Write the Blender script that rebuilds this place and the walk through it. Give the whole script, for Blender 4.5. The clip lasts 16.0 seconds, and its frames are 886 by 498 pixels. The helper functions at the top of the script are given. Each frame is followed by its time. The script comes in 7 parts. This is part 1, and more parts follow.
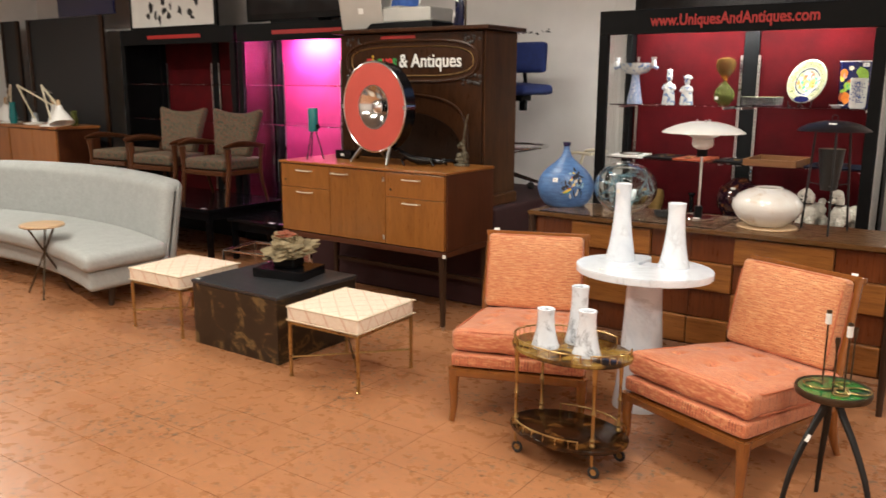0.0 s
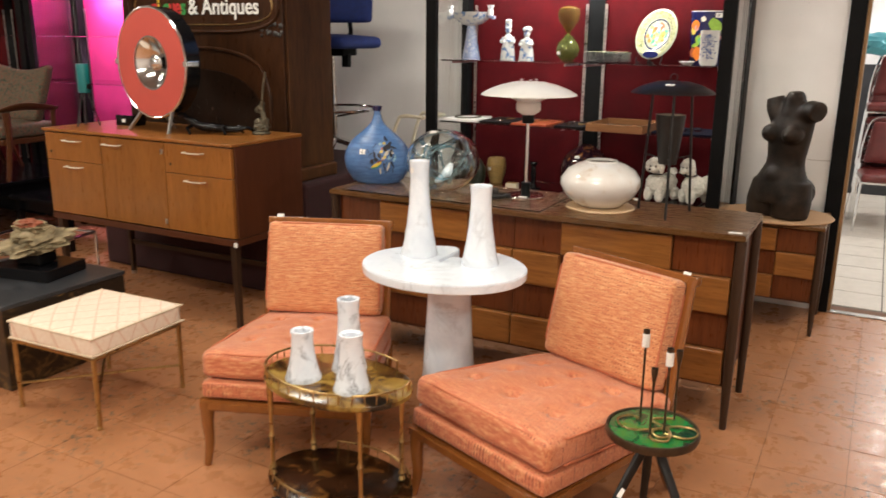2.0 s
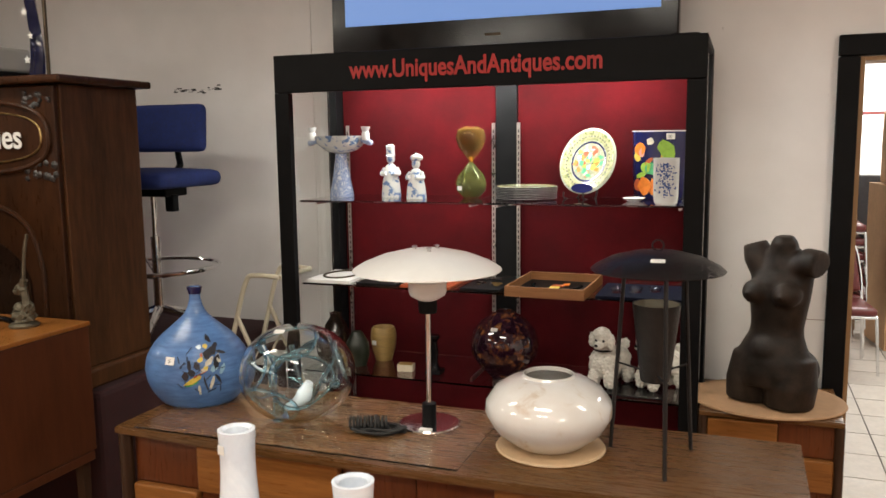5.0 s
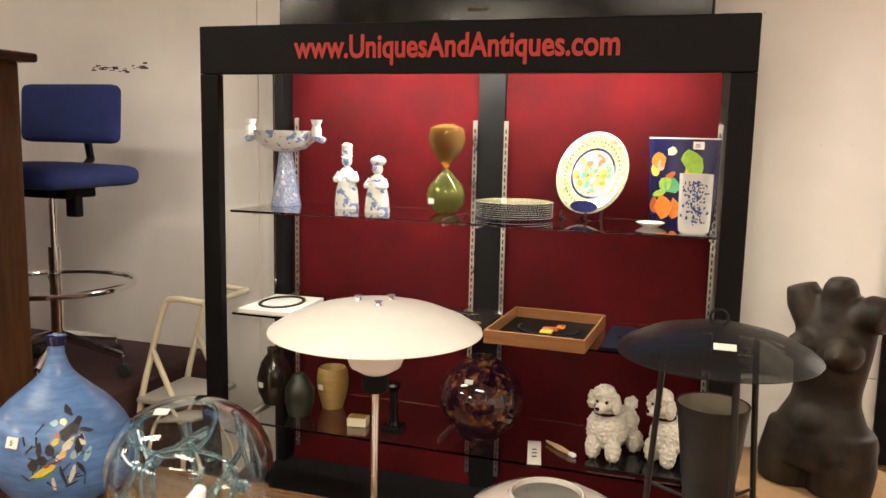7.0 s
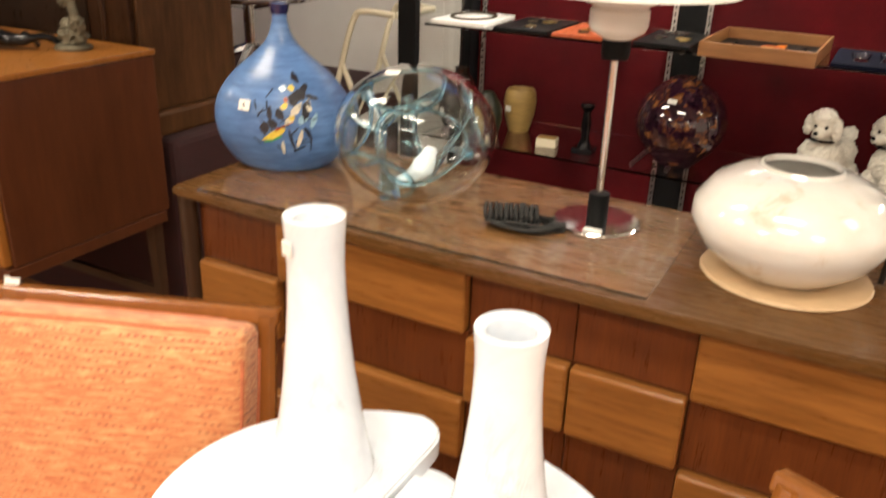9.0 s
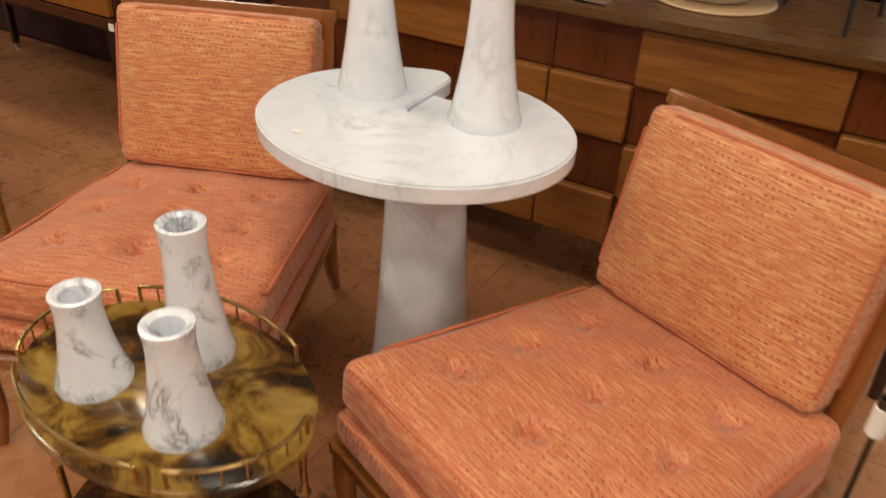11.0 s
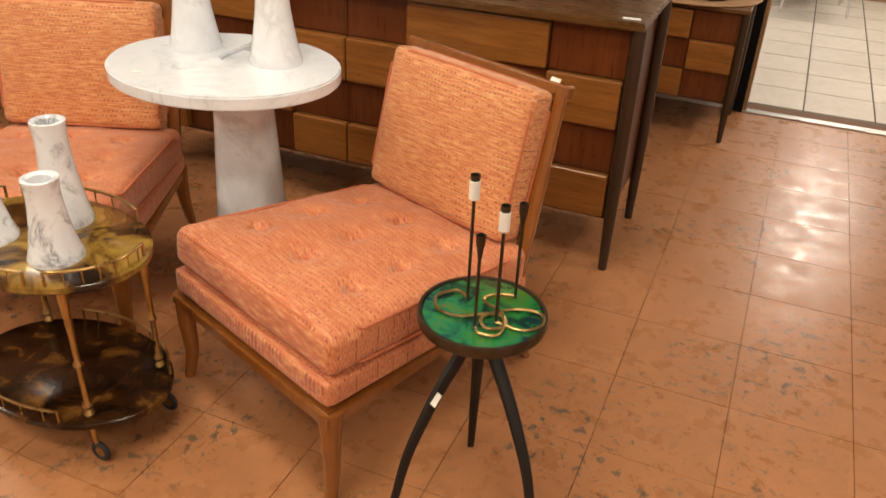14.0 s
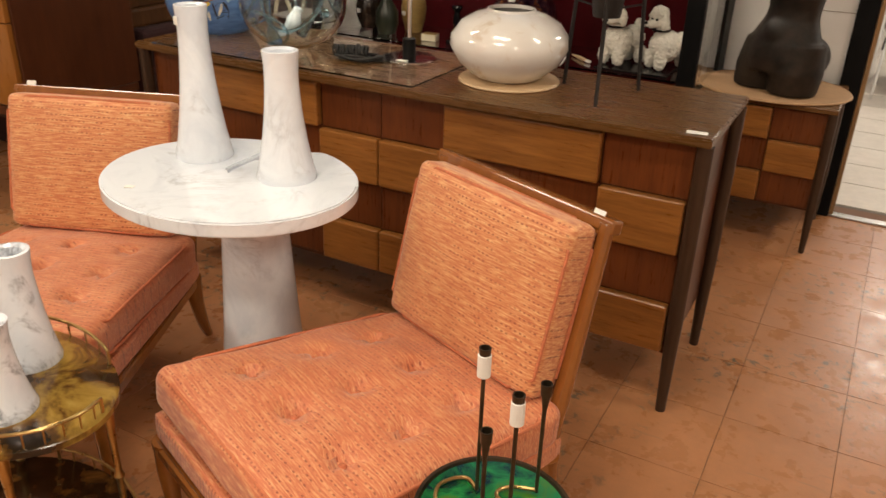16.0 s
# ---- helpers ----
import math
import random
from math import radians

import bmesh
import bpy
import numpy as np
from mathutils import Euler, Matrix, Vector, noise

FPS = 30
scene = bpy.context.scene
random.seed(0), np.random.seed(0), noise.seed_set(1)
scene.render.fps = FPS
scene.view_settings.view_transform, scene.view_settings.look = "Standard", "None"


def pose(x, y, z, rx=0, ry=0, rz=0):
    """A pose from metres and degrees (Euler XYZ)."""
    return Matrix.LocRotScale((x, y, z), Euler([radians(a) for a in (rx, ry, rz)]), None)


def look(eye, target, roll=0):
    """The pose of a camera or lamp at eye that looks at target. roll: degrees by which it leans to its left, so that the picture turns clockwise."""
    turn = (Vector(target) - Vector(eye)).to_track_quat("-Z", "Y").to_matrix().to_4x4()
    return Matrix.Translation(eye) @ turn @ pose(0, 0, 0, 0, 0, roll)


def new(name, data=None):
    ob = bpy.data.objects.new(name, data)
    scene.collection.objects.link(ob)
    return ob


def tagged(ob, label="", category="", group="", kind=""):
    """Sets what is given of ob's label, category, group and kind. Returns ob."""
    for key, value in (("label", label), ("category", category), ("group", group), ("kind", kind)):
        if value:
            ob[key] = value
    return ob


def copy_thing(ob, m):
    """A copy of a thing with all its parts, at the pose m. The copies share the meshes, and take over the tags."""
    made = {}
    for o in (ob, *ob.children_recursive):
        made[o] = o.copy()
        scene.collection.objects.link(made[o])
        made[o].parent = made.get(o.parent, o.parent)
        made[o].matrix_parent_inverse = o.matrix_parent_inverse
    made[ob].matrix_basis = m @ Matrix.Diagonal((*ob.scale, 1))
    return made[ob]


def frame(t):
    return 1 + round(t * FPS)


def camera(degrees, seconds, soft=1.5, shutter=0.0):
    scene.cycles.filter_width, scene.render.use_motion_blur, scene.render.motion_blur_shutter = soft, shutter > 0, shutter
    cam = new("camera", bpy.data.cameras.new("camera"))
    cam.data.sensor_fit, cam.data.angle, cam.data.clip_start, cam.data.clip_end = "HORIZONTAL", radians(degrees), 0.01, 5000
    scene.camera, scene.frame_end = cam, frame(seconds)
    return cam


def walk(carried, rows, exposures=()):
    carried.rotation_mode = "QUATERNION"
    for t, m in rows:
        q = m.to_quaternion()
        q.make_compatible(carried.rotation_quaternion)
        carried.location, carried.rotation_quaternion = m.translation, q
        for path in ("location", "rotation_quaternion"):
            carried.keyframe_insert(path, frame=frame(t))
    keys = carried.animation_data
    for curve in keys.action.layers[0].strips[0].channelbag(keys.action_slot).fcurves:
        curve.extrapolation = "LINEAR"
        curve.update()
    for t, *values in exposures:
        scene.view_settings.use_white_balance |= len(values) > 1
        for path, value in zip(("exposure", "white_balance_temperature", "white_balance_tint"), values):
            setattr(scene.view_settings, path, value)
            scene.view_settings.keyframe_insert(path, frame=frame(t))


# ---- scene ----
cam = camera(57.2, 16.0, shutter=0.4)
METRES, EYE, TILT, LEAN, TURN = 5.824, 1.581, 0.0, 0.0, 35.2
ROWS = [
    (0.0, 0.0, 0.0, 0.0, 0.05, -11.66, -0.25),
    (0.5, 0.0194, 0.0387, -0.0001, -2.47, -13.33, -0.87),
    (1.0, 0.0447, 0.0697, -0.0032, -3.98, -14.73, -0.65),
    (1.5, 0.0764, 0.1014, -0.0017, -4.81, -15.02, -0.87),
    (2.0, 0.0979, 0.1347, -0.0021, -7.03, -14.69, -0.57),
    (2.5, 0.1132, 0.1786, 0.0018, -9.81, -13.13, -0.98),
    (3.0, 0.1309, 0.2149, 0.0069, -11.12, -11.05, -1.46),
    (3.5, 0.15, 0.2548, 0.0125, -10.93, -8.89, -1.54),
    (4.0, 0.1513, 0.2945, 0.0158, -12.33, -7.85, -0.21),
    (6.5, 0.1711, 0.4818, 0.0212, -17.15, -8.05, -0.5),
    (7.0, 0.1878, 0.4989, 0.023, -16.44, -8.05, -1.22),
    (7.5, 0.1888, 0.5127, 0.0237, -15.92, -8.46, -0.76),
    (8.0, 0.1822, 0.5161, 0.0171, -14.89, -10.92, -1.03),
    (8.5, 0.1656, 0.5173, -0.0036, -10.4, -17.29, -1.58),
    (9.0, 0.1553, 0.5066, -0.0211, -6.54, -23.28, -1.77),
    (9.5, 0.1552, 0.4807, -0.0317, -3.3, -27.16, -2.92),
    (10.0, 0.1534, 0.454, -0.0357, -1.36, -30.46, -2.74),
    (12.5, 0.1356, 0.2809, -0.0387, -12.08, -33.05, -1.83),
    (13.0, 0.1349, 0.2582, -0.0361, -12.85, -32.6, -1.63),
    (13.5, 0.1548, 0.2582, -0.0338, -12.65, -31.91, -2.16),
    (14.0, 0.1798, 0.2622, -0.0294, -11.99, -30.05, -2.29),
    (14.5, 0.1894, 0.2757, -0.0296, -11.99, -28.32, -1.4),
    (15.0, 0.1942, 0.3047, -0.0272, -12.16, -27.16, -1.35),
    (15.5, 0.1999, 0.3212, -0.0261, -10.74, -26.09, -1.39),
    (16.0, 0.2099, 0.3178, -0.0251, -6.54, -25.76, -1.68),
]
walk(cam, [(t, pose(0, 0, EYE, TILT, LEAN, TURN) @ pose(METRES * x, METRES * y, METRES * z, 90 + pitch, roll, yaw)) for t, x, y, z, yaw, pitch, roll in ROWS],
     exposures=[(0.0, -0.33, 6050, 9), (1.5, -0.32, 6050, 9), (2.6, -0.52, 6150, 9), (4.2, -0.62, 5850, 9), (6.3, -0.24, 6750, 10), (7.0, -0.10, 6850, 10), (8.0, 0.0, 6850, 10), (8.8, 0.12, 6750, 10), (9.5, -0.29, 6450, 8), (10.1, -1.00, 6400, 9), (12.3, -0.64, 7050, 12), (14.0, -0.56, 6950, 11), (16.0, -0.62, 6800, 11)])

# plan units to metres: the plan below is drawn in floor tiles of 0.2933, which are 0.305 m
U = 1.04

# ---- world and lights ----
world = bpy.data.worlds.new("world")
scene.world = world
world.use_nodes = True
world.node_tree.nodes["Background"].inputs[0].default_value = (0.9, 0.92, 1.0, 1)
world.node_tree.nodes["Background"].inputs[1].default_value = 0.004


def area_lamp(name, x, y, z, sx, sy, watts, colour=(1, 0.885, 0.71), aim=(0, 0, -1)):
    d = bpy.data.lights.new(name, "AREA")
    d.shape, d.size, d.size_y, d.energy, d.color = "RECTANGLE", sx * U, sy * U, watts, colour
    ob = new(name, d)
    ob.matrix_world = look((x * U, y * U, z * U), ((x + aim[0]) * U, (y + aim[1]) * U, (z + aim[2]) * U))
    return ob


CEILING = 3.0
FIXTURES = [(-7.6, 3.2, 85), (-5.0, 1.5, 100), (-3.3, 3.7, 42), (-3.2, -0.6, 120), (-0.9, 1.3, 64), (-1.0, 2.8, 44), (1.5, 0.9, 66), (1.35, 4.2, 46), (2.5, -1.2, 40)]
for fx, fy, fw in FIXTURES:
    area_lamp("fluorescent_lamp", fx, fy, CEILING - 0.13, 1.15, 0.3, fw)
area_lamp("back_room_lamp", 0.68, 9.8, 2.33, 0.3, 1.6, 120, (1, 0.95, 0.86))
# second back room lamp is added out of view to brighten the floor
area_lamp("back_room_lamp", 1.35, 7.3, 2.33, 0.3, 1.15, 75, (1, 0.95, 0.86))
area_lamp("display_case_tube", -1.54, 5.56, 1.91, 1.4, 0.03, 33.0, (1, 0.95, 0.85), (0, 0.55, -1))
area_lamp("pink_case_tube", -5.62, 5.66, 1.90, 0.40, 0.04, 36, (1, 0.58, 0.76), (0, 0.6, -1))


# ---- materials ----
def nodes_of(name):
    m = bpy.data.materials.new(name)
    m.use_nodes = True
    nt = m.node_tree
    return m, nt, nt.nodes["Principled BSDF"]


def add(nt, kind, **props):
    n = nt.nodes.new(kind)
    for k, v in props.items():
        n.inputs[k.replace("_", " ")].default_value = v
    return n


def rgba(c, k=1.0):
    return (min(c[0] * k, 1), min(c[1] * k, 1), min(c[2] * k, 1), 1)


def coords(nt, stretch=(1, 1, 1)):
    tc, mp = nt.nodes.new("ShaderNodeTexCoord"), nt.nodes.new("ShaderNodeMapping")
    mp.inputs["Scale"].default_value = stretch
    nt.links.new(tc.outputs["Object"], mp.inputs["Vector"])
    return mp.outputs["Vector"]


def noise_of(nt, vec, scale, detail=4, rough=0.55, distort=0.0):
    n = add(nt, "ShaderNodeTexNoise", Scale=scale, Detail=detail, Roughness=rough, Distortion=distort)
    nt.links.new(vec, n.inputs["Vector"])
    return n.outputs["Fac"]


def ramp(nt, fac, stops):
    r = nt.nodes.new("ShaderNodeValToRGB")
    while len(r.color_ramp.elements) < len(stops):
        r.color_ramp.elements.new(0.5)
    for e, (p, c) in zip(r.color_ramp.elements, stops):
        e.position, e.color = p, (*c[:3], 1)
    nt.links.new(fac, r.inputs["Fac"])
    return r.outputs["Color"]


def mixed(nt, fac, a, b, mode="MIX"):
    m = nt.nodes.new("ShaderNodeMix")
    m.data_type, m.blend_type = "RGBA", mode
    for sock, v in ((m.inputs[0], fac), (m.inputs[6], a), (m.inputs[7], b)):
        if isinstance(v, bpy.types.NodeSocket):
            nt.links.new(v, sock)
        else:
            sock.default_value = v
    return m.outputs[2]


def maths(nt, op, a, b=0.0, clamp=False):
    m = nt.nodes.new("ShaderNodeMath")
    m.operation, m.use_clamp = op, clamp
    for sock, v in ((m.inputs[0], a), (m.inputs[1], b)):
        if isinstance(v, bpy.types.NodeSocket):
            nt.links.new(v, sock)
        else:
            sock.default_value = v
    return m.outputs[0]


def bumped(nt, bsdf, height, strength=0.3, distance=0.002):
    b = add(nt, "ShaderNodeBump", Strength=strength, Distance=distance)
    nt.links.new(height, b.inputs["Height"])
    nt.links.new(b.outputs["Normal"], bsdf.inputs["Normal"])


def surface(name, c, rough=0.5, metal=0.0, var=0.12, scale=9, bump=0.15, bscale=70, coat=0.0, stretch=(1, 1, 1), c2=None, rvar=0.12, per_object=0.0, spec=0.5):
    """Paint, plastic, metal, ceramic: tone varied at two scales, with fine relief."""
    m, nt, b = nodes_of(name)
    v = coords(nt, stretch)
    big, fine = noise_of(nt, v, scale * 0.25, 3), noise_of(nt, v, scale, 6, 0.65)
    col = ramp(nt, fine, [(0.25, rgba(c, 1 - var)), (0.75, rgba(c2 or c, 1 + var))])
    col = mixed(nt, 1.0, col, ramp(nt, big, [(0.3, (1 - var,) * 3), (0.7, (1.0,) * 3)]), "MULTIPLY")
    if per_object:
        oi = nt.nodes.new("ShaderNodeObjectInfo")
        col = mixed(nt, 1.0, col, ramp(nt, oi.outputs["Random"], [(0, (1 - per_object,) * 3), (1, (1.0,) * 3)]), "MULTIPLY")
    nt.links.new(col, b.inputs["Base Color"])
    nt.links.new(maths(nt, "ADD", maths(nt, "MULTIPLY", fine, rvar * 2), max(rough - rvar, 0.02), True), b.inputs["Roughness"])
    b.inputs["Metallic"].default_value = metal
    b.inputs["Coat Weight"].default_value, b.inputs["Specular IOR Level"].default_value = coat, spec
    if bump:
        bumped(nt, b, noise_of(nt, v, bscale, 4), bump, 0.0015)
    return m


def wood(name, dark, light, rough=0.35, grain=(2.5, 30, 30), coat=0.12, per_object=0.12, spec=0.35):
    """Varnished wood with its grain along x of grain's smallest number."""
    m, nt, b = nodes_of(name)
    v = coords(nt, grain)
    a, f = noise_of(nt, v, 1.0, 5, 0.6, 0.6), noise_of(nt, v, 5.0, 4, 0.7)
    col = ramp(nt, a, [(0.28, rgba(dark)), (0.5, rgba([(p + q) / 2 for p, q in zip(dark, light)])), (0.72, rgba(light))])
    col = mixed(nt, 0.35, col, ramp(nt, f, [(0.35, rgba(dark)), (0.65, rgba(light))]))
    oi = nt.nodes.new("ShaderNodeObjectInfo")
    col = mixed(nt, 1.0, col, ramp(nt, oi.outputs["Random"], [(0, (1 - per_object,) * 3), (1, (1.0,) * 3)]), "MULTIPLY")
    nt.links.new(col, b.inputs["Base Color"])
    nt.links.new(maths(nt, "ADD", maths(nt, "MULTIPLY", f, 0.2), rough - 0.1), b.inputs["Roughness"])
    b.inputs["Coat Weight"].default_value, b.inputs["Coat Roughness"].default_value, b.inputs["Specular IOR Level"].default_value = coat, 0.15, spec
    bumped(nt, b, f, 0.12, 0.001)
    return m


def marble(name, pale=(0.775, 0.825, 0.895), vein=(0.58, 0.61, 0.66), spread=0.035, cover=(0.46, 0.60), scale=4.2):
    """White marble with soft grey clouds and thin veins."""
    m, nt, b = nodes_of(name)
    v = coords(nt)
    w = noise_of(nt, v, scale, 6, 0.60, 1.0)
    line = maths(nt, "ABSOLUTE", maths(nt, "SUBTRACT", w, 0.5))
    col = ramp(nt, line, [(0.0, vein), (spread * 0.3, [(p + q) / 2 for p, q in zip(vein, pale)]), (spread, pale)])
    patch = ramp(nt, noise_of(nt, v, scale * 1.5, 4, 0.6), [(cover[0], (0, 0, 0)), (cover[1], (1, 1, 1))])
    col = mixed(nt, patch, rgba(pale), col)
    col = mixed(nt, 1.0, col, ramp(nt, noise_of(nt, v, 5, 6, 0.65, 0.8), [(0.36, (0.85, 0.865, 0.89)), (0.54, (1, 1, 1))]), "MULTIPLY")
    nt.links.new(col, b.inputs["Base Color"])
    nt.links.new(maths(nt, "ADD", maths(nt, "MULTIPLY", noise_of(nt, v, 30, 3), 0.12), 0.08), b.inputs["Roughness"])
    return m


def tile_floor(name, c, dark, rough, per_object=0.12, scuffs=True):
    """Waxed floor tiles: mottled, with dark scuffs and scraped patches in the room's own coordinates."""
    m, nt, b = nodes_of(name)
    geo = nt.nodes.new("ShaderNodeNewGeometry")
    v = geo.outputs["Position"]
    oi = nt.nodes.new("ShaderNodeObjectInfo")
    fine, big = noise_of(nt, v, 22, 6, 0.7), noise_of(nt, v, 1.7, 4)
    col = ramp(nt, fine, [(0.25, rgba(c, 0.84)), (0.75, rgba(c, 1.14))])
    col = mixed(nt, 1.0, col, ramp(nt, big, [(0.3, (0.86, 0.84, 0.82)), (0.7, (1, 1, 1))]), "MULTIPLY")
    col = mixed(nt, 1.0, col, ramp(nt, oi.outputs["Random"], [(0, (1 - per_object,) * 3), (1, (1.0,) * 3)]), "MULTIPLY")
    if scuffs:
        spot = maths(nt, "MULTIPLY", ramp(nt, noise_of(nt, v, 32, 5, 0.7, 0.5), [(0.56, (0, 0, 0)), (0.60, (1, 1, 1))]),
                     ramp(nt, noise_of(nt, v, 2.0, 4, 0.6), [(0.46, (0, 0, 0)), (0.60, (1, 1, 1))]))
        col = mixed(nt, maths(nt, "MULTIPLY", spot, 0.85), col, rgba(dark))
        scratch_v = nt.nodes.new("ShaderNodeMapping")
        scratch_v.inputs["Rotation"].default_value = (0, 0, 0.6)
        scratch_v.inputs["Scale"].default_value = (5, 40, 1)
        nt.links.new(v, scratch_v.inputs["Vector"])
        scr = ramp(nt, noise_of(nt, scratch_v.outputs[0], 1.2, 4, 0.6), [(0.63, (0, 0, 0)), (0.70, (1, 1, 1))])
        col = mixed(nt, maths(nt, "MULTIPLY", scr, 0.35), col, rgba(dark))
    nt.links.new(col, b.inputs["Base Color"])
    nt.links.new(maths(nt, "ADD", maths(nt, "MULTIPLY", noise_of(nt, v, 11, 6, 0.65), 0.74), rough - 0.31), b.inputs["Roughness"])
    b.inputs["Specular IOR Level"].default_value = 0.5
    bumped(nt, b, noise_of(nt, v, 8, 7, 0.7), 0.36, 0.004)
    return m


def slub_fabric(name, red=(0.47, 0.118, 0.050), mid=(0.60, 0.195, 0.085), gold=(0.74, 0.39, 0.185)):
    """Orange woven cloth: pale gold slub threads along x with rows of small dark red dashes."""
    m, nt, b = nodes_of(name)
    v = coords(nt)
    thread = noise_of(nt, coords(nt, (26, 300, 90)), 1.0, 3, 0.6)
    col = ramp(nt, thread, [(0.30, red), (0.50, mid), (0.70, gold)])
    col = mixed(nt, 1.0, col, ramp(nt, noise_of(nt, v, 3, 3), [(0.3, (0.86, 0.80, 0.76)), (0.7, (1, 1, 1))]), "MULTIPLY")
    sep = nt.nodes.new("ShaderNodeSeparateXYZ")
    nt.links.new(v, sep.inputs[0])
    row = maths(nt, "MULTIPLY", sep.outputs[1], 64.0)
    shift = maths(nt, "MULTIPLY", maths(nt, "FLOOR", row), 0.37)
    along = maths(nt, "ADD", maths(nt, "MULTIPLY", sep.outputs[0], 75.0), shift)
    along = maths(nt, "ADD", along, maths(nt, "MULTIPLY", noise_of(nt, v, 30, 2), 0.8))
    dash = maths(nt, "MULTIPLY", maths(nt, "LESS_THAN", maths(nt, "FRACT", along), 0.44), maths(nt, "LESS_THAN", maths(nt, "FRACT", row), 0.24))
    dash = maths(nt, "MULTIPLY", dash, ramp(nt, noise_of(nt, v, 45, 2), [(0.42, (0, 0, 0)), (0.52, (1, 1, 1))]))
    dash = maths(nt, "MULTIPLY", dash, ramp(nt, noise_of(nt, v, 5, 4, 0.6), [(0.34, (0.25, 0.25, 0.25)), (0.56, (1, 1, 1))]))
    col = mixed(nt, maths(nt, "MULTIPLY", dash, 0.75), col, (0.20, 0.030, 0.012, 1))
    nt.links.new(col, b.inputs["Base Color"])
    b.inputs["Roughness"].default_value, b.inputs["Sheen Weight"].default_value = 0.55, 0.25
    bumped(nt, b, thread, 0.4, 0.003)
    return m


def perforated(name):
    """Black sheet metal pierced with a fine grid of holes."""
    m, nt, b = nodes_of(name)
    sep = nt.nodes.new("ShaderNodeSeparateXYZ")
    nt.links.new(coords(nt), sep.inputs[0])
    sx_, sy_ = (maths(nt, "SINE", maths(nt, "MULTIPLY", sep.outputs[k], 2300.0)) for k in (0, 1))
    hole = maths(nt, "GREATER_THAN", maths(nt, "MULTIPLY", sx_, sy_), 0.22)
    b.inputs["Base Color"].default_value = (0.014, 0.014, 0.015, 1)
    b.inputs["Roughness"].default_value, b.inputs["Metallic"].default_value = 0.42, 0.4
    nt.links.new(maths(nt, "SUBTRACT", 1.0, hole), b.inputs["Alpha"])
    return m


def trellis_fabric(name):
    """Cream cloth with an orange diamond trellis."""
    m, nt, b = nodes_of(name)
    sep = nt.nodes.new("ShaderNodeSeparateXYZ")
    nt.links.new(coords(nt), sep.inputs[0])
    lines = []
    for sign in (1, -1):
        s = maths(nt, "ADD", sep.outputs[0], maths(nt, "MULTIPLY", sep.outputs[1], sign))
        s = maths(nt, "ADD", s, maths(nt, "MULTIPLY", sep.outputs[2], 0.6))
        f = maths(nt, "ABSOLUTE", maths(nt, "SUBTRACT", maths(nt, "FRACT", maths(nt, "MULTIPLY", s, 8.2)), 0.5))
        lines.append(maths(nt, "LESS_THAN", f, 0.035))
    grid = maths(nt, "MAXIMUM", *lines)
    v = coords(nt)
    base = ramp(nt, noise_of(nt, v, 60, 3), [(0.3, (0.74, 0.60, 0.47)), (0.7, (0.81, 0.70, 0.58))])
    col = mixed(nt, maths(nt, "MULTIPLY", grid, 0.42), base, (0.55, 0.24, 0.10, 1))
    nt.links.new(col, b.inputs["Base Color"])
    b.inputs["Roughness"].default_value = 0.7
    bumped(nt, b, noise_of(nt, v, 160, 3), 0.3, 0.0015)
    return m


def blotched(name, stops, rough=0.15, scale=9, distort=0.8, coat=0.6, detail=5, bump=0.0, spec=0.5):
    """Mottled lacquer, enamel or glaze, by colour stops."""
    m, nt, b = nodes_of(name)
    v = coords(nt)
    nt.links.new(ramp(nt, noise_of(nt, v, scale, detail, 0.6, distort), stops), b.inputs["Base Color"])
    b.inputs["Roughness"].default_value, b.inputs["Coat Weight"].default_value, b.inputs["Specular IOR Level"].default_value = rough, coat, spec
    if bump:
        bumped(nt, b, noise_of(nt, v, scale * 8, 3), bump, 0.002)
    return m


def painted_wall(name, c):
    m, nt, b = nodes_of(name)
    geo = nt.nodes.new("ShaderNodeNewGeometry")
    v = geo.outputs["Position"]
    col = ramp(nt, noise_of(nt, v, 3.5, 5), [(0.3, rgba(c, 0.94)), (0.7, rgba(c, 1.03))])
    col = mixed(nt, 1.0, col, ramp(nt, noise_of(nt, v, 0.6, 3), [(0.3, (0.92, 0.91, 0.89)), (0.7, (1, 1, 1))]), "MULTIPLY")
    spot = ramp(nt, noise_of(nt, v, 19, 2), [(0.78, (0, 0, 0)), (0.8, (1, 1, 1))])
    col = mixed(nt, maths(nt, "MULTIPLY", spot, 0.35), col, (0.3, 0.28, 0.26, 1))
    nt.links.new(col, b.inputs["Base Color"])
    b.inputs["Roughness"].default_value = 0.55
    bumped(nt, b, noise_of(nt, v, 140, 3), 0.08, 0.0012)
    return m


def clear(name, tint=(1, 1, 1), rough=0.0, ior=1.45, weight=1.0):
    m, nt, b = nodes_of(name)
    b.inputs["Base Color"].default_value = (*tint, 1)
    b.inputs["Transmission Weight"].default_value, b.inputs["Roughness"].default_value, b.inputs["IOR"].default_value = weight, rough, ior
    return m


def glowing(name, c, strength):
    m, nt, b = nodes_of(name)
    b.inputs["Base Color"].default_value = (0.02, 0.02, 0.02, 1)
    b.inputs["Emission Color"].default_value, b.inputs["Emission Strength"].default_value = (*c, 1), strength
    return m


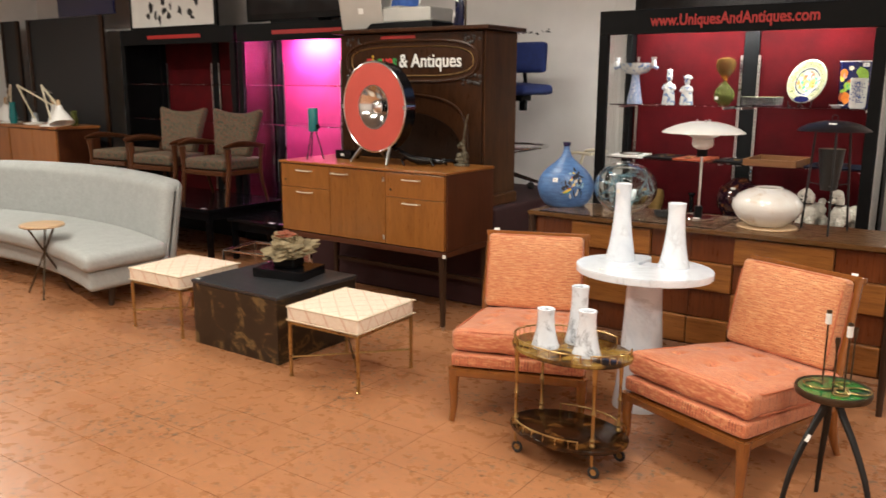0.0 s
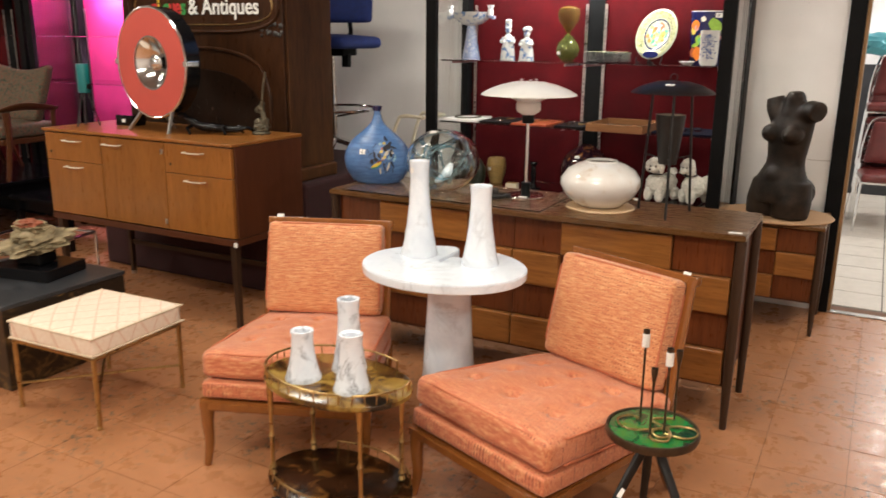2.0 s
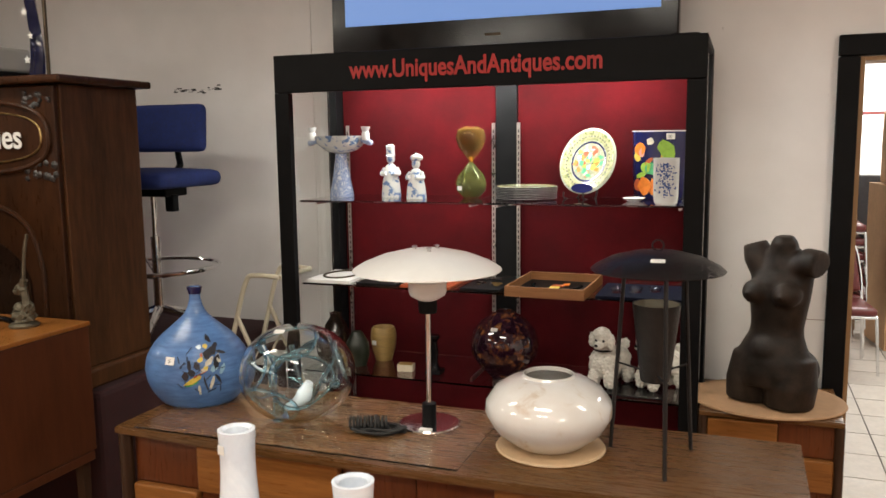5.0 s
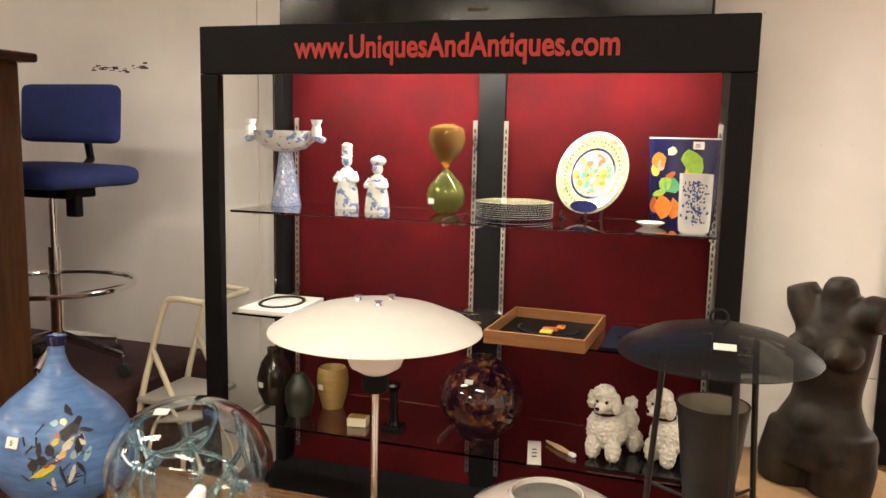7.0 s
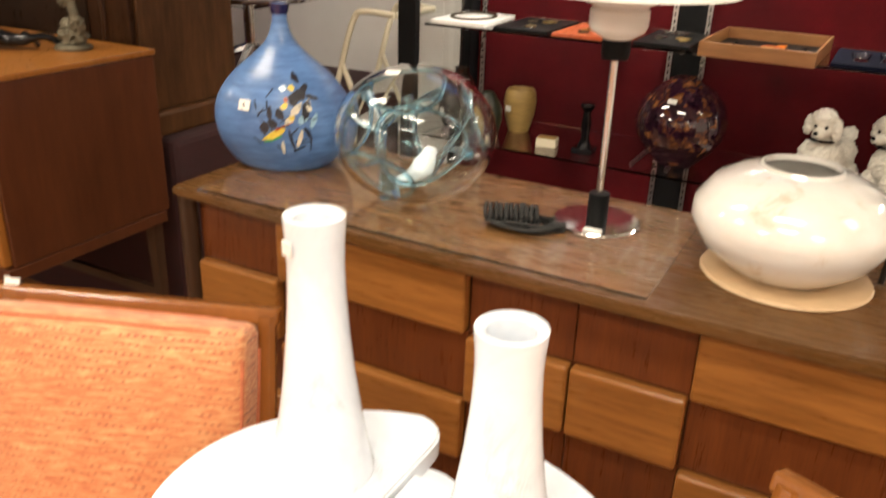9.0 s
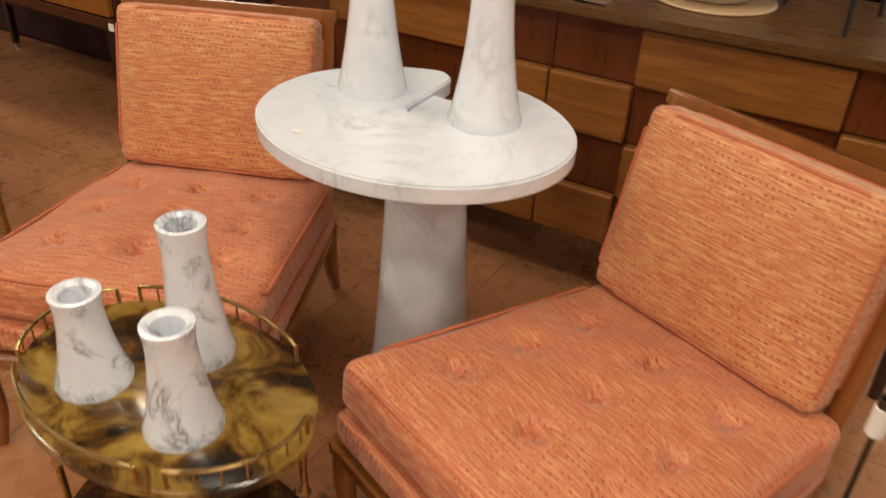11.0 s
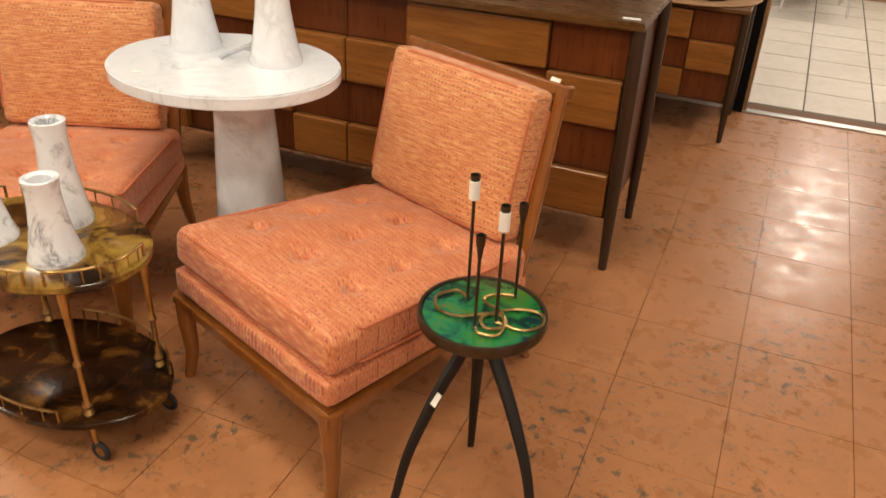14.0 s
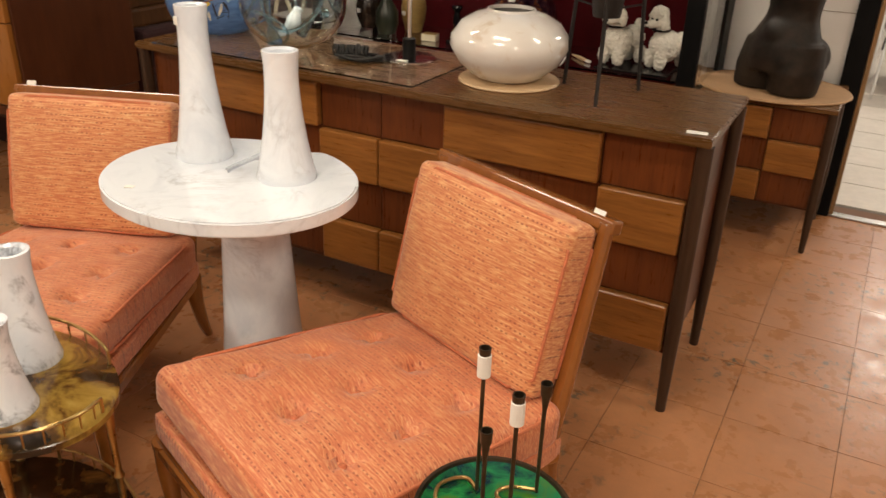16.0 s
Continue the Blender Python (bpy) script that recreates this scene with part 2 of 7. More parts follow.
M = {
    "floor": tile_floor("waxed_orange_tile", (0.43, 0.192, 0.085), (0.075, 0.068, 0.050), 0.26, 0.06),
    "joint": surface("tile_joint", (0.17, 0.08, 0.042), 0.8),
    "back_tile": tile_floor("white_ceramic_tile", (0.62, 0.56, 0.49), (0.3, 0.25, 0.2), 0.42, 0.1, False),
    "back_joint": surface("dark_grout", (0.13, 0.11, 0.09), 0.8),
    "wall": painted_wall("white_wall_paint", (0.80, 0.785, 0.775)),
    # greyed well below white so that the ceilings bounce less light
    "ceiling": painted_wall("low_bounce_ceiling", (0.34, 0.33, 0.32)),
    "black": surface("black_satin_paint", (0.006, 0.006, 0.0065), 0.5, var=0.3, bump=0.05, spec=0.10),
    "black_gloss": surface("black_lacquer", (0.005, 0.005, 0.006), 0.16, var=0.3, bump=0.02, spec=0.35),
    "black_metal": surface("black_wrought_metal", (0.012, 0.011, 0.011), 0.45, metal=0.3, var=0.3),
    "velvet": surface("red_velvet_backing", (0.062, 0.0022, 0.0038), 0.9, spec=0.12, var=0.34, scale=6, bump=0.2, bscale=220),
    "walnut": wood("walnut_veneer_recessed", (0.080, 0.020, 0.006), (0.165, 0.046, 0.012), 0.3, (26, 26, 2.2)),
    "walnut_light": wood("walnut_veneer_proud", (0.165, 0.060, 0.013), (0.36, 0.145, 0.035), 0.3, (2.2, 26, 26)),
    "walnut_top": wood("walnut_top", (0.080, 0.036, 0.011), (0.150, 0.068, 0.019), 0.28, (2.0, 24, 24), 0.15),
    "dark_leg": wood("dark_stained_leg", (0.028, 0.014, 0.008), (0.055, 0.028, 0.015), 0.35, (24, 24, 2)),
    "maple": wood("honey_wood", (0.19, 0.062, 0.012), (0.29, 0.104, 0.023), 0.2, (9, 9, 3), 0.6),
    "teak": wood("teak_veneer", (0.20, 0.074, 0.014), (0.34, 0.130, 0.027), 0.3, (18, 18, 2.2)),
    # teak again, with the shade of the side faces put into its colour
    "teak_shaded": wood("shaded_teak_veneer", (0.060, 0.017, 0.006), (0.100, 0.031, 0.011), 0.38, (18, 18, 2.2)),
    "carved": wood("dark_carved_oak", (0.012, 0.0055, 0.003), (0.058, 0.022, 0.008), 0.3, (14, 14, 2.5), 0.0, 0.12, 0.2),
    "carved_side": wood("old_pine_side", (0.022, 0.009, 0.004), (0.115, 0.048, 0.017), 0.45, (9, 9, 1.2), 0.0, 0.12, 0.2),
    "carved_relief": surface("dark_carving", (0.026, 0.022, 0.020), 0.4, var=0.4, scale=40, bump=0.8, bscale=60),
    "fabric": slub_fabric("orange_slub_fabric"),
    # same orange cloth, the backs' golden sheen mixed into its thread colours
    "fabric_sheen": slub_fabric("sheen_tinted_slub_fabric", (0.50, 0.140, 0.056), (0.65, 0.265, 0.110), (0.80, 0.49, 0.235)),
    "piping": surface("orange_piping", (0.56, 0.17, 0.078), 0.7, var=0.2, scale=120),
    "trellis": trellis_fabric("cream_trellis_fabric"),
    "brass": surface("aged_brass", (0.50, 0.345, 0.14), 0.30, 1.0, var=0.2, scale=30, bump=0.05),
    "chrome": surface("chrome", (0.78, 0.78, 0.78), 0.12, 1.0, var=0.05, bump=0.0, rvar=0.04),
    "steel": surface("brushed_steel", (0.6, 0.59, 0.57), 0.3, 1.0, var=0.08, bump=0.05),
    "marble": marble("white_veined_marble"),
    "marble_dark": marble("strongly_veined_marble", (0.775, 0.815, 0.88), (0.24, 0.26, 0.30), 0.050, (0.42, 0.55), 7.5),
    "tortoise": blotched("tortoise_lacquer", [(0.38, (0.010, 0.006, 0.003)), (0.47, (0.09, 0.04, 0.008)), (0.56, (0.25, 0.15, 0.028)), (0.70, (0.36, 0.24, 0.06))], 0.2, 11, 0.5, 0.2),
    # lower tray: the tortoise mottling again in darker browns, without the coat
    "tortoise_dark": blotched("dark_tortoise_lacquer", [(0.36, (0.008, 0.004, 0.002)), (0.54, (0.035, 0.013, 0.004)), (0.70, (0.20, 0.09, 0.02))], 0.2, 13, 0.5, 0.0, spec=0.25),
    "enamel": blotched("green_enamel", [(0.34, (0.003, 0.012, 0.020)), (0.42, (0.006, 0.06, 0.02)), (0.53, (0.012, 0.17, 0.04)), (0.64, (0.05, 0.16, 0.018)), (0.76, (0.15, 0.12, 0.018))], 0.15, 16, 0.5, 0.2),
    "bronze": surface("dark_bronze", (0.09, 0.066, 0.042), 0.42, 0.8, var=0.35, scale=30, bump=0.3),
    "gilt": blotched("worn_chinoiserie", [(0.50, (0.012, 0.009, 0.006)), (0.56, (0.035, 0.022, 0.010)), (0.63, (0.15, 0.095, 0.035)), (0.72, (0.05, 0.035, 0.02))], 0.3, 7.5, 1.2, 0.3, 7),
    "slate": surface("grey_lacquer_top", (0.035, 0.037, 0.042), 0.34, var=0.3, scale=20),
    "sofa": surface("grey_wool", (0.40, 0.42, 0.415), 0.85, var=0.1, scale=60, bump=0.5, bscale=260),
    "burgundy": surface("burgundy_carpet", (0.036, 0.008, 0.009), 0.9, var=0.25, scale=40, bump=0.5, bscale=200),
    "pane": clear("clear_glass", (0.95, 0.98, 0.97)),
    "tag": surface("white_paper_tag", (0.8, 0.79, 0.76), 0.6, var=0.04, bump=0),
    "ink": surface("black_print", (0.02, 0.02, 0.02), 0.6, bump=0),
    "tube": glowing("lamp_diffuser", (1, 0.95, 0.86), 3.0),
    "white_plastic": surface("white_enamel_paint", (0.82, 0.815, 0.79), 0.35, var=0.05, bump=0.03),
    "rubber": surface("black_rubber", (0.015, 0.015, 0.015), 0.7),
}


# ---- building helpers ----
def part(name, bm, material, parent=None, label="", m=None, smooth=False, kind=""):
    """Links a bmesh, drawn in plan units, as one mesh object under a thing or a part."""
    bmesh.ops.scale(bm, vec=(U, U, U), verts=bm.verts)
    me = bpy.data.meshes.new(name)
    bm.normal_update()
    bm.to_mesh(me)
    bm.free()
    if smooth:
        me.polygons.foreach_set("use_smooth", [True] * len(me.polygons))
        me.set_sharp_from_angle(angle=radians(40))
    me.materials.append(M[material] if isinstance(material, str) else material)
    ob = new(name, me)
    if parent:
        ob.parent = parent
    if m is not None:
        m = m.copy()
        m.translation *= U
        ob.matrix_basis = m
    return tagged(ob, label, kind=kind)


def thing(name, x, y, z, rz=0, label="", category="", group="", kind=""):
    ob = new(name)
    ob.empty_display_size = 0.1
    ob.matrix_basis = pose(x * U, y * U, z * U, 0, 0, rz)
    return tagged(ob, label, category, group, kind)


def placed(x, y, z, rz=0):
    return pose(x * U, y * U, z * U, 0, 0, rz)


def box(x0, x1, y0, y1, z0, z1, bevel=0.0, seg=2, bm=None):
    bm = bm or bmesh.new()
    made = bmesh.ops.create_cube(bm, size=1, matrix=Matrix.Translation(((x0 + x1) / 2, (y0 + y1) / 2, (z0 + z1) / 2)) @ Matrix.Diagonal((x1 - x0, y1 - y0, z1 - z0, 1)))
    if bevel:
        edges = list({e for v in made["verts"] for e in v.link_edges})
        bmesh.ops.bevel(bm, geom=edges, offset=bevel, segments=seg, affect="EDGES", profile=0.5)
    return bm


def lathe(profile, n=32, x=0, y=0, z=0, bm=None, sx=1, sy=1):
    """A turned shape from (radius, height) pairs."""
    bm = bm or bmesh.new()
    rings = []
    for r, h in profile:
        if r < 1e-5:
            rings.append([bm.verts.new((x, y, z + h))])
        else:
            rings.append([bm.verts.new((x + r * sx * math.cos(2 * math.pi * i / n), y + r * sy * math.sin(2 * math.pi * i / n), z + h)) for i in range(n)])
    for a, b in zip(rings, rings[1:]):
        for i in range(n):
            j = (i + 1) % n
            loop = [a[i % len(a)], a[j % len(a)], b[j % len(b)], b[i % len(b)]]
            loop = [v for k, v in enumerate(loop) if v not in loop[:k]]
            if len(loop) > 2:
                bm.faces.new(loop)
    bmesh.ops.recalc_face_normals(bm, faces=bm.faces)
    return bm


def spline(points, k=8):
    """A smooth line through the points."""
    p = [Vector(q) for q in points]
    p = [p[0] * 2 - p[1]] + p + [p[-1] * 2 - p[-2]]
    out = []
    for a, b, c, d in zip(p, p[1:], p[2:], p[3:]):
        for i in range(k):
            t = i / k
            out.append(0.5 * (2 * b + (c - a) * t + (2 * a - 5 * b + 4 * c - d) * t * t + (3 * b - 3 * c + d - a) * t ** 3))
    return out + [p[-2]]


def tube(points, r, n=10, bm=None, closed=False, flat=1.0):
    """A rod along a line; r is one radius or one for each point."""
    bm = bm or bmesh.new()
    pts = [Vector(q) for q in points]
    rad = r if isinstance(r, (list, tuple)) else [r] * len(pts)
    rings, side = [], None
    for i, p in enumerate(pts):
        a, b = (pts[i - 1] if i or closed else p), (pts[(i + 1) % len(pts)] if i + 1 < len(pts) or closed else p)
        d = (b - a).normalized()
        if side is None:
            side = d.orthogonal().normalized()
        side = (side - d * side.dot(d)).normalized()
        up = d.cross(side)
        rings.append([bm.verts.new(p + (side * math.cos(2 * math.pi * j / n) + up * flat * math.sin(2 * math.pi * j / n)) * rad[i]) for j in range(n)])
    pairs = list(zip(rings, rings[1:])) + ([(rings[-1], rings[0])] if closed else [])
    for a, b in pairs:
        for j in range(n):
            bm.faces.new((a[j], a[(j + 1) % n], b[(j + 1) % n], b[j]))
    if not closed:
        bm.faces.new(rings[0][::-1])
        bm.faces.new(rings[-1])
    bmesh.ops.recalc_face_normals(bm, faces=bm.faces)
    return bm


def circle(r, n=32, x=0, y=0, z=0, sy=1.0, a0=0, a1=360):
    full = abs(a1 - a0 - 360) < 1e-6
    return [(x + r * math.cos(radians(a0 + (a1 - a0) * i / (n if full else n - 1))), y + r * sy * math.sin(radians(a0 + (a1 - a0) * i / (n if full else n - 1))), z) for i in range(n)]


def pad(w, d, h, r, cuts=14, top=0.0, bottom=0.0, tufts=(), front=1.0, back=1.0, wave=0.0):
    """A stuffed cushion lying flat, its base at z = 0: rounded edges, swelling faces, buttoned tufts; front and back scale its width."""
    bm = bmesh.new()
    bmesh.ops.create_cube(bm, size=2)
    bmesh.ops.subdivide_edges(bm, edges=bm.edges[:], cuts=cuts, use_grid_fill=True)
    power = 1.5 if cuts < 30 else 1.15
    half = Vector((w / 2, d / 2, h / 2))
    for v in bm.verts:
        s = Vector([math.copysign(1 - (1 - abs(c)) ** power, c) for c in v.co])
        q = Vector([s[i] * half[i] for i in range(3)])
        inner = Vector([max(-half[i] + r, min(half[i] - r, q[i])) for i in range(3)])
        off = q - inner
        if off.length > 1e-6:
            q = inner + off.normalized() * r
        swell = (1 - s.x ** 2) * (1 - s.y ** 2)
        if q.z > 0:
            q.z += top * swell
        else:
            q.z -= bottom * swell
        for tx, ty, depth, size in tufts:
            if q.z > 0:
                dx, dy = q.x - tx, q.y - ty
                q.z -= depth * math.exp(-(dx * dx + dy * dy) / size ** 2) + 0.34 * depth * math.cos(6 * math.atan2(dy, dx) + tx * 40) * math.exp(-((math.hypot(dx, dy) - size * 0.9) / (size * 0.6)) ** 2)
        if wave:
            q.z += wave * noise.noise(Vector((q.x * 9, q.y * 9, q.z * 9)))
            q.x += wave * 0.6 * noise.noise(Vector((q.y * 8, q.z * 8, 3)))
        q.x *= front + (back - front) * (q.y / d + 0.5)
        q.z += h / 2
        v.co = q
    return bm


def sheet(outline, z0, z1, bm=None, bevel=0.0):
    """A flat board of any outline."""
    bm = bm or bmesh.new()
    f = bm.faces.new([bm.verts.new((x, y, z0)) for x, y in outline])
    up = bmesh.ops.extrude_face_region(bm, geom=[f])
    bmesh.ops.translate(bm, vec=(0, 0, z1 - z0), verts=[g for g in up["geom"] if isinstance(g, bmesh.types.BMVert)])
    bmesh.ops.recalc_face_normals(bm, faces=bm.faces)
    if bevel:
        bmesh.ops.bevel(bm, geom=[e for e in bm.edges if abs(e.verts[0].co.z - e.verts[1].co.z) < 1e-6], offset=bevel, segments=2, affect="EDGES")
    return bm


def turned(bm, m):
    bm.transform(m)
    return bm


def price_tag(parent, x, y, z, rx=0, rz=0, w=0.028, h=0.018, ry=0):
    return part("price_tag", box(-w / 2, w / 2, -h / 2, h / 2, 0, 0.0015), "tag", parent, "small white paper price tag", pose(x, y, z, rx, ry, rz))


def letters(name, text, size, material, parent, m, label="", bold=0.0, stretch=1.0):
    """Raised lettering in the built-in font."""
    cu = bpy.data.curves.new(name, "FONT")
    cu.body, cu.size, cu.extrude, cu.offset = text, size * U, 0.001, bold * U
    tmp = new(name, cu)
    me = bpy.data.meshes.new_from_object(tmp.evaluated_get(bpy.context.evaluated_depsgraph_get()))
    bpy.data.objects.remove(tmp)
    me.materials.clear()
    me.materials.append(M[material] if isinstance(material, str) else material)
    me.transform(Matrix.Diagonal((stretch, 1, 1, 1)))
    ob = new(name, me)
    ob.parent = parent
    m = m.copy()
    m.translation *= U
    ob.matrix_basis = m
    return tagged(ob, label)


# ---- the room ----
WALL, WEST, EAST, SOUTH = 5.88, -10.6, 3.2, -2.6
DOOR_L, DOOR_R, DOOR_TOP = -0.12, 0.80, 1.935


def structure(name, bm, material, label, category):
    ob = part(name, bm, material, None, label, kind="structure")
    return tagged(ob, category=category)


floor = structure("floor", box(WEST, EAST, SOUTH, WALL + 0.14, -0.1, -0.004), "joint", "orange waxed vinyl tile floor, scuffed and worn", "floor")
wn = box(WEST, DOOR_L, WALL, WALL + 0.14, 0, CEILING)
box(DOOR_R, EAST, WALL, WALL + 0.14, 0, CEILING, bm=wn)
box(DOOR_L, DOOR_R, WALL, WALL + 0.14, DOOR_TOP, CEILING, bm=wn)
wall_north = structure("wall_north", wn, "wall", "white painted wall with scuffs and panel seams", "wall")
structure("wall_south", box(WEST, EAST, SOUTH - 0.14, SOUTH, 0, CEILING), "wall", "plain white painted wall", "wall")
structure("wall_west", box(WEST - 0.14, WEST, SOUTH - 0.14, WALL + 0.14, 0, CEILING), "wall", "plain white painted wall", "wall")
structure("wall_east", box(EAST, EAST + 0.14, SOUTH - 0.14, WALL + 0.14, 0, CEILING), "wall", "plain white painted wall", "wall")
structure("ceiling", box(WEST, EAST, SOUTH, WALL + 0.14, CEILING, CEILING + 0.1), "ceiling", "plain ceiling of the shop, unseen, greyed to bounce less light", "ceiling")

# wall panel seams, a vertical jog left of the display case, holes and a scrape
part("panel_seam", box(-0.02, 0.02, -0.005, 0.0, 0, CEILING - 0.02), "wall", wall_north, m=pose(-2.60, WALL, 0.01))
part("panel_seam", box(-0.0015, 0.0015, -0.002, 0.0, 0, 0.9), "joint", wall_north, m=pose(0.03, WALL, 2.06))
part("panel_seam", box(-0.22, 0.0, -0.002, 0.0, 0, 0.002), "joint", wall_north, m=pose(-0.2, WALL, 0.86))
for hx, hz in ((-0.405, 1.70), (-0.435, 1.64), (-0.345, 1.64), (-0.23, 1.79)):
    part("nail_hole", lathe([(0, -0.001), (0.006, -0.001), (0.006, 0.0), (0, 0.0)], 8), "ink", wall_north, m=pose(hx, WALL, hz, 90))
rng = random.Random(4)
scrape = bmesh.new()
for i in range(34):
    sx, sz = rng.uniform(-0.16, 0.14), rng.gauss(0, 0.009)
    box(sx, sx + rng.uniform(0.004, 0.03), -0.0015, 0, sz, sz + rng.uniform(0.002, 0.008), bm=scrape)
part("wall_scrape", scrape, "ink", wall_north, "dark scraped mark on the paint", pose(-3.27, WALL, 1.90))

# doorway: black casing, pale wooden jamb, metal threshold
door_1 = thing("door_1", DOOR_L, WALL, 0, 0, "open doorway with black casing and bare wooden jamb", "doorway", kind="structure")
W = DOOR_R - DOOR_L
part("casing", box(-0.08, 0.0, -0.028, 0.0, 0, DOOR_TOP, 0.006), "black", door_1)
part("casing", box(W, W + 0.08, -0.028, 0.0, 0, DOOR_TOP, 0.006), "black", door_1)
part("casing", box(-0.08, W + 0.08, -0.028, 0.0, DOOR_TOP + 0.002, DOOR_TOP + 0.085, 0.006), "black", door_1)
M["jamb"] = wood("bare_pine_jamb", (0.22, 0.12, 0.05), (0.36, 0.22, 0.10), 0.5, (20, 20, 2))
part("jamb", box(0.001, 0.018, -0.01, 0.15, 0, DOOR_TOP), "jamb", door_1)
part("jamb", box(W - 0.018, W - 0.001, -0.01, 0.15, 0, DOOR_TOP), "jamb", door_1)
part("jamb", box(0.019, W - 0.019, -0.01, 0.15, DOOR_TOP - 0.018, DOOR_TOP - 0.001), "jamb", door_1)
part("threshold", box(0.0, W, -0.02, 0.03, 0.001, 0.009, 0.003), "steel", door_1, "scratched metal threshold strip")

# ceiling lights
for fx, fy, fw in FIXTURES:
    cl = thing("ceiling_light", fx, fy, CEILING, 0, "long white fluorescent ceiling light", "ceiling light", "ceiling lights")
    part("housing", box(-0.62, 0.62, -0.18, 0.18, -0.06, -0.002, 0.01), "white_plastic", cl)
    part("diffuser", box(-0.6, 0.6, -0.16, 0.16, -0.085, -0.061, 0.008), "tube", cl)

# burgundy stage along the wall
stage = structure("stage", box(-4.5, -2.80, 4.56, WALL - 0.01, 0, 0.69, 0.02), "burgundy", "raised burgundy carpeted platform along the wall", "platform")


# ---- dresser with woven checker front ----
def checker_front(parent, cols, rows, y, phase):
    for r, (z0, z1) in enumerate(rows):
        for c, (x0, x1, k) in enumerate(cols):
            if (k + r + phase) % 2:
                part("drawer_panel", box(x0 + 0.002, x1 - 0.002, y - 0.030, y, z0 + 0.002, z1 - 0.002, 0.007, 3), "walnut_light", parent, "proud golden walnut drawer block")
            else:
                part("drawer_panel", box(x0 + 0.001, x1 - 0.001, y - 0.006, y, z0 + 0.001, z1 - 0.001, 0.002), "walnut", parent, "recessed red-brown walnut drawer block")


dresser = thing("dresser", -1.315, 4.28, 0, 0, "long walnut dresser with woven checker drawer fronts and dark legs", "dresser")
part("body", box(-0.915, 0.915, -0.19, 0.225, 0.17, 0.775, 0.004), "teak_shaded", dresser)
bow = [(-0.945 + 1.89 * i / 20, -0.235 - 0.025 * math.cos(math.pi * (i / 20 - 0.5))) for i in range(21)]
part("top", sheet(bow + [(0.945, 0.24), (-0.945, 0.24)], 0.776, 0.80, bevel=0.004), "walnut_top", dresser, "polished dark walnut top")
cols = [(-0.905, -0.675, 0), (-0.675, -0.215, 1), (-0.215, 0.0, 0), (0.0, 0.215, 0), (0.215, 0.675, 1), (0.675, 0.905, 0)]
checker_front(dresser, cols, [(0.625, 0.768), (0.475, 0.625), (0.33, 0.475), (0.185, 0.33)], -0.19, 0)
for lx, ly in ((-0.928, -0.21), (0.928, -0.21), (-0.928, 0.205), (0.928, 0.205)):
    part("leg", tube([(lx, ly, 0.775), (lx, ly, 0.3), (lx, ly + (0.006 if ly < 0 else -0.006), 0.0)], [0.021, 0.021, 0.014], 12), "dark_leg", dresser, "dark tapered corner leg", smooth=True)
price_tag(dresser, 0.90, -0.20, 0.801, 0, 8, 0.05, 0.022)
M["thin_pane"] = clear("thin_dull_glass", (0.97, 0.98, 0.97), 0.06, 1.18)
glass_top = thing("glass_sheet", -1.69, 4.27, 0.80, 0, "thin clear glass sheet lying on the dresser top", "glass sheet")
gs = part("pane", box(-0.5, 0.5, -0.222, 0.2, 0.0005, 0.0055, 0.001), "thin_pane", glass_top)
gs.visible_shadow = False

# ---- night table with checker front ----
night = thing("night_table", -0.415, 5.60, 0, 0, "walnut night table with checker front and dark legs", "night table")
part("body", box(-0.235, 0.235, -0.19, 0.2, 0.17, 0.565, 0.004), "teak_shaded", night)
part("top", box(-0.255, 0.255, -0.225, 0.215, 0.566, 0.587, 0.004), "walnut_top", night)
checker_front(night, [(-0.225, 0.03, 1), (0.03, 0.225, 0)], [(0.435, 0.56), (0.305, 0.435), (0.18, 0.305)], -0.19, 0)
for lx, ly in ((-0.24, -0.205), (0.24, -0.205), (-0.24, 0.19), (0.24, 0.19)):
    part("leg", tube([(lx, ly, 0.565), (lx, ly, 0.2), (lx, ly, 0.0)], [0.018, 0.018, 0.011], 12), "dark_leg", night, smooth=True)
board = thing("cardboard_round", -0.425, 5.585, 0.587, 0, "round brown cardboard mat on the night table", "mat")
M["cardboard"] = surface("cardboard", (0.42, 0.25, 0.13), 0.8, var=0.1, scale=30)
part("disc", lathe([(0, 0), (0.29, 0), (0.295, 0.004), (0.29, 0.010), (0, 0.010)], 40, sy=0.86), "cardboard", board)


# ---- torso ----
def fused(ob, voxel, smooth):
    """Fuses overlapping lumps into one carved or cast skin."""
    r = ob.modifiers.new("fuse", "REMESH")
    r.mode, r.voxel_size, r.use_smooth_shade = "VOXEL", voxel, True
    if smooth:
        k = ob.modifiers.new("soften", "SMOOTH")
        k.factor, k.iterations = 0.5, smooth
    return ob


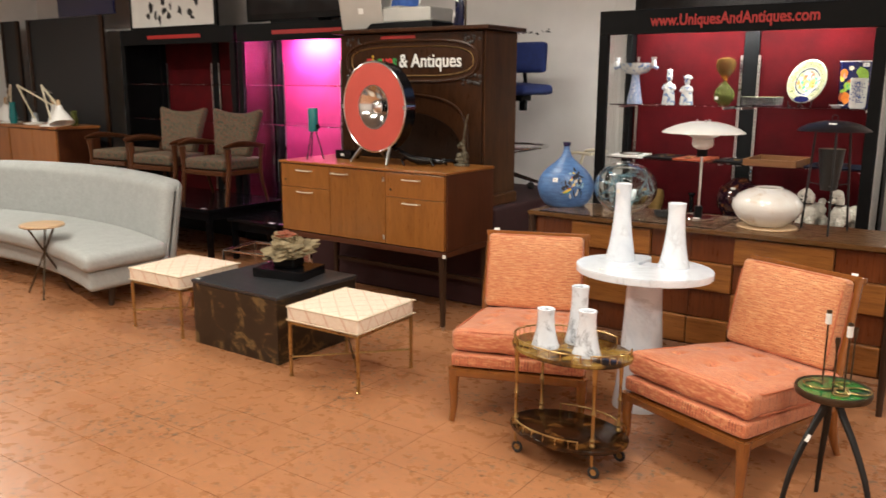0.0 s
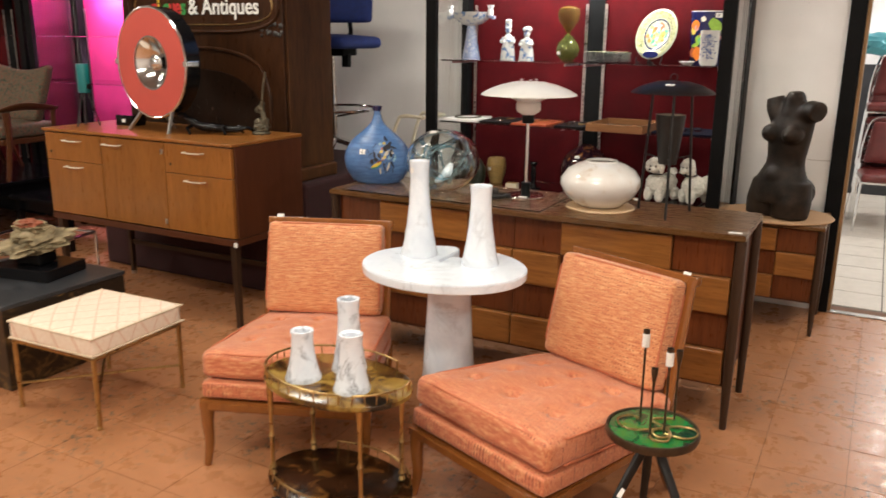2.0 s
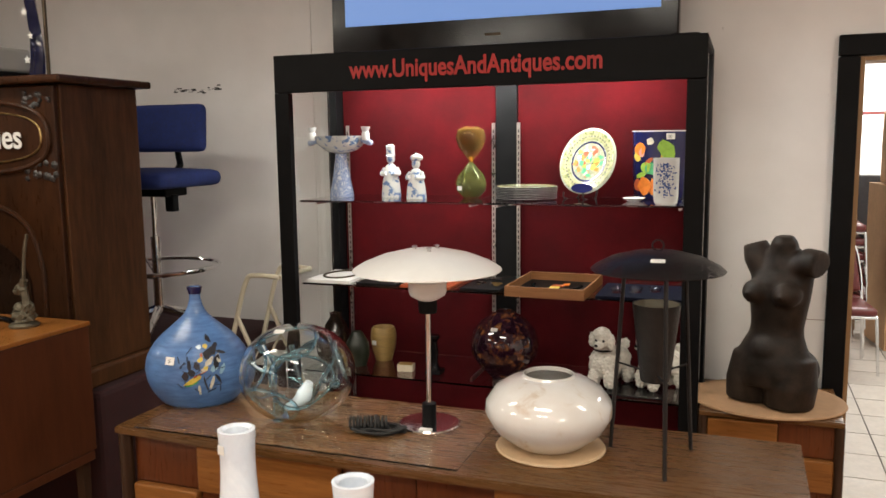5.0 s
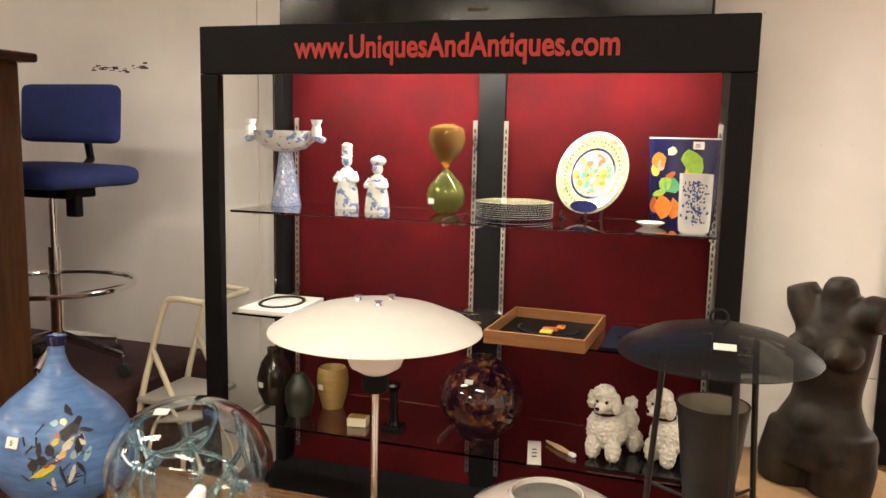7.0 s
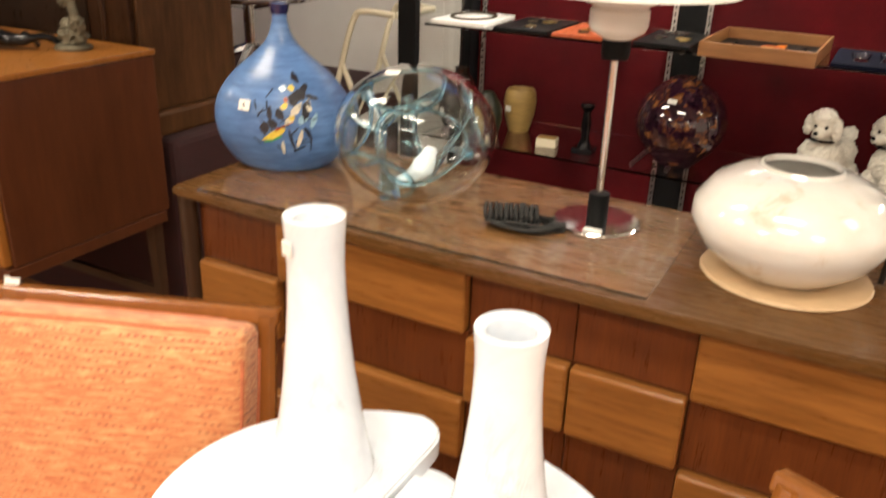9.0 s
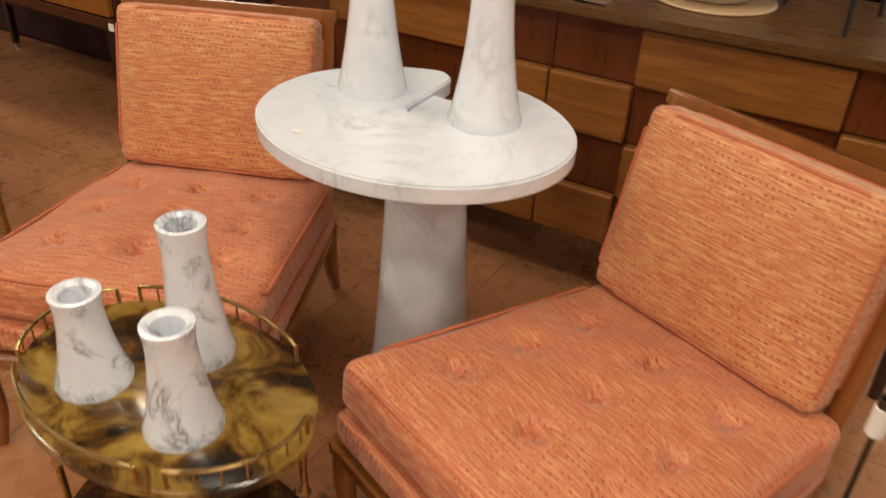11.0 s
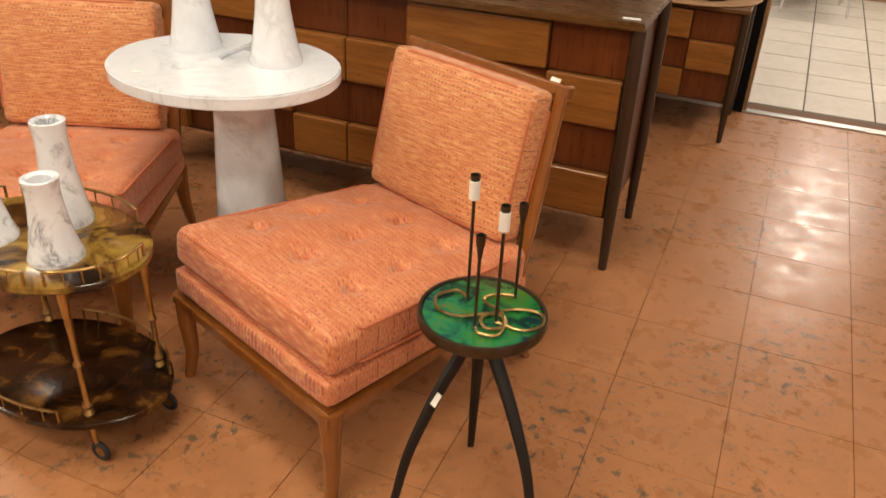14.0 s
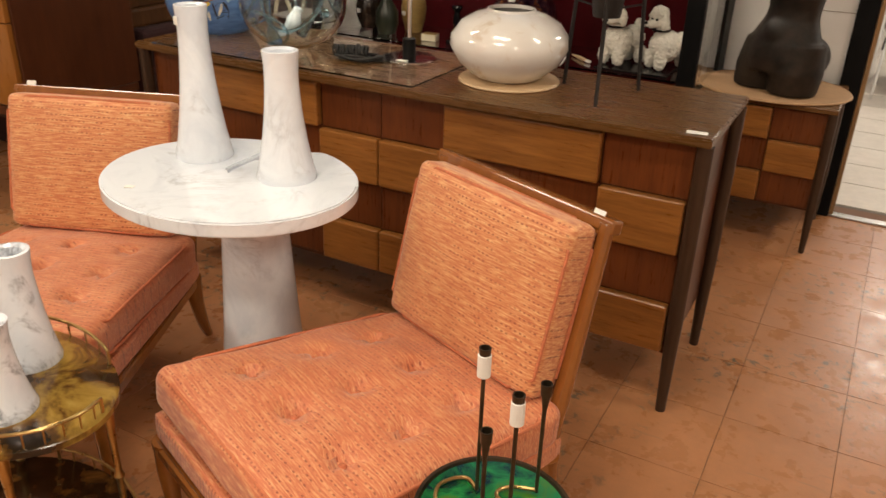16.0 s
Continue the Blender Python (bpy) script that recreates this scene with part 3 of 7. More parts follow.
def torso():
    """A dark carved female torso: stumps for arms, thighs cut flat."""
    rows = [(0.08, 0.0, 0.150, 0.104), (0.13, -0.002, 0.152, 0.104), (0.18, -0.004, 0.138, 0.096), (0.23, -0.005, 0.114, 0.082), (0.275, 0.0, 0.095, 0.070), (0.31, 0.002, 0.092, 0.070),
            (0.36, 0.002, 0.098, 0.074), (0.42, 0.002, 0.105, 0.078), (0.48, 0.006, 0.108, 0.074), (0.54, 0.014, 0.108, 0.062), (0.575, 0.016, 0.092, 0.052), (0.60, 0.014, 0.06, 0.045)]
    bm, n = bmesh.new(), 40
    rings = [[bm.verts.new((rx * math.cos(2 * math.pi * i / n), dy + ry * math.sin(2 * math.pi * i / n), z)) for i in range(n)] for z, dy, rx, ry in rows]
    for p, q in zip(rings, rings[1:]):
        for i in range(n):
            bm.faces.new((p[i], p[(i + 1) % n], q[(i + 1) % n], q[i]))
    bm.faces.new(rings[0][::-1])
    bm.faces.new(rings[-1])
    for x, y, z, rx, ry, rz in ((-0.056, -0.052, 0.440, 0.048, 0.056, 0.050), (0.056, -0.052, 0.440, 0.048, 0.056, 0.050), (-0.060, -0.108, 0.440, 0.008, 0.010, 0.008), (0.060, -0.108, 0.440, 0.008, 0.010, 0.008),
                                (-0.06, 0.05, 0.13, 0.080, 0.068, 0.085), (0.06, 0.05, 0.13, 0.080, 0.068, 0.085), (0.0, -0.030, 0.215, 0.075, 0.070, 0.075)):
        made = bmesh.ops.create_icosphere(bm, subdivisions=3, radius=1)
        for v in made["verts"]:
            v.co = Vector((x + v.co.x * rx, y + v.co.y * ry, z + v.co.z * rz))
    for side in (-1, 1):
        tube([(side * 0.066, 0.0, 0.19), (side * 0.072, -0.006, 0.08), (side * 0.074, -0.008, 0.0)], [0.080, 0.090, 0.082], 24, bm)
    tube([(0, 0.008, 0.54), (0, 0.006, 0.59), (0, 0.0, 0.630), (0, -0.002, 0.654)], [0.062, 0.050, 0.044, 0.030], 24, bm)
    tube([(-0.06, 0.01, 0.51), (-0.094, 0.004, 0.57), (-0.110, 0.0, 0.618)], [0.056, 0.052, 0.040], 20, bm)
    tube([(0.05, 0.012, 0.53), (0.095, 0.006, 0.560), (0.135, 0.000, 0.556)], [0.055, 0.057, 0.053], 20, bm)
    for v in bm.verts:
        v.co.x = 1.08 * v.co.x + 0.05 * v.co.z - 0.014
        v.co.y *= 1.15
    return bm


M["cast"] = surface("black_brown_carved_wood", (0.012, 0.008, 0.006), 0.55, var=0.5, scale=14, bump=0.9, bscale=45, c2=(0.028, 0.018, 0.012), spec=0.22)
statue = part("torso_statue", torso(), "cast", None, "dark brown female torso statue on the night table", pose(-0.400, 5.53, 0.598, 0, 0, -30), smooth=True)
tagged(statue, category="statue")
fused(statue, 0.0060, 14)


# ---- slipper chairs ----
def slipper_chair(name, x, y, rz):
    ch = thing(name, x, y, 0, rz, "low slipper chair in orange slub fabric on honey wood", "chair", "slipper chairs")
    # frame: a tapered ring under the seat
    BX = -0.018
    out = [(-0.305, -0.01), (0.305, -0.01), (0.262, 0.64), (-0.262, 0.64)]
    part("seat_frame", sheet(out, 0.215, 0.255, bevel=0.008), "maple", ch)
    for s in (-1, 1):
        part("front_leg", tube(spline([(s * 0.283, 0.015, 0.25), (s * 0.287, 0.010, 0.17), (s * 0.285, 0.012, 0.08), (s * 0.292, 0.0, 0.0)], 6), [0.030 - 0.017 * (i / 18) ** 0.7 for i in range(19)], 12), "maple", ch, smooth=True)
        part("back_leg", tube(spline([(s * 0.245, 0.625, 0.25), (s * 0.243, 0.64, 0.16), (s * 0.238, 0.68, 0.06), (s * 0.235, 0.715, 0.0)], 6), [0.026 - 0.013 * (i / 18) for i in range(19)], 12), "maple", ch, smooth=True)
        part("back_post", tube([(s * 0.250 + BX, 0.630, 0.22), (s * 0.252 + BX, 0.672, 0.42), (s * 0.246 + BX, 0.752, 0.745)], [0.020, 0.020, 0.016], 10, flat=1.3), "maple", ch, smooth=True)
    part("back_rail", turned(box(-0.268, 0.268, -0.016, 0.016, -0.016, 0.014, 0.006, 3), pose(BX, 0.757, 0.742, -14)), "maple", ch, "honey wood top rail")
    part("back_panel", turned(box(-0.225, 0.225, -0.006, 0.006, -0.19, 0.165, 0.003), pose(BX, 0.712, 0.555, -14)), "fabric", ch)
    base = pad(0.60, 0.66, 0.066, 0.018, 10, front=1.0, back=0.87)
    part("seat_base", base, "fabric", ch, "upholstered seat base", pose(0, 0.325, 0.246, -2.5))
    tufts = [(u * 0.17, -0.16 + j * 0.145, 0.030, 0.024) for j in range(3) for u in (-1, 0, 1)]
    seat = part("seat_cushion", pad(0.60, 0.64, 0.100, 0.030, 44, top=0.022, tufts=tufts, front=1.0, back=0.88, wave=0.008), "fabric", ch, "buttoned orange seat cushion", pose(0, 0.322, 0.304, -5), smooth=True)
    for tx, ty, _, _ in tufts:
        part("tuft_button", lathe([(0, 0.006), (0.006, 0.004), (0.009, 0), (0, -0.004)], 10), "piping", seat, m=pose(tx * (1 - 0.12 * (ty / 0.64 + 0.5)), ty, 0.100 + 0.022 * (1 - (tx / 0.3) ** 2) * (1 - (ty / 0.32) ** 2) - 0.025))
    rim = [(-0.296, -0.310), (0.296, -0.310), (0.262, 0.312), (-0.262, 0.312)]
    for z in (0.012, 0.092):
        pts = []
        for (ax, ay), (bx, by) in zip(rim, rim[1:] + rim[:1]):
            pts += [(ax + (bx - ax) * k / 8, ay + (by - ay) * k / 8, z) for k in range(1, 8)]
        part("piping", tube(pts, 0.0042, 6, closed=True), "piping", seat, smooth=True)
    back = part("back_cushion", pad(0.485, 0.375, 0.085, 0.022, 18, top=0.02, front=1.0, back=0.99, wave=0.004), "fabric_sheen", ch, "square orange back cushion with its golden sheen painted in", pose(BX, 0.698, 0.556, 76), smooth=True)
    ring = []
    cn = [(-0.238, -0.182), (0.238, -0.182), (0.236, 0.182), (-0.236, 0.182)]
    for (ax, ay), (bx, by) in zip(cn, cn[1:] + cn[:1]):
        ring += [(ax + (bx - ax) * k / 8, ay + (by - ay) * k / 8, 0.078) for k in range(1, 8)]
    part("piping", tube(ring, 0.004, 6, closed=True), "piping", back, smooth=True)
    part("piping", tube([(x_ * 1.012, y_ * 1.012, 0.012) for x_, y_, z_ in ring], 0.005, 6, closed=True), "piping", back, smooth=True)
    return ch


chair_a = slipper_chair("slipper_chair", -1.70, 2.976, 21)
price_tag(chair_a, -0.235, 0.755, 0.760, 70, 0)
chair_b = slipper_chair("slipper_chair", -0.954, 2.953, -22)
price_tag(chair_b, 0.205, 0.752, 0.758, 60, 0)

# ---- marble pedestal table and its vases ----
mt = thing("marble_table", -1.322, 3.448, 0, 0, "oval white marble table slotted over a tapering marble column", "table")


def slotted_oval(a, b, half, inner, corner, n=96):
    """An oval outline with a round-ended slot cut in from the back edge."""
    pts = []
    edge = half + corner
    start = math.acos(edge / a)
    for i in range(n + 1):
        t = math.pi - start + (math.pi + 2 * start) * i / n
        pts.append((a * math.cos(t), b * math.sin(t)))
    yb = b * math.sin(start) - corner
    pts += [(edge - corner * math.sin(radians(k)), yb + corner * math.cos(radians(k))) for k in range(10, 91, 16)]
    pts += [(half * math.cos(radians(k)), inner + half - half * math.sin(radians(k))) for k in range(0, 181, 15)]
    pts += [(-edge + corner * math.sin(radians(k)), yb + corner * math.cos(radians(k))) for k in range(90, 9, -16)]
    return pts


part("tabletop", sheet(slotted_oval(0.310, 0.258, 0.040, 0.012, 0.052), 0.672, 0.706, bevel=0.004), "marble", mt, smooth=True)
CX, CY = -0.030, 0.105
part("pedestal", lathe([(0, 0), (0.125, 0), (0.125, 0.012), (0.112, 0.1), (0.097, 0.3), (0.085, 0.5), (0.078, 0.671), (0, 0.671)], 40, CX, CY), "marble", mt, "tapering marble column", smooth=True)
part("column_neck", sheet([(0.0385 * math.cos(radians(k)), 0.0525 - 0.0385 * math.sin(radians(k))) for k in range(0, 181, 12)] + [(-0.0385, 0.135), (0.0385, 0.135)], 0.6715, 0.697, bevel=0.003), "marble", mt, "column neck seated in the slot", smooth=True)


def flared_vase(name, x, y, z, h, rb, rt, label="flared white marble vase with grey veins", group="marble vases", stone="marble"):
    prof = [(0, 0.0), (rb, 0.0), (rb * 1.01, 0.006)]
    for i in range(1, 13):
        t = i / 12
        prof.append((rt * 0.90 + (rb - rt * 0.90) * (1 - t) ** 2.1 + 0.10 * rt * max(0, (t - 0.75) / 0.25) ** 2, h * (0.02 + 0.97 * t)))
    prof += [(rt, h), (rt - 0.006, h + 0.001), (rt - 0.013, h - 0.004), (rt - 0.016, h - 0.05), (rt - 0.018, h * 0.6), (0, h * 0.6)]
    v = thing(name, x, y, z, 37 * x * 10, label, "vase", group)
    part("body", lathe(prof, 40), stone, v, smooth=True)
    return v


va = flared_vase("marble_vase", -1.466, 3.522, 0.706, 0.358, 0.068, 0.037, label="tall flared white marble vase on the pedestal table")
price_tag(va, 0.0105, 0.0367, 0.325, 90, 164, 0.018, 0.018)
flared_vase("marble_vase", -1.207, 3.512, 0.706, 0.290, 0.068, 0.040, label="shorter flared white marble vase on the pedestal table")
price_tag(mt, -0.13, -0.175, 0.707, 0, 20, 0.020, 0.014)

# ---- two ottomans ----
M["cream_cord"] = surface("cream_cord", (0.70, 0.58, 0.42), 0.7, var=0.15, scale=90)


def ottoman(x, y, rz, label):
    ot = thing("ottoman", x, y, 0, rz, label, "ottoman", "ottomans")
    part("cushion", pad(0.475, 0.475, 0.085, 0.02, 14, top=0.006, wave=0.003), "trellis", ot, "", pose(0, 0, 0.300), smooth=True)
    for zz in (0.308, 0.378):
        rim = spline([(x_ * 0.236, y_ * 0.236, zz) for x_, y_ in ((-0.93, -1), (0, -1), (0.93, -1), (1, -0.93), (1, 0), (1, 0.93), (0.93, 1), (0, 1), (-0.93, 1), (-1, 0.93), (-1, 0), (-1, -0.93), (-0.93, -1))], 4)
        part("piping", tube(rim, 0.0045, 6), "cream_cord", ot, "cream corded edge", smooth=True)
    e = 0.225
    part("seat_frame", tube([(-e, -e, 0.292), (e, -e, 0.292), (e, e, 0.292), (-e, e, 0.292)], 0.010, 4, closed=True), "brass", ot)
    for sx in (-1, 1):
        for sy in (-1, 1):
            part("leg", tube([(sx * e, sy * e, 0.292), (sx * e, sy * e, 0.006)], 0.0095, 8), "brass", ot)
            part("foot", lathe([(0, 0), (0.012, 0), (0.012, 0.007), (0.006, 0.012), (0, 0.012)], 10, sx * e, sy * e), "brass", ot)
    part("stretcher", tube([(-e, -e, 0.105), (e, e, 0.105)], 0.006, 8), "brass", ot)
    part("stretcher", tube([(-e, e, 0.118), (e, -e, 0.118)], 0.006, 8), "brass", ot)
    return ot


ottoman(-4.20, 3.135, 2, "square cream trellis ottoman on a thin brass frame")
ottoman(-2.765, 3.085, 2, "square cream trellis ottoman on a thin brass frame")

# ---- lacquer chest with rock ----
chest = thing("lacquer_chest", -3.50, 3.24, 0, 0, "low black lacquer chest table with worn gilt figures", "chest")
part("body", box(-0.35, 0.35, -0.32, 0.32, 0.0, 0.365, 0.004), "gilt", chest)
part("top", box(-0.355, 0.355, -0.325, 0.325, 0.366, 0.385, 0.003), "slate", chest, "dark slate grey lacquer top")
price_tag(chest, -0.32, -0.30, 0.386)

# ---- teak credenza ----
M["pull"] = surface("polished_pull", (0.86, 0.80, 0.68), 0.34, 0.55, var=0.05, bump=0.0)
cred = thing("credenza", -3.47, 4.225, 0, 0, "teak credenza with drawers and door on a tall base", "credenza")
part("body", box(-0.70, 0.70, -0.255, 0.27, 0.50, 0.968, 0.003), "teak_shaded", cred)
part("top", box(-0.705, 0.705, -0.285, 0.275, 0.969, 0.985, 0.003), "teak", cred)
for x0, x1, z0, z1, nm, kx, hz in ((-0.69, -0.24, 0.810, 0.962, "drawer_front", -0.46, 0.924), (-0.69, -0.24, 0.505, 0.807, "drawer_front", -0.46, 0.778), (-0.235, 0.235, 0.505, 0.962, "door", -0.14, 0.924), (0.24, 0.69, 0.810, 0.962, "drawer_front", 0.45, 0.924), (0.24, 0.69, 0.505, 0.807, "drawer_front", 0.45, 0.778)):
    d = part(nm, box(x0, x1, -0.277, -0.256, z0, z1, 0.002), "teak", cred)
    part("handle", tube([(kx - 0.062, -0.276, hz), (kx - 0.060, -0.304, hz + 0.001), (kx, -0.307, hz), (kx + 0.060, -0.304, hz + 0.001), (kx + 0.062, -0.276, hz)], 0.0042, 8), "pull", d, "slim polished metal pull", smooth=True)
    if nm == "door":
        for zz in (0.915, 0.545):
            part("hinge", box(0.214, 0.230, -0.281, -0.2775, zz - 0.014, zz + 0.014, 0.001), "steel", d, "small steel hinge")
    elif z0 > 0.8:
        part("keyhole", turned(lathe([(0, 0), (0.008, 0), (0.007, 0.003), (0, 0.003)], 12), pose(x0 + 0.04, -0.2772, 0.855, 90)), "bronze", d, "dark round keyhole")
part("base_rail", box(-0.70, 0.70, -0.275, 0.26, 0.462, 0.498, 0.004), "teak_shaded", cred)
for lx in (-0.66, 0.66):
    for ly in (-0.245, 0.235):
        part("leg", tube([(lx, ly, 0.462), (lx * 1.005, ly, 0.02)], [0.026, 0.017], 4), "dark_leg", cred)
        part("foot", lathe([(0, 0), (0.016, 0), (0.016, 0.02), (0, 0.02)], 10, lx * 1.005, ly), "steel", cred)
part("stretcher", box(-0.64, 0.64, 0.225, 0.245, 0.2, 0.23), "dark_leg", cred)
price_tag(cred, 0.695, -0.279, 0.475, 90, 0, 0.024, 0.024)


# ---- display cases ----
# pink of the case light put into the backing; red velvet returns only red
M["magenta"] = surface("pink_lit_backing", (0.46, 0.022, 0.15), 0.7, var=0.15, scale=5, bump=0.1, bscale=200)
def display_case(x, width, label, lit=False, front=5.25, top=1.985, backing="velvet", backing_label="red velvet backing"):
    dc = thing("display_case", x, front, 0, 0, label, "display case", "black display cases")
    h, dep = width / 2, 0.60
    part("header", box(-h, h, 0, 0.03, top - 0.155, top, 0.004), "black", dc, "black header board")
    part("top_panel", box(-h, h, 0.031, dep, top - 0.03, top - 0.004), "black", dc)
    part("base", box(-h, h, 0.0, dep, 0, 0.30, 0.004), "black", dc)
    for s in (-1, 1):
        xs = sorted((s * h, s * (h - 0.068)))
        xb = sorted((s * h, s * (h - 0.05)))
        part("front_post", box(xs[0], xs[1], 0.0, 0.035, 0.301, top - 0.156, 0.003), "black", dc)
        part("back_post", box(xb[0], xb[1], dep - 0.14, dep, 0.301, top - 0.031, 0.003), "black", dc)
        xg = sorted((s * (h - 0.008), s * (h - 0.014)))
        # black sheets added to darken the pale wall seen beside the leftmost case
        if s < 0 and x < -7:
            part("side_panel", box(xg[0], xg[1], 0.036, dep - 0.141, 0.302, top - 0.032), "black", dc)
            part("back_board", box(-h - 0.30, -h - 0.004, dep - 0.06, dep - 0.03, 0, top - 0.031), "black", dc)
        else:
            g = part("side_glass", box(xg[0], xg[1], 0.036, dep - 0.141, 0.302, top - 0.032), "pane", dc)
            g.visible_shadow = lit
    part("back_panel", box(-h + 0.055, -0.05, dep - 0.075, dep - 0.04, 0.301, top - 0.031), backing, dc, backing_label)
    part("back_panel", box(0.05, h - 0.090, dep - 0.075, dep - 0.04, 0.301, top - 0.031), "velvet", dc, "red velvet backing")
    part("divider", box(-0.0495, 0.0495, dep - 0.09, dep - 0.03, 0.301, top - 0.031, 0.002), "black", dc)
    for sx in (-0.058, 0.058, -h + 0.085, h - 0.085):
        std = box(sx - 0.008, sx + 0.008, dep - 0.097, dep - 0.0915, 0.36, 1.70)
        sd = part("shelf_standard", std, "steel", dc, "slotted steel shelf standard")
        slots = bmesh.new()
        for k in range(52):
            box(sx - 0.0025, sx + 0.0025, dep - 0.0982, dep - 0.0972, 0.38 + k * 0.025, 0.395 + k * 0.025, bm=slots)
        tagged(part("slot", slots, "ink", sd), kind="stuff")
    return dc


case = display_case(-1.5425, 1.745, "black display case with red velvet back and glass shelves")
for z, y0 in ((1.375, 0.055), (1.013, 0.055), (0.622, 0.055)):
    sh = part("shelf", box(-0.80, 0.80, y0, 0.47, z - 0.008, z, 0.0015), "pane", case, "clear glass shelf")
    sh.visible_shadow = False
    for s in (-0.058, 0.058, -0.78, 0.78):
        part("bracket", box(s - 0.004, s + 0.004, 0.16, 0.47, z - 0.026, z - 0.009), "steel", case)
M["sign_red"] = surface("red_sign_lettering", (0.42, 0.016, 0.012), 0.5, var=0.06, bump=0)
letters("header_lettering", "www.UniquesAndAntiques.com", 0.098, "sign_red", case, pose(-0.515, -0.0015, 1.880, 90), "red painted web address lettering", bold=0.0022, stretch=0.81)
for x, w, lab in ((-7.06, 1.80, "dark black display case with red velvet back"), (-5.22, 1.80, "black display case lit pink inside with glass shelves")):
    vit = display_case(x, w, lab, True, 5.3, 2.03, *(("magenta", "magenta backing with the pink light put into its colour") if "pink" in lab else ()))
    for z in (1.48, 1.12):
        sh = part("shelf", box(-0.81, 0.81, 0.055, 0.47, z - 0.008, z, 0.0015), "pane", vit, "clear glass shelf")
        sh.visible_shadow = False
    part("header_lettering", box(-0.42, 0.42, -0.003, -0.001, 1.93, 1.965), "sign_red", vit, "dim red lettering too small to read")

# ---- carved upright cabinet on the stage ----
cab = thing("carved_cabinet", -3.48, 4.75, 0.69, 0, "tall dark carved wooden cabinet with white blackletter sign", "cabinet")
part("body", box(-0.64, 0.60, -0.20, 0.20, 0.08, 1.155, 0.004), "carved_side", cab)
part("front_panel", box(-0.63, 0.59, -0.223, -0.201, 0.09, 1.15, 0.004), "carved", cab)
part("plinth", box(-0.655, 0.62, -0.245, 0.21, 0.0, 0.078, 0.012), "carved_side", cab)
top_mould = box(-0.68, 0.66, -0.265, 0.225, 1.156, 1.185, 0.010, 3)
part("cornice", top_mould, "carved", cab, "overhanging moulded cornice")
oval = [(0.56 * math.copysign(abs(math.cos(t)) ** 0.55, math.cos(t)), 0.135 * math.copysign(abs(math.sin(t)) ** 0.7, math.sin(t))) for t in [2 * math.pi * i / 64 for i in range(64)]]
part("oval_moulding", tube([(x, -0.226, 0.965 + z) for x, z in oval], 0.010, 8, closed=True), "carved", cab, "raised oval moulding", smooth=True)
part("oval_moulding", tube([(x * 0.93, -0.225, 0.965 + z * 0.72) for x, z in oval], 0.004, 6, closed=True), "brass", cab)
for s in (-1, 1):
    for k in range(26):
        cx, cz = s * rng.uniform(0.44, 0.58), 0.965 + rng.choice((-1, 1)) * rng.uniform(0.09, 0.16)
        part("carved_leaf", lathe([(0, -0.005), (rng.uniform(0.008, 0.018), 0), (0.008, 0.006), (0, 0.008)], 5), "carved_relief", cab, m=pose(cx, -0.224, cz, 90), smooth=True)
arch = spline([(-0.50, -0.226, 0.12), (-0.50, -0.226, 0.5), (-0.38, -0.226, 0.68), (0.0, -0.226, 0.74), (0.36, -0.226, 0.68), (0.48, -0.226, 0.5), (0.48, -0.226, 0.12)], 8)
part("arched_moulding", tube(arch, 0.009, 8), "carved", cab, smooth=True)
M["white_letter"] = surface("white_sign_lettering", (0.75, 0.75, 0.72), 0.5, var=0.05, bump=0)
letters("sign_lettering", "& Antiques", 0.125, "white_letter", cab, pose(-0.085, -0.232, 0.925, 90), "white lettering on the sign", bold=0.0018, stretch=0.93)
for i, (char, cname, colr) in enumerate((("n", "red", (0.5, 0.02, 0.02)), ("i", "yellow", (0.6, 0.4, 0.03)), ("q", "green", (0.03, 0.25, 0.05)), ("u", "red", (0.5, 0.02, 0.02)), ("e", "red", (0.5, 0.02, 0.02)), ("s", "green", (0.03, 0.25, 0.05)))):
    letters("sign_lettering", char, 0.125, surface("sign_" + cname, colr, 0.5, bump=0), cab, pose(-0.375 + i * 0.046, -0.232, 0.925, 90), cname + " sign letter", bold=0.003, stretch=0.87)
# no recess is cut: a darker flat sheet stands for the arch's depth
M["arch_sheet"] = wood("dark_arch_sheet", (0.007, 0.0035, 0.002), (0.018, 0.008, 0.004), 0.3, (14, 14, 2.5), 0.1, 0.1, 0.25)
inner = [(-0.44 + 0.43 * (1 - math.cos(math.pi * i / 24)), 0.40 + 0.22 * math.sin(math.pi * i / 24)) for i in range(25)] + [(0.42, 0.12), (-0.44, 0.12)]
part("arched_panel", turned(sheet(inner, 0.0, 0.004), pose(0, -0.2235, 0, 90)), "arch_sheet", cab, "dark arched panel")
part("red_sign_strip", box(-0.25, 0.05, -0.226, -0.2235, 1.115, 1.135), "sign_red", cab)

# ---- more materials ----
M["sage"] = surface("cream_tubing", (0.62, 0.56, 0.42), 0.4, var=0.05, bump=0.03)
M["cream_glaze"] = blotched("cream_crackle_glaze", [(0.3, (0.60, 0.50, 0.40)), (0.42, (0.74, 0.71, 0.67)), (0.75, (0.78, 0.77, 0.75))], 0.12, 14, 0.5, 0.7)
M["blue_glaze"] = surface("brushed_blue_glaze", (0.060, 0.145, 0.36), 0.36, var=0.22, scale=14, bump=0.15, bscale=40, coat=0.12, stretch=(1, 1, 5), c2=(0.11, 0.22, 0.46))
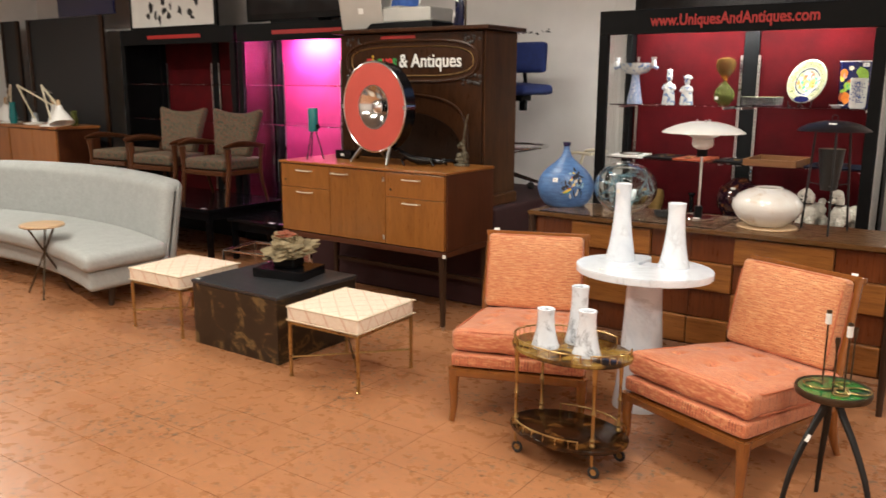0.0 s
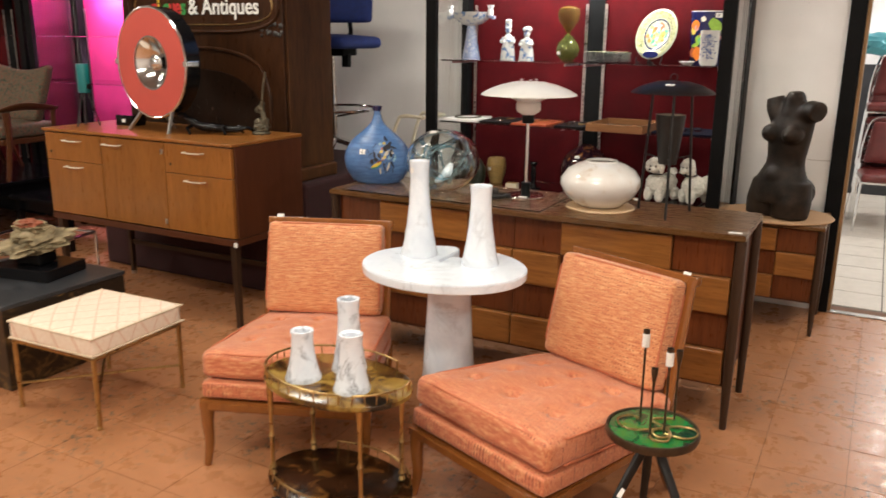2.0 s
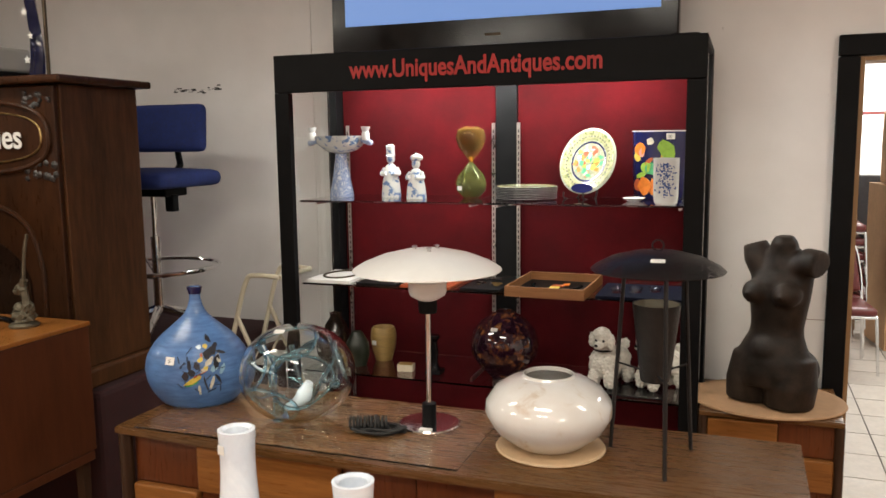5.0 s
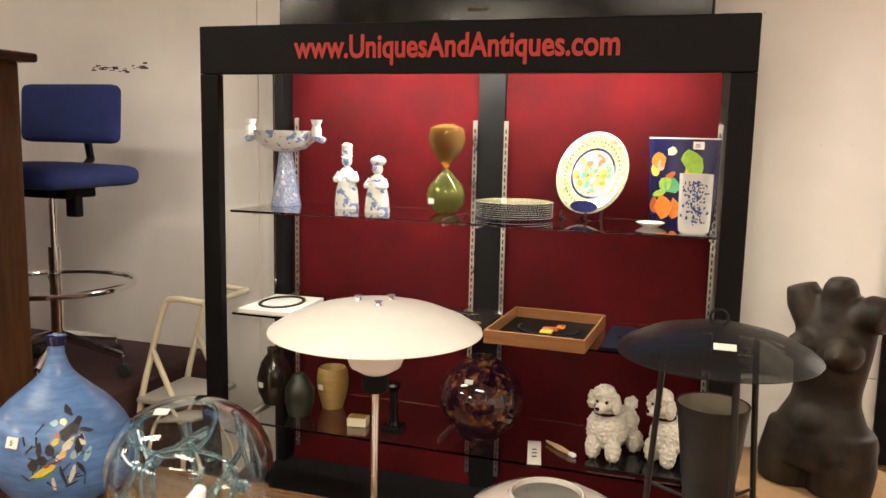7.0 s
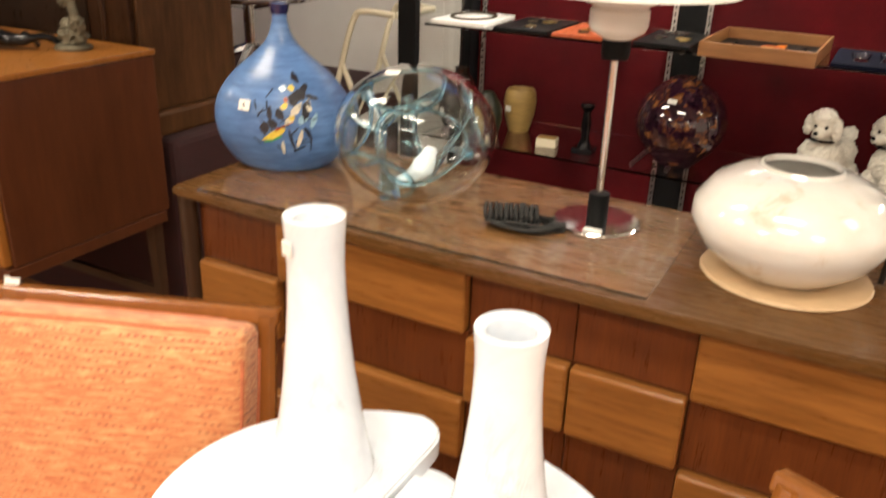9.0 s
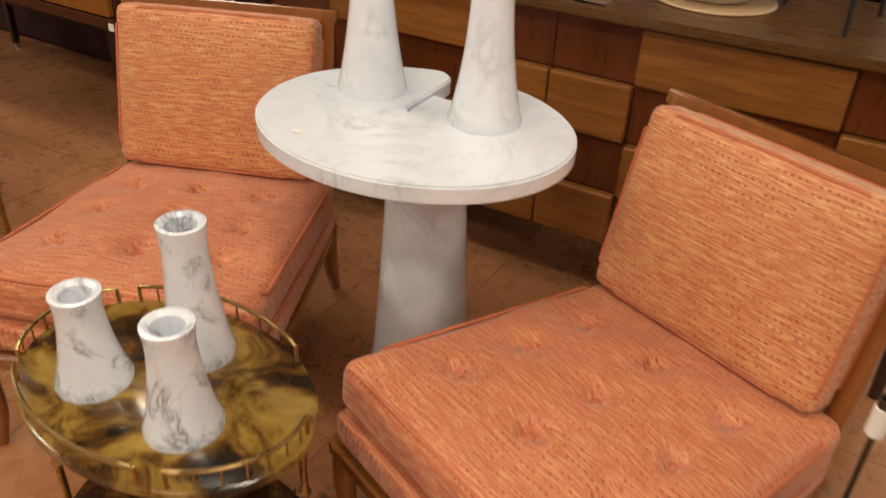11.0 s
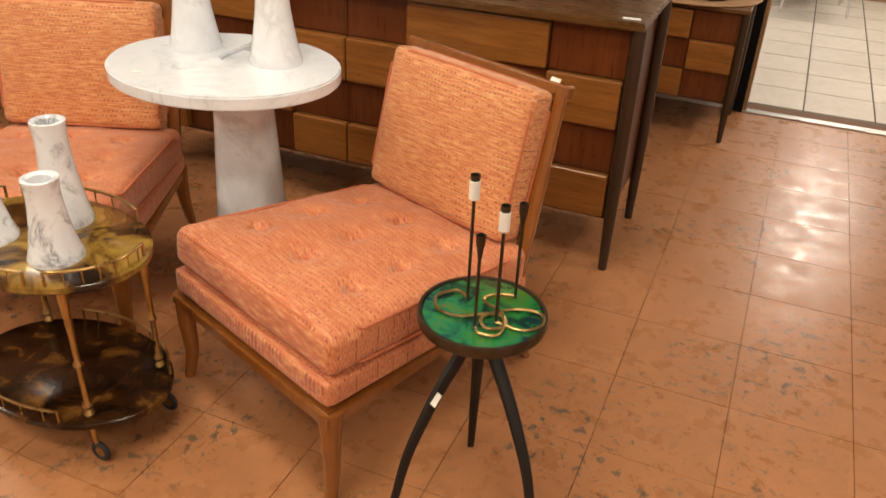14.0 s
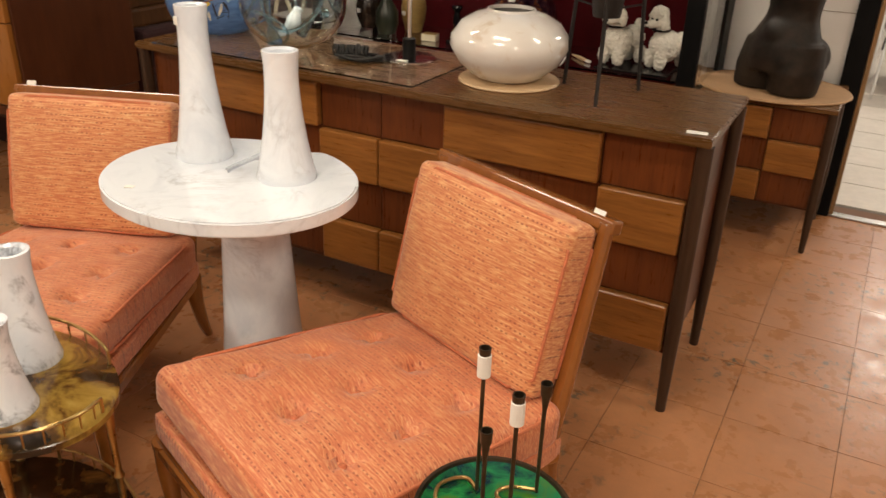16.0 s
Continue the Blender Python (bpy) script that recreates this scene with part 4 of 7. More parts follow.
M["delft"] = blotched("blue_white_glaze", [(0.54, (0.66, 0.68, 0.66)), (0.57, (0.46, 0.54, 0.62)), (0.60, (0.13, 0.21, 0.42)), (0.68, (0.17, 0.26, 0.45))], 0.12, 30, 0.4, 0.6)
M["delft_dense"] = blotched("dense_blue_white_glaze", [(0.40, (0.60, 0.64, 0.70)), (0.47, (0.10, 0.19, 0.45)), (0.52, (0.55, 0.60, 0.70)), (0.57, (0.08, 0.16, 0.42)), (0.64, (0.5, 0.55, 0.65))], 0.15, 55, 0.5, 0.6)
M["plate_glaze"] = blotched("plate_glaze", [(0.40, (0.36, 0.36, 0.27)), (0.52, (0.26, 0.28, 0.18)), (0.60, (0.42, 0.41, 0.33))], 0.2, 40, 0.4, 0.4)
M["plate_border"] = blotched("plate_border_pattern", [(0.36, (0.13, 0.17, 0.06)), (0.46, (0.32, 0.32, 0.16)), (0.58, (0.38, 0.36, 0.21)), (0.68, (0.17, 0.24, 0.08))], 0.2, 60, 0.4, 0.5)
M["white_glaze"] = surface("white_glaze", (0.72, 0.72, 0.71), 0.14, var=0.05, bump=0, coat=0.5)
M["navy"] = surface("navy_glaze", (0.012, 0.014, 0.07), 0.15, var=0.2, bump=0, coat=0.5)
M["cobalt_print"] = surface("cobalt_painting", (0.05, 0.11, 0.36), 0.2, var=0.3, scale=60, bump=0)
for cname, cc in (("orange", (0.72, 0.20, 0.02)), ("lime", (0.30, 0.50, 0.06)), ("yellow", (0.72, 0.55, 0.08)), ("pink", (0.60, 0.30, 0.32)), ("jade", (0.08, 0.40, 0.18)), ("rust", (0.42, 0.09, 0.03)), ("sky", (0.30, 0.48, 0.60)), ("bone", (0.65, 0.60, 0.48)), ("soot", (0.02, 0.02, 0.03)), ("plum", (0.12, 0.02, 0.06))):
    M["paint_" + cname] = surface("painted_" + cname, cc, 0.3, var=0.15, scale=50, bump=0.0, coat=0.3)
M["amber_glass"] = clear("amber_glass", (0.40, 0.22, 0.06), weight=0.75)
M["olive_glass"] = clear("olive_glass", (0.28, 0.30, 0.08), weight=0.75)
M["blue_clear"] = clear("pale_blue_glass", (0.55, 0.82, 0.94), 0.0, 1.30, weight=0.97)
M["blue_glass"] = surface("blue_cased_glass", (0.05, 0.19, 0.28), 0.06, var=0.3, scale=25, bump=0, coat=0.8, c2=(0.22, 0.42, 0.52))
M["white_cased"] = surface("white_cased_glass", (0.62, 0.70, 0.76), 0.06, var=0.15, scale=12, bump=0, coat=0.8)
M["purple_lustre"] = blotched("purple_lustre_glass", [(0.36, (0.006, 0.002, 0.006)), (0.50, (0.030, 0.008, 0.020)), (0.60, (0.09, 0.032, 0.012)), (0.70, (0.26, 0.12, 0.045)), (0.8, (0.07, 0.03, 0.08))], 0.05, 34, 0.3, 1.0)
M["poodle"] = surface("curly_white_bisque", (0.70, 0.67, 0.60), 0.6, var=0.15, scale=70, bump=0.4, bscale=200)
M["mesh_metal"] = perforated("black_perforated_metal")
M["red_lamp"] = surface("coral_red_enamel", (0.52, 0.085, 0.065), 0.4, var=0.08, scale=5, bump=0.1, bscale=200)
M["royal"] = surface("royal_blue_upholstery", (0.008, 0.022, 0.13), 0.85, var=0.2, scale=80, bump=0.4, bscale=250)
M["teal"] = surface("teal_enamel", (0.012, 0.16, 0.17), 0.3, var=0.1, bump=0.03)
M["rock"] = blotched("barnacled_rock", [(0.3, (0.07, 0.055, 0.03)), (0.5, (0.22, 0.17, 0.09)), (0.7, (0.34, 0.27, 0.16))], 0.85, 16, 0.6, 0.0, 7, 1.0)
M["rust_rock"] = surface("rusty_coral_crust", (0.30, 0.085, 0.04), 0.8, var=0.4, scale=40, bump=0.8)
M["floral"] = blotched("floral_upholstery", [(0.32, (0.02, 0.025, 0.02)), (0.42, (0.065, 0.065, 0.04)), (0.50, (0.14, 0.11, 0.07)), (0.56, (0.17, 0.04, 0.025)), (0.61, (0.05, 0.07, 0.035)), (0.72, (0.17, 0.15, 0.10))], 0.85, 42, 0.5, 0.0, 3, 0.6)
M["teak_arm"] = wood("dark_teak_frame", (0.06, 0.022, 0.009), (0.13, 0.046, 0.017), 0.3)
M["orange_wood"] = wood("orange_veneer", (0.28, 0.10, 0.025), (0.42, 0.17, 0.05), 0.4, (16, 16, 2))
M["blackboard"] = surface("black_board_panel", (0.016, 0.017, 0.02), 0.5, var=0.3, scale=3, bump=0.1)
M["screen_blue"] = glowing("lit_screen", (0.27, 0.44, 0.85), 1.0)
M["dark_screen"] = surface("dark_glass_screen", (0.006, 0.006, 0.008), 0.08, var=0.2, bump=0)
M["silver"] = surface("silver_plastic", (0.45, 0.44, 0.41), 0.35, 0.3, var=0.05, bump=0.02)
M["vinyl"] = surface("burgundy_vinyl", (0.115, 0.016, 0.014), 0.35, var=0.2, scale=15, bump=0.15)
M["bag"] = surface("turquoise_bag", (0.10, 0.36, 0.42), 0.5, var=0.2)
M["paper"] = surface("white_paper", (0.78, 0.77, 0.74), 0.7, var=0.04, bump=0)
M["straw"] = surface("pale_wood_disc", (0.55, 0.38, 0.22), 0.5, var=0.12, scale=20)


def blob(bm, x, y, z, rx, ry, rz, rough=0.0, scale=6, sub=3, m=None):
    made = bmesh.ops.create_icosphere(bm, subdivisions=sub, radius=1)
    for v in made["verts"]:
        k = 1 + rough * noise.noise(v.co * scale + Vector((x * 31, y * 17, z * 23)))
        v.co = Vector((v.co.x * rx * k, v.co.y * ry * k, v.co.z * rz * k))
        if m is not None:
            v.co = m @ v.co
        v.co += Vector((x, y, z))
    return bm


# ---- brass bar cart and its vases ----
cart = thing("bar_cart", -1.377, 2.851, 0, -3, "oval two-tier bar cart in tortoise lacquer and brass", "bar cart")
RX, RY = 0.257, 0.180
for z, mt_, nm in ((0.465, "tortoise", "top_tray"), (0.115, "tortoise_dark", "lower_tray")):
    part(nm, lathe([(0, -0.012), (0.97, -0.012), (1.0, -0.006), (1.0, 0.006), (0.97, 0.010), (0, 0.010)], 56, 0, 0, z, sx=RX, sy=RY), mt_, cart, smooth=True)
for z, spans in ((0.465, ((60, 140), (150, 215), (225, 300), (310, 375))), (0.115, ((215, 300), (30, 120)))):
    for a0, a1 in spans:
        arc = [(RX * 0.97 * math.cos(radians(a0 + (a1 - a0) * i / 20)), RY * 0.97 * math.sin(radians(a0 + (a1 - a0) * i / 20)), z + 0.040) for i in range(21)]
        rail = part("gallery_rail", tube([(arc[0][0], arc[0][1], z + 0.01)] + arc + [(arc[-1][0], arc[-1][1], z + 0.01)], 0.0035, 8), "brass", cart, "thin brass gallery rail", smooth=True)
        for i in range(3, 20, 3):
            part("spindle", tube([(arc[i][0], arc[i][1], z + 0.008), arc[i]], 0.0018, 6), "brass", rail)
for px, py in ((0.178, 0.095), (-0.19, 0.10), (-0.195, -0.095), (0.165, -0.105)):
    prof = [(0, 0.0), (0.008, 0.0), (0.012, 0.008), (0.007, 0.02), (0.012, 0.03), (0.0065, 0.045), (0.0065, 0.13), (0.011, 0.14), (0.0065, 0.15), (0.0062, 0.20), (0.009, 0.27), (0.012, 0.328), (0, 0.328)]
    part("post", lathe(prof, 14, px, py, 0.126), "brass", cart, "turned brass post", smooth=True)
    st = part("caster", tube([(px, py, 0.104), (px, py, 0.06), (px + 0.008, py, 0.035)], [0.007, 0.006, 0.005], 8), "brass", cart, smooth=True)
    wheel = bmesh.new()
    tube([(px + 0.010 + 0.019 * math.cos(t), py, 0.026 + 0.019 * math.sin(t)) for t in [2 * math.pi * i / 20 for i in range(20)]], 0.0065, 8, wheel, closed=True)
    part("wheel", wheel, "rubber", st, "black rubber wheel", smooth=True)
    part("hub", turned(lathe([(0, -0.004), (0.013, -0.004), (0.013, 0.004), (0, 0.004)], 12), pose(px + 0.010, py, 0.026, 90)), "brass", st)
for vx, vy, hh, lab in ((-1.468, 2.800, 0.158, "short flared white marble vase on the bar cart"), (-1.288, 2.803, 0.178, "flared white marble vase on the bar cart"), (-1.385, 2.931, 0.235, "taller flared white marble vase on the bar cart")):
    flared_vase("marble_vase", vx, vy, 0.475, hh, 0.056, 0.036, label=lab, stone="marble_dark")

# ---- green enamel tripod table and candleholder ----
gt = thing("tripod_table", -0.438, 3.035, 0, 0, "small tripod table with green enamel top and black legs", "side table")
part("tabletop", lathe([(0, 0.428), (0.110, 0.428), (0.126, 0.436), (0.130, 0.448), (0.127, 0.460), (0.121, 0.460), (0.119, 0.454), (0, 0.454)], 48), "bronze", gt, "round dark bronze tray rim", smooth=True)
part("enamel_inlay", lathe([(0, 0.4545), (0.1185, 0.4545), (0.117, 0.4565), (0, 0.4565)], 48), "enamel", gt, "mottled green enamel inlay")
for fx, fy in ((-0.113, -0.176), (0.180, -0.098), (-0.037, 0.102)):
    ln = math.hypot(fx, fy)
    ux, uy = fx / ln, fy / ln
    pts = spline([(ux * 0.020, uy * 0.020, 0.43), (ux * 0.042, uy * 0.042, 0.38), (ux * ln * 0.50, uy * ln * 0.50, 0.285), (ux * ln * 0.78, uy * ln * 0.78, 0.17), (ux * ln * 0.92, uy * ln * 0.92, 0.07), (fx, fy, 0.0)], 6)
    part("leg", tube(pts, [0.0175 - 0.009 * i / (len(pts) - 1) for i in range(len(pts))], 8, flat=0.7), "black_metal", gt, "curved black leg", smooth=True)
price_tag(gt, -0.052, -0.098, 0.290, 55, -30, 0.022, 0.028)
ch_ = thing("candleholder", -0.425, 3.03, 0.4566, 0, "looped brass wire candleholder with four stems", "candleholder")
stems = [(-0.055, 0.030, 0.275), (0.025, -0.025, 0.255), (-0.005, -0.060, 0.205), (0.030, 0.075, 0.215)]
wire = spline([(-0.055, 0.030, 0.006), (-0.085, 0.045, 0.005), (-0.112, 0.010, 0.005), (-0.095, -0.030, 0.005), (-0.05, -0.038, 0.005), (0.0, -0.005, 0.005), (0.03, 0.0, 0.005), (0.045, -0.03, 0.005), (0.018, -0.052, 0.005), (-0.005, -0.030, 0.006),
               (0.008, 0.0, 0.006), (0.05, 0.035, 0.006), (0.095, 0.040, 0.005), (0.108, 0.005, 0.005), (0.08, -0.028, 0.005), (0.025, -0.025, 0.006)], 8)
part("wire_loop", tube(wire, 0.0032, 8), "brass", ch_, "flat looping brass wire", smooth=True)
part("wire_loop", tube(spline([(-0.005, -0.060, 0.008), (0.01, -0.075, 0.006), (0.045, -0.06, 0.006), (0.03, 0.0, 0.009), (-0.02, 0.03, 0.009), (-0.01, 0.06, 0.007), (0.030, 0.075, 0.008)], 8), 0.0032, 8), "brass", ch_, smooth=True)
for sx_, sy_, hh in stems:
    s = part("stem", tube([(sx_, sy_, 0.004), (sx_, sy_, hh - 0.05), (sx_, sy_, hh - 0.02)], [0.0032, 0.0035, 0.0075], 10), "bronze", ch_, smooth=True)
    part("candle_cup", lathe([(0, hh - 0.021), (0.0085, hh - 0.021), (0.0095, hh), (0.0075, hh), (0.007, hh - 0.014), (0, hh - 0.014)], 14, sx_, sy_), "bronze", s, smooth=True)
    if hh > 0.25:
        part("paper_label", lathe([(0.0092, hh - 0.05), (0.0105, hh - 0.049), (0.0105, hh - 0.012), (0.0092, hh - 0.011)], 14, sx_, sy_), "tag", s, "white paper label wrapped round the stem")

# ---- things on the dresser ----
bv = thing("blue_vase", -2.165, 4.325, 0.80, 12, "round blue ceramic bottle vase with painted horsemen", "vase")
pear = [(max(q.x, 0.0), q.y) for q in spline([(0.085, 0.0, 0), (0.115, 0.012, 0), (0.148, 0.06, 0), (0.160, 0.115, 0), (0.150, 0.165, 0), (0.115, 0.215, 0), (0.07, 0.255, 0), (0.035, 0.29, 0), (0.020, 0.325, 0), (0.017, 0.355, 0), (0.022, 0.372, 0)], 4)]
part("body", lathe([(0, 0)] + pear + [(0.018, 0.374), (0.012, 0.36), (0, 0.35)], 72, sx=1.04, sy=0.88), "blue_glaze", bv, smooth=True)


def on_vase(ang, z, spread=0.002):
    """A pose on the blue vase's belly, facing outwards."""
    hs, rs = (0.02, 0.06, 0.115, 0.165, 0.215, 0.255), (0.120, 0.148, 0.160, 0.150, 0.115, 0.07)
    k = max(i for i in range(5) if hs[i] <= z)
    r = rs[k] + (rs[k + 1] - rs[k]) * (z - hs[k]) / (hs[k + 1] - hs[k]) + spread
    return pose(1.04 * r * math.sin(radians(ang)), -0.88 * r * math.cos(radians(ang)), z, 90 - (z - 0.11) * 330, 0, ang)


rng = random.Random(11)


def shard(rng, w, h, n=6):
    return [(w * 0.5 * math.cos(2 * math.pi * i / n) * rng.uniform(0.6, 1.2), h * 0.5 * math.sin(2 * math.pi * i / n) * rng.uniform(0.6, 1.2)) for i in range(n)]


patches = [("soot", 24, 0.165, 0.052, 0.034, 35), ("soot", 34, 0.185, 0.030, 0.018, 60), ("soot", 40, 0.165, 0.040, 0.010, -25), ("soot", 30, 0.140, 0.040, 0.020, 70), ("bone", 22, 0.145, 0.030, 0.018, 50), ("bone", 33, 0.150, 0.016, 0.030, 10),
           ("sky", 27, 0.125, 0.034, 0.016, 30), ("bone", 16, 0.120, 0.030, 0.014, 25), ("yellow", 6, 0.095, 0.058, 0.016, 25), ("rust", 10, 0.108, 0.046, 0.006, 25), ("jade", 4, 0.082, 0.050, 0.008, 20), ("yellow", 12, 0.150, 0.022, 0.016, 40), ("yellow", 20, 0.185, 0.014, 0.014, 0),
           ("soot", 2, 0.115, 0.024, 0.020, 0), ("soot", 0, 0.135, 0.010, 0.030, 5), ("soot", -4, 0.105, 0.018, 0.026, 0), ("soot", 8, 0.135, 0.020, 0.024, 20), ("sky", 12, 0.185, 0.016, 0.014, 0), ("soot", 17, 0.080, 0.007, 0.046, 15), ("bone", 24, 0.085, 0.010, 0.046, -18),
           ("soot", 30, 0.095, 0.008, 0.044, 30), ("bone", 10, 0.065, 0.008, 0.034, 5), ("sky", 36, 0.120, 0.012, 0.040, -30), ("soot", 26, 0.205, 0.012, 0.030, 20), ("yellow", 18, 0.128, 0.014, 0.012, 10), ("rust", 14, 0.162, 0.010, 0.012, 20)]
for k, (cname, ang, z, pw, ph, rot) in enumerate(patches):
    part("painted_patch", turned(sheet(shard(rng, pw * 1.15, ph * 1.15), -0.006, 0.0012 + 0.00004 * k), pose(0, 0, 0, 0, 0, rot)), "paint_" + cname, bv, m=on_vase(ang + 12, min(z * 1.04 + 0.012, 0.245)))
for k in range(26):
    part("brush_line", turned(box(-rng.uniform(0.006, 0.016), 0.012, -0.0007, 0.0007, -0.004, 0.0026), pose(0, 0, 0, 0, 0, rng.uniform(0, 180))), "ink", bv, m=on_vase(rng.uniform(-6, 48), rng.uniform(0.07, 0.205)))
part("dark_mouth", lathe([(0.0185, 0.352), (0.0225, 0.368), (0.0235, 0.374), (0.019, 0.3755), (0.012, 0.362)], 32, sx=1.04, sy=0.9), "navy", bv, "dark glazed mouth", smooth=True)
vt = part("price_tag", box(-0.015, 0.015, -0.012, 0.012, 0, 0.002), "tag", bv, "small white paper price tag", on_vase(-10, 0.166, 0.003))
letters("tag_number", "5", 0.016, "ink", vt, pose(-0.005, -0.006, 0.0022), "printed number 5")

gl = thing("glass_globe", -1.765, 4.265, 0.80, 0, "clear blown glass globe with blue branching tubes inside", "glass sculpture")
shell = bmesh.new()
for k, flip in ((1.0, False), (0.94, True)):
    made = bmesh.ops.create_uvsphere(shell, u_segments=48, v_segments=28, radius=1)
    for v in made["verts"]:
        v.co = Vector((v.co.x * 0.172 * k, v.co.y * 0.172 * k, 0.146 + v.co.z * 0.1455 * k))
    if flip:
        bmesh.ops.reverse_faces(shell, faces=list({f for v in made["verts"] for f in v.link_faces}))
g = part("shell", shell, "pane", gl, "clear glass shell", smooth=True)
g.visible_shadow = False
branches = (([(-0.010, -0.095, 0.020), (-0.018, -0.105, 0.075), (-0.020, -0.108, 0.130), (-0.015, -0.112, 0.185)], [0.050, 0.020, 0.013, 0.016], "blue_clear"),
            ([(-0.015, -0.112, 0.185), (-0.040, -0.100, 0.215), (-0.075, -0.075, 0.245), (-0.095, -0.055, 0.258)], [0.016, 0.010, 0.014, 0.030], "blue_clear"),
            ([(-0.015, -0.112, 0.185), (0.020, -0.105, 0.220), (0.060, -0.075, 0.248), (0.090, -0.050, 0.258)], [0.016, 0.009, 0.012, 0.034], "blue_clear"),
            ([(-0.018, -0.110, 0.170), (-0.065, -0.110, 0.178), (-0.115, -0.085, 0.186), (-0.148, -0.050, 0.190)], [0.012, 0.010, 0.016, 0.038], "blue_clear"),
            ([(-0.020, -0.108, 0.110), (-0.075, -0.105, 0.085), (-0.115, -0.088, 0.075), (-0.142, -0.060, 0.072)], [0.011, 0.009, 0.014, 0.034], "blue_clear"),
            ([(0.000, -0.070, 0.050), (0.045, -0.085, 0.075), (0.080, -0.098, 0.110), (0.098, -0.098, 0.150)], [0.022, 0.036, 0.050, 0.030], "white_cased"),
            ([(0.010, 0.020, 0.030), (0.060, 0.050, 0.110), (0.100, 0.070, 0.190), (0.090, 0.080, 0.240)], [0.040, 0.014, 0.014, 0.036], "blue_clear"),
            ([(0.060, 0.050, 0.110), (0.100, 0.010, 0.120), (0.145, -0.010, 0.125)], [0.013, 0.012, 0.040], "blue_clear"),
            ([(0.010, 0.020, 0.060), (-0.050, 0.080, 0.130), (-0.080, 0.090, 0.210)], [0.020, 0.012, 0.036], "blue_clear"),
            ([(-0.020, -0.118, 0.176), (-0.068, -0.117, 0.184), (-0.112, -0.092, 0.192)], [0.005, 0.004, 0.007], "white_cased"),
            ([(-0.015, -0.118, 0.190), (-0.042, -0.106, 0.220), (-0.076, -0.080, 0.248)], [0.005, 0.004, 0.006], "white_cased"))
for pts, radii, mm in branches:
    fine = [Vector((0, 0, 0.146)) + 0.90 * (Vector(q) - Vector((0, 0, 0.146))) for q in spline(pts, 6)]
    n_ = len(fine)
    rr = [radii[min(int(i / (n_ - 1) * (len(radii) - 1)), len(radii) - 2)] for i in range(n_)]
    for i in range(n_):
        q = i / (n_ - 1) * (len(radii) - 1)
        j = min(int(q), len(radii) - 2)
        rr[i] = radii[j] + (radii[j + 1] - radii[j]) * (q - j)
    part("glass_branch", tube(fine, [q * (0.50 - 0.12 * (i / (n_ - 1)) ** 3) for i, q in enumerate(rr)], 14), mm, gl, "blue and white glass branch", smooth=True)
for cx, cy, cz, spread, mm in ((-0.60, -0.72, 0.28, 30, "blue_clear"), (0.52, -0.80, 0.12, 34, "blue_clear"), (0.05, -0.40, 0.92, 32, "blue_clear"), (-0.10, -0.82, -0.55, 30, "blue_clear"), (0.80, 0.45, 0.30, 34, "blue_clear")):
    axis = Vector((cx, cy, cz)).normalized()
    side = axis.orthogonal().normalized()
    other = axis.cross(side)
    loop = []
    for i in range(36):
        a = 2 * math.pi * i / 36
        q = axis * math.cos(radians(spread)) + (side * math.cos(a) + other * math.sin(a)) * math.sin(radians(spread + 3 * math.sin(3 * a)))
        loop.append((q.x * 0.154, q.y * 0.154, 0.146 + q.z * 0.130))
    part("glass_ring", tube(loop, 0.0048, 10, closed=True), mm, gl, "looping ridge of blue glass", smooth=True)
price_tag(gl, -0.02, -0.06, 0.281, 24, 12, 0.03, 0.018)

pl = thing("table_lamp", -1.378, 4.345, 0.80, 0, "white layered metal table lamp on a chrome stem", "lamp")
part("base", lathe([(0, 0), (0.088, 0), (0.09, 0.004), (0.086, 0.009), (0.02, 0.012), (0, 0.012)], 48), "chrome", pl, "round chrome base", smooth=True)
part("socket", lathe([(0, 0.012), (0.021, 0.012), (0.021, 0.066), (0.017, 0.068), (0, 0.068)], 24), "black", pl, "black stem socket", smooth=True)
part("stem", tube([(0, 0, 0.066), (0, 0, 0.345)], 0.0075, 16), "chrome", pl, smooth=True)
part("collar", lathe([(0, 0.335), (0.025, 0.335), (0.027, 0.345), (0.027, 0.372), (0, 0.372)], 24), "black", pl, smooth=True)
part("lower_shade", lathe([(0.026, 0.372), (0.050, 0.386), (0.055, 0.398), (0.055, 0.425), (0.048, 0.432), (0.052, 0.425), (0.052, 0.400), (0.046, 0.390), (0.026, 0.376)], 40), "white_plastic", pl, smooth=True)
part("inner_shade", lathe([(0.048, 0.430), (0.085, 0.447), (0.094, 0.458), (0.085, 0.455), (0.048, 0.440)], 40), "white_plastic", pl, smooth=True)
part("shade", lathe([(0.0, 0.520), (0.07, 0.516), (0.13, 0.502), (0.185, 0.480), (0.212, 0.463), (0.213, 0.459), (0.208, 0.460), (0.18, 0.474), (0.13, 0.496), (0.07, 0.511), (0.0, 0.515)], 64), "white_plastic", pl, "broad white domed shade", smooth=True)
for a in (60, 180, 300):
    part("shade_screw", lathe([(0, 0), (0.008, 0), (0.004, 0.005), (0.009, 0.010), (0, 0.012)], 8, 0.038 * math.cos(radians(a)), 0.038 * math.sin(radians(a)), 0.517), "steel", pl)
part("price_tag", box(-0.018, 0.018, -0.010, 0.010, 0, 0.0015), "tag", pl, "small white paper price tag", pose(0.015, -0.07, 0.0115))
cord = thing("power_cord", -1.51, 4.235, 0.806, 20, "coiled black power cord lying on the glass", "power cord")
rng = random.Random(3)
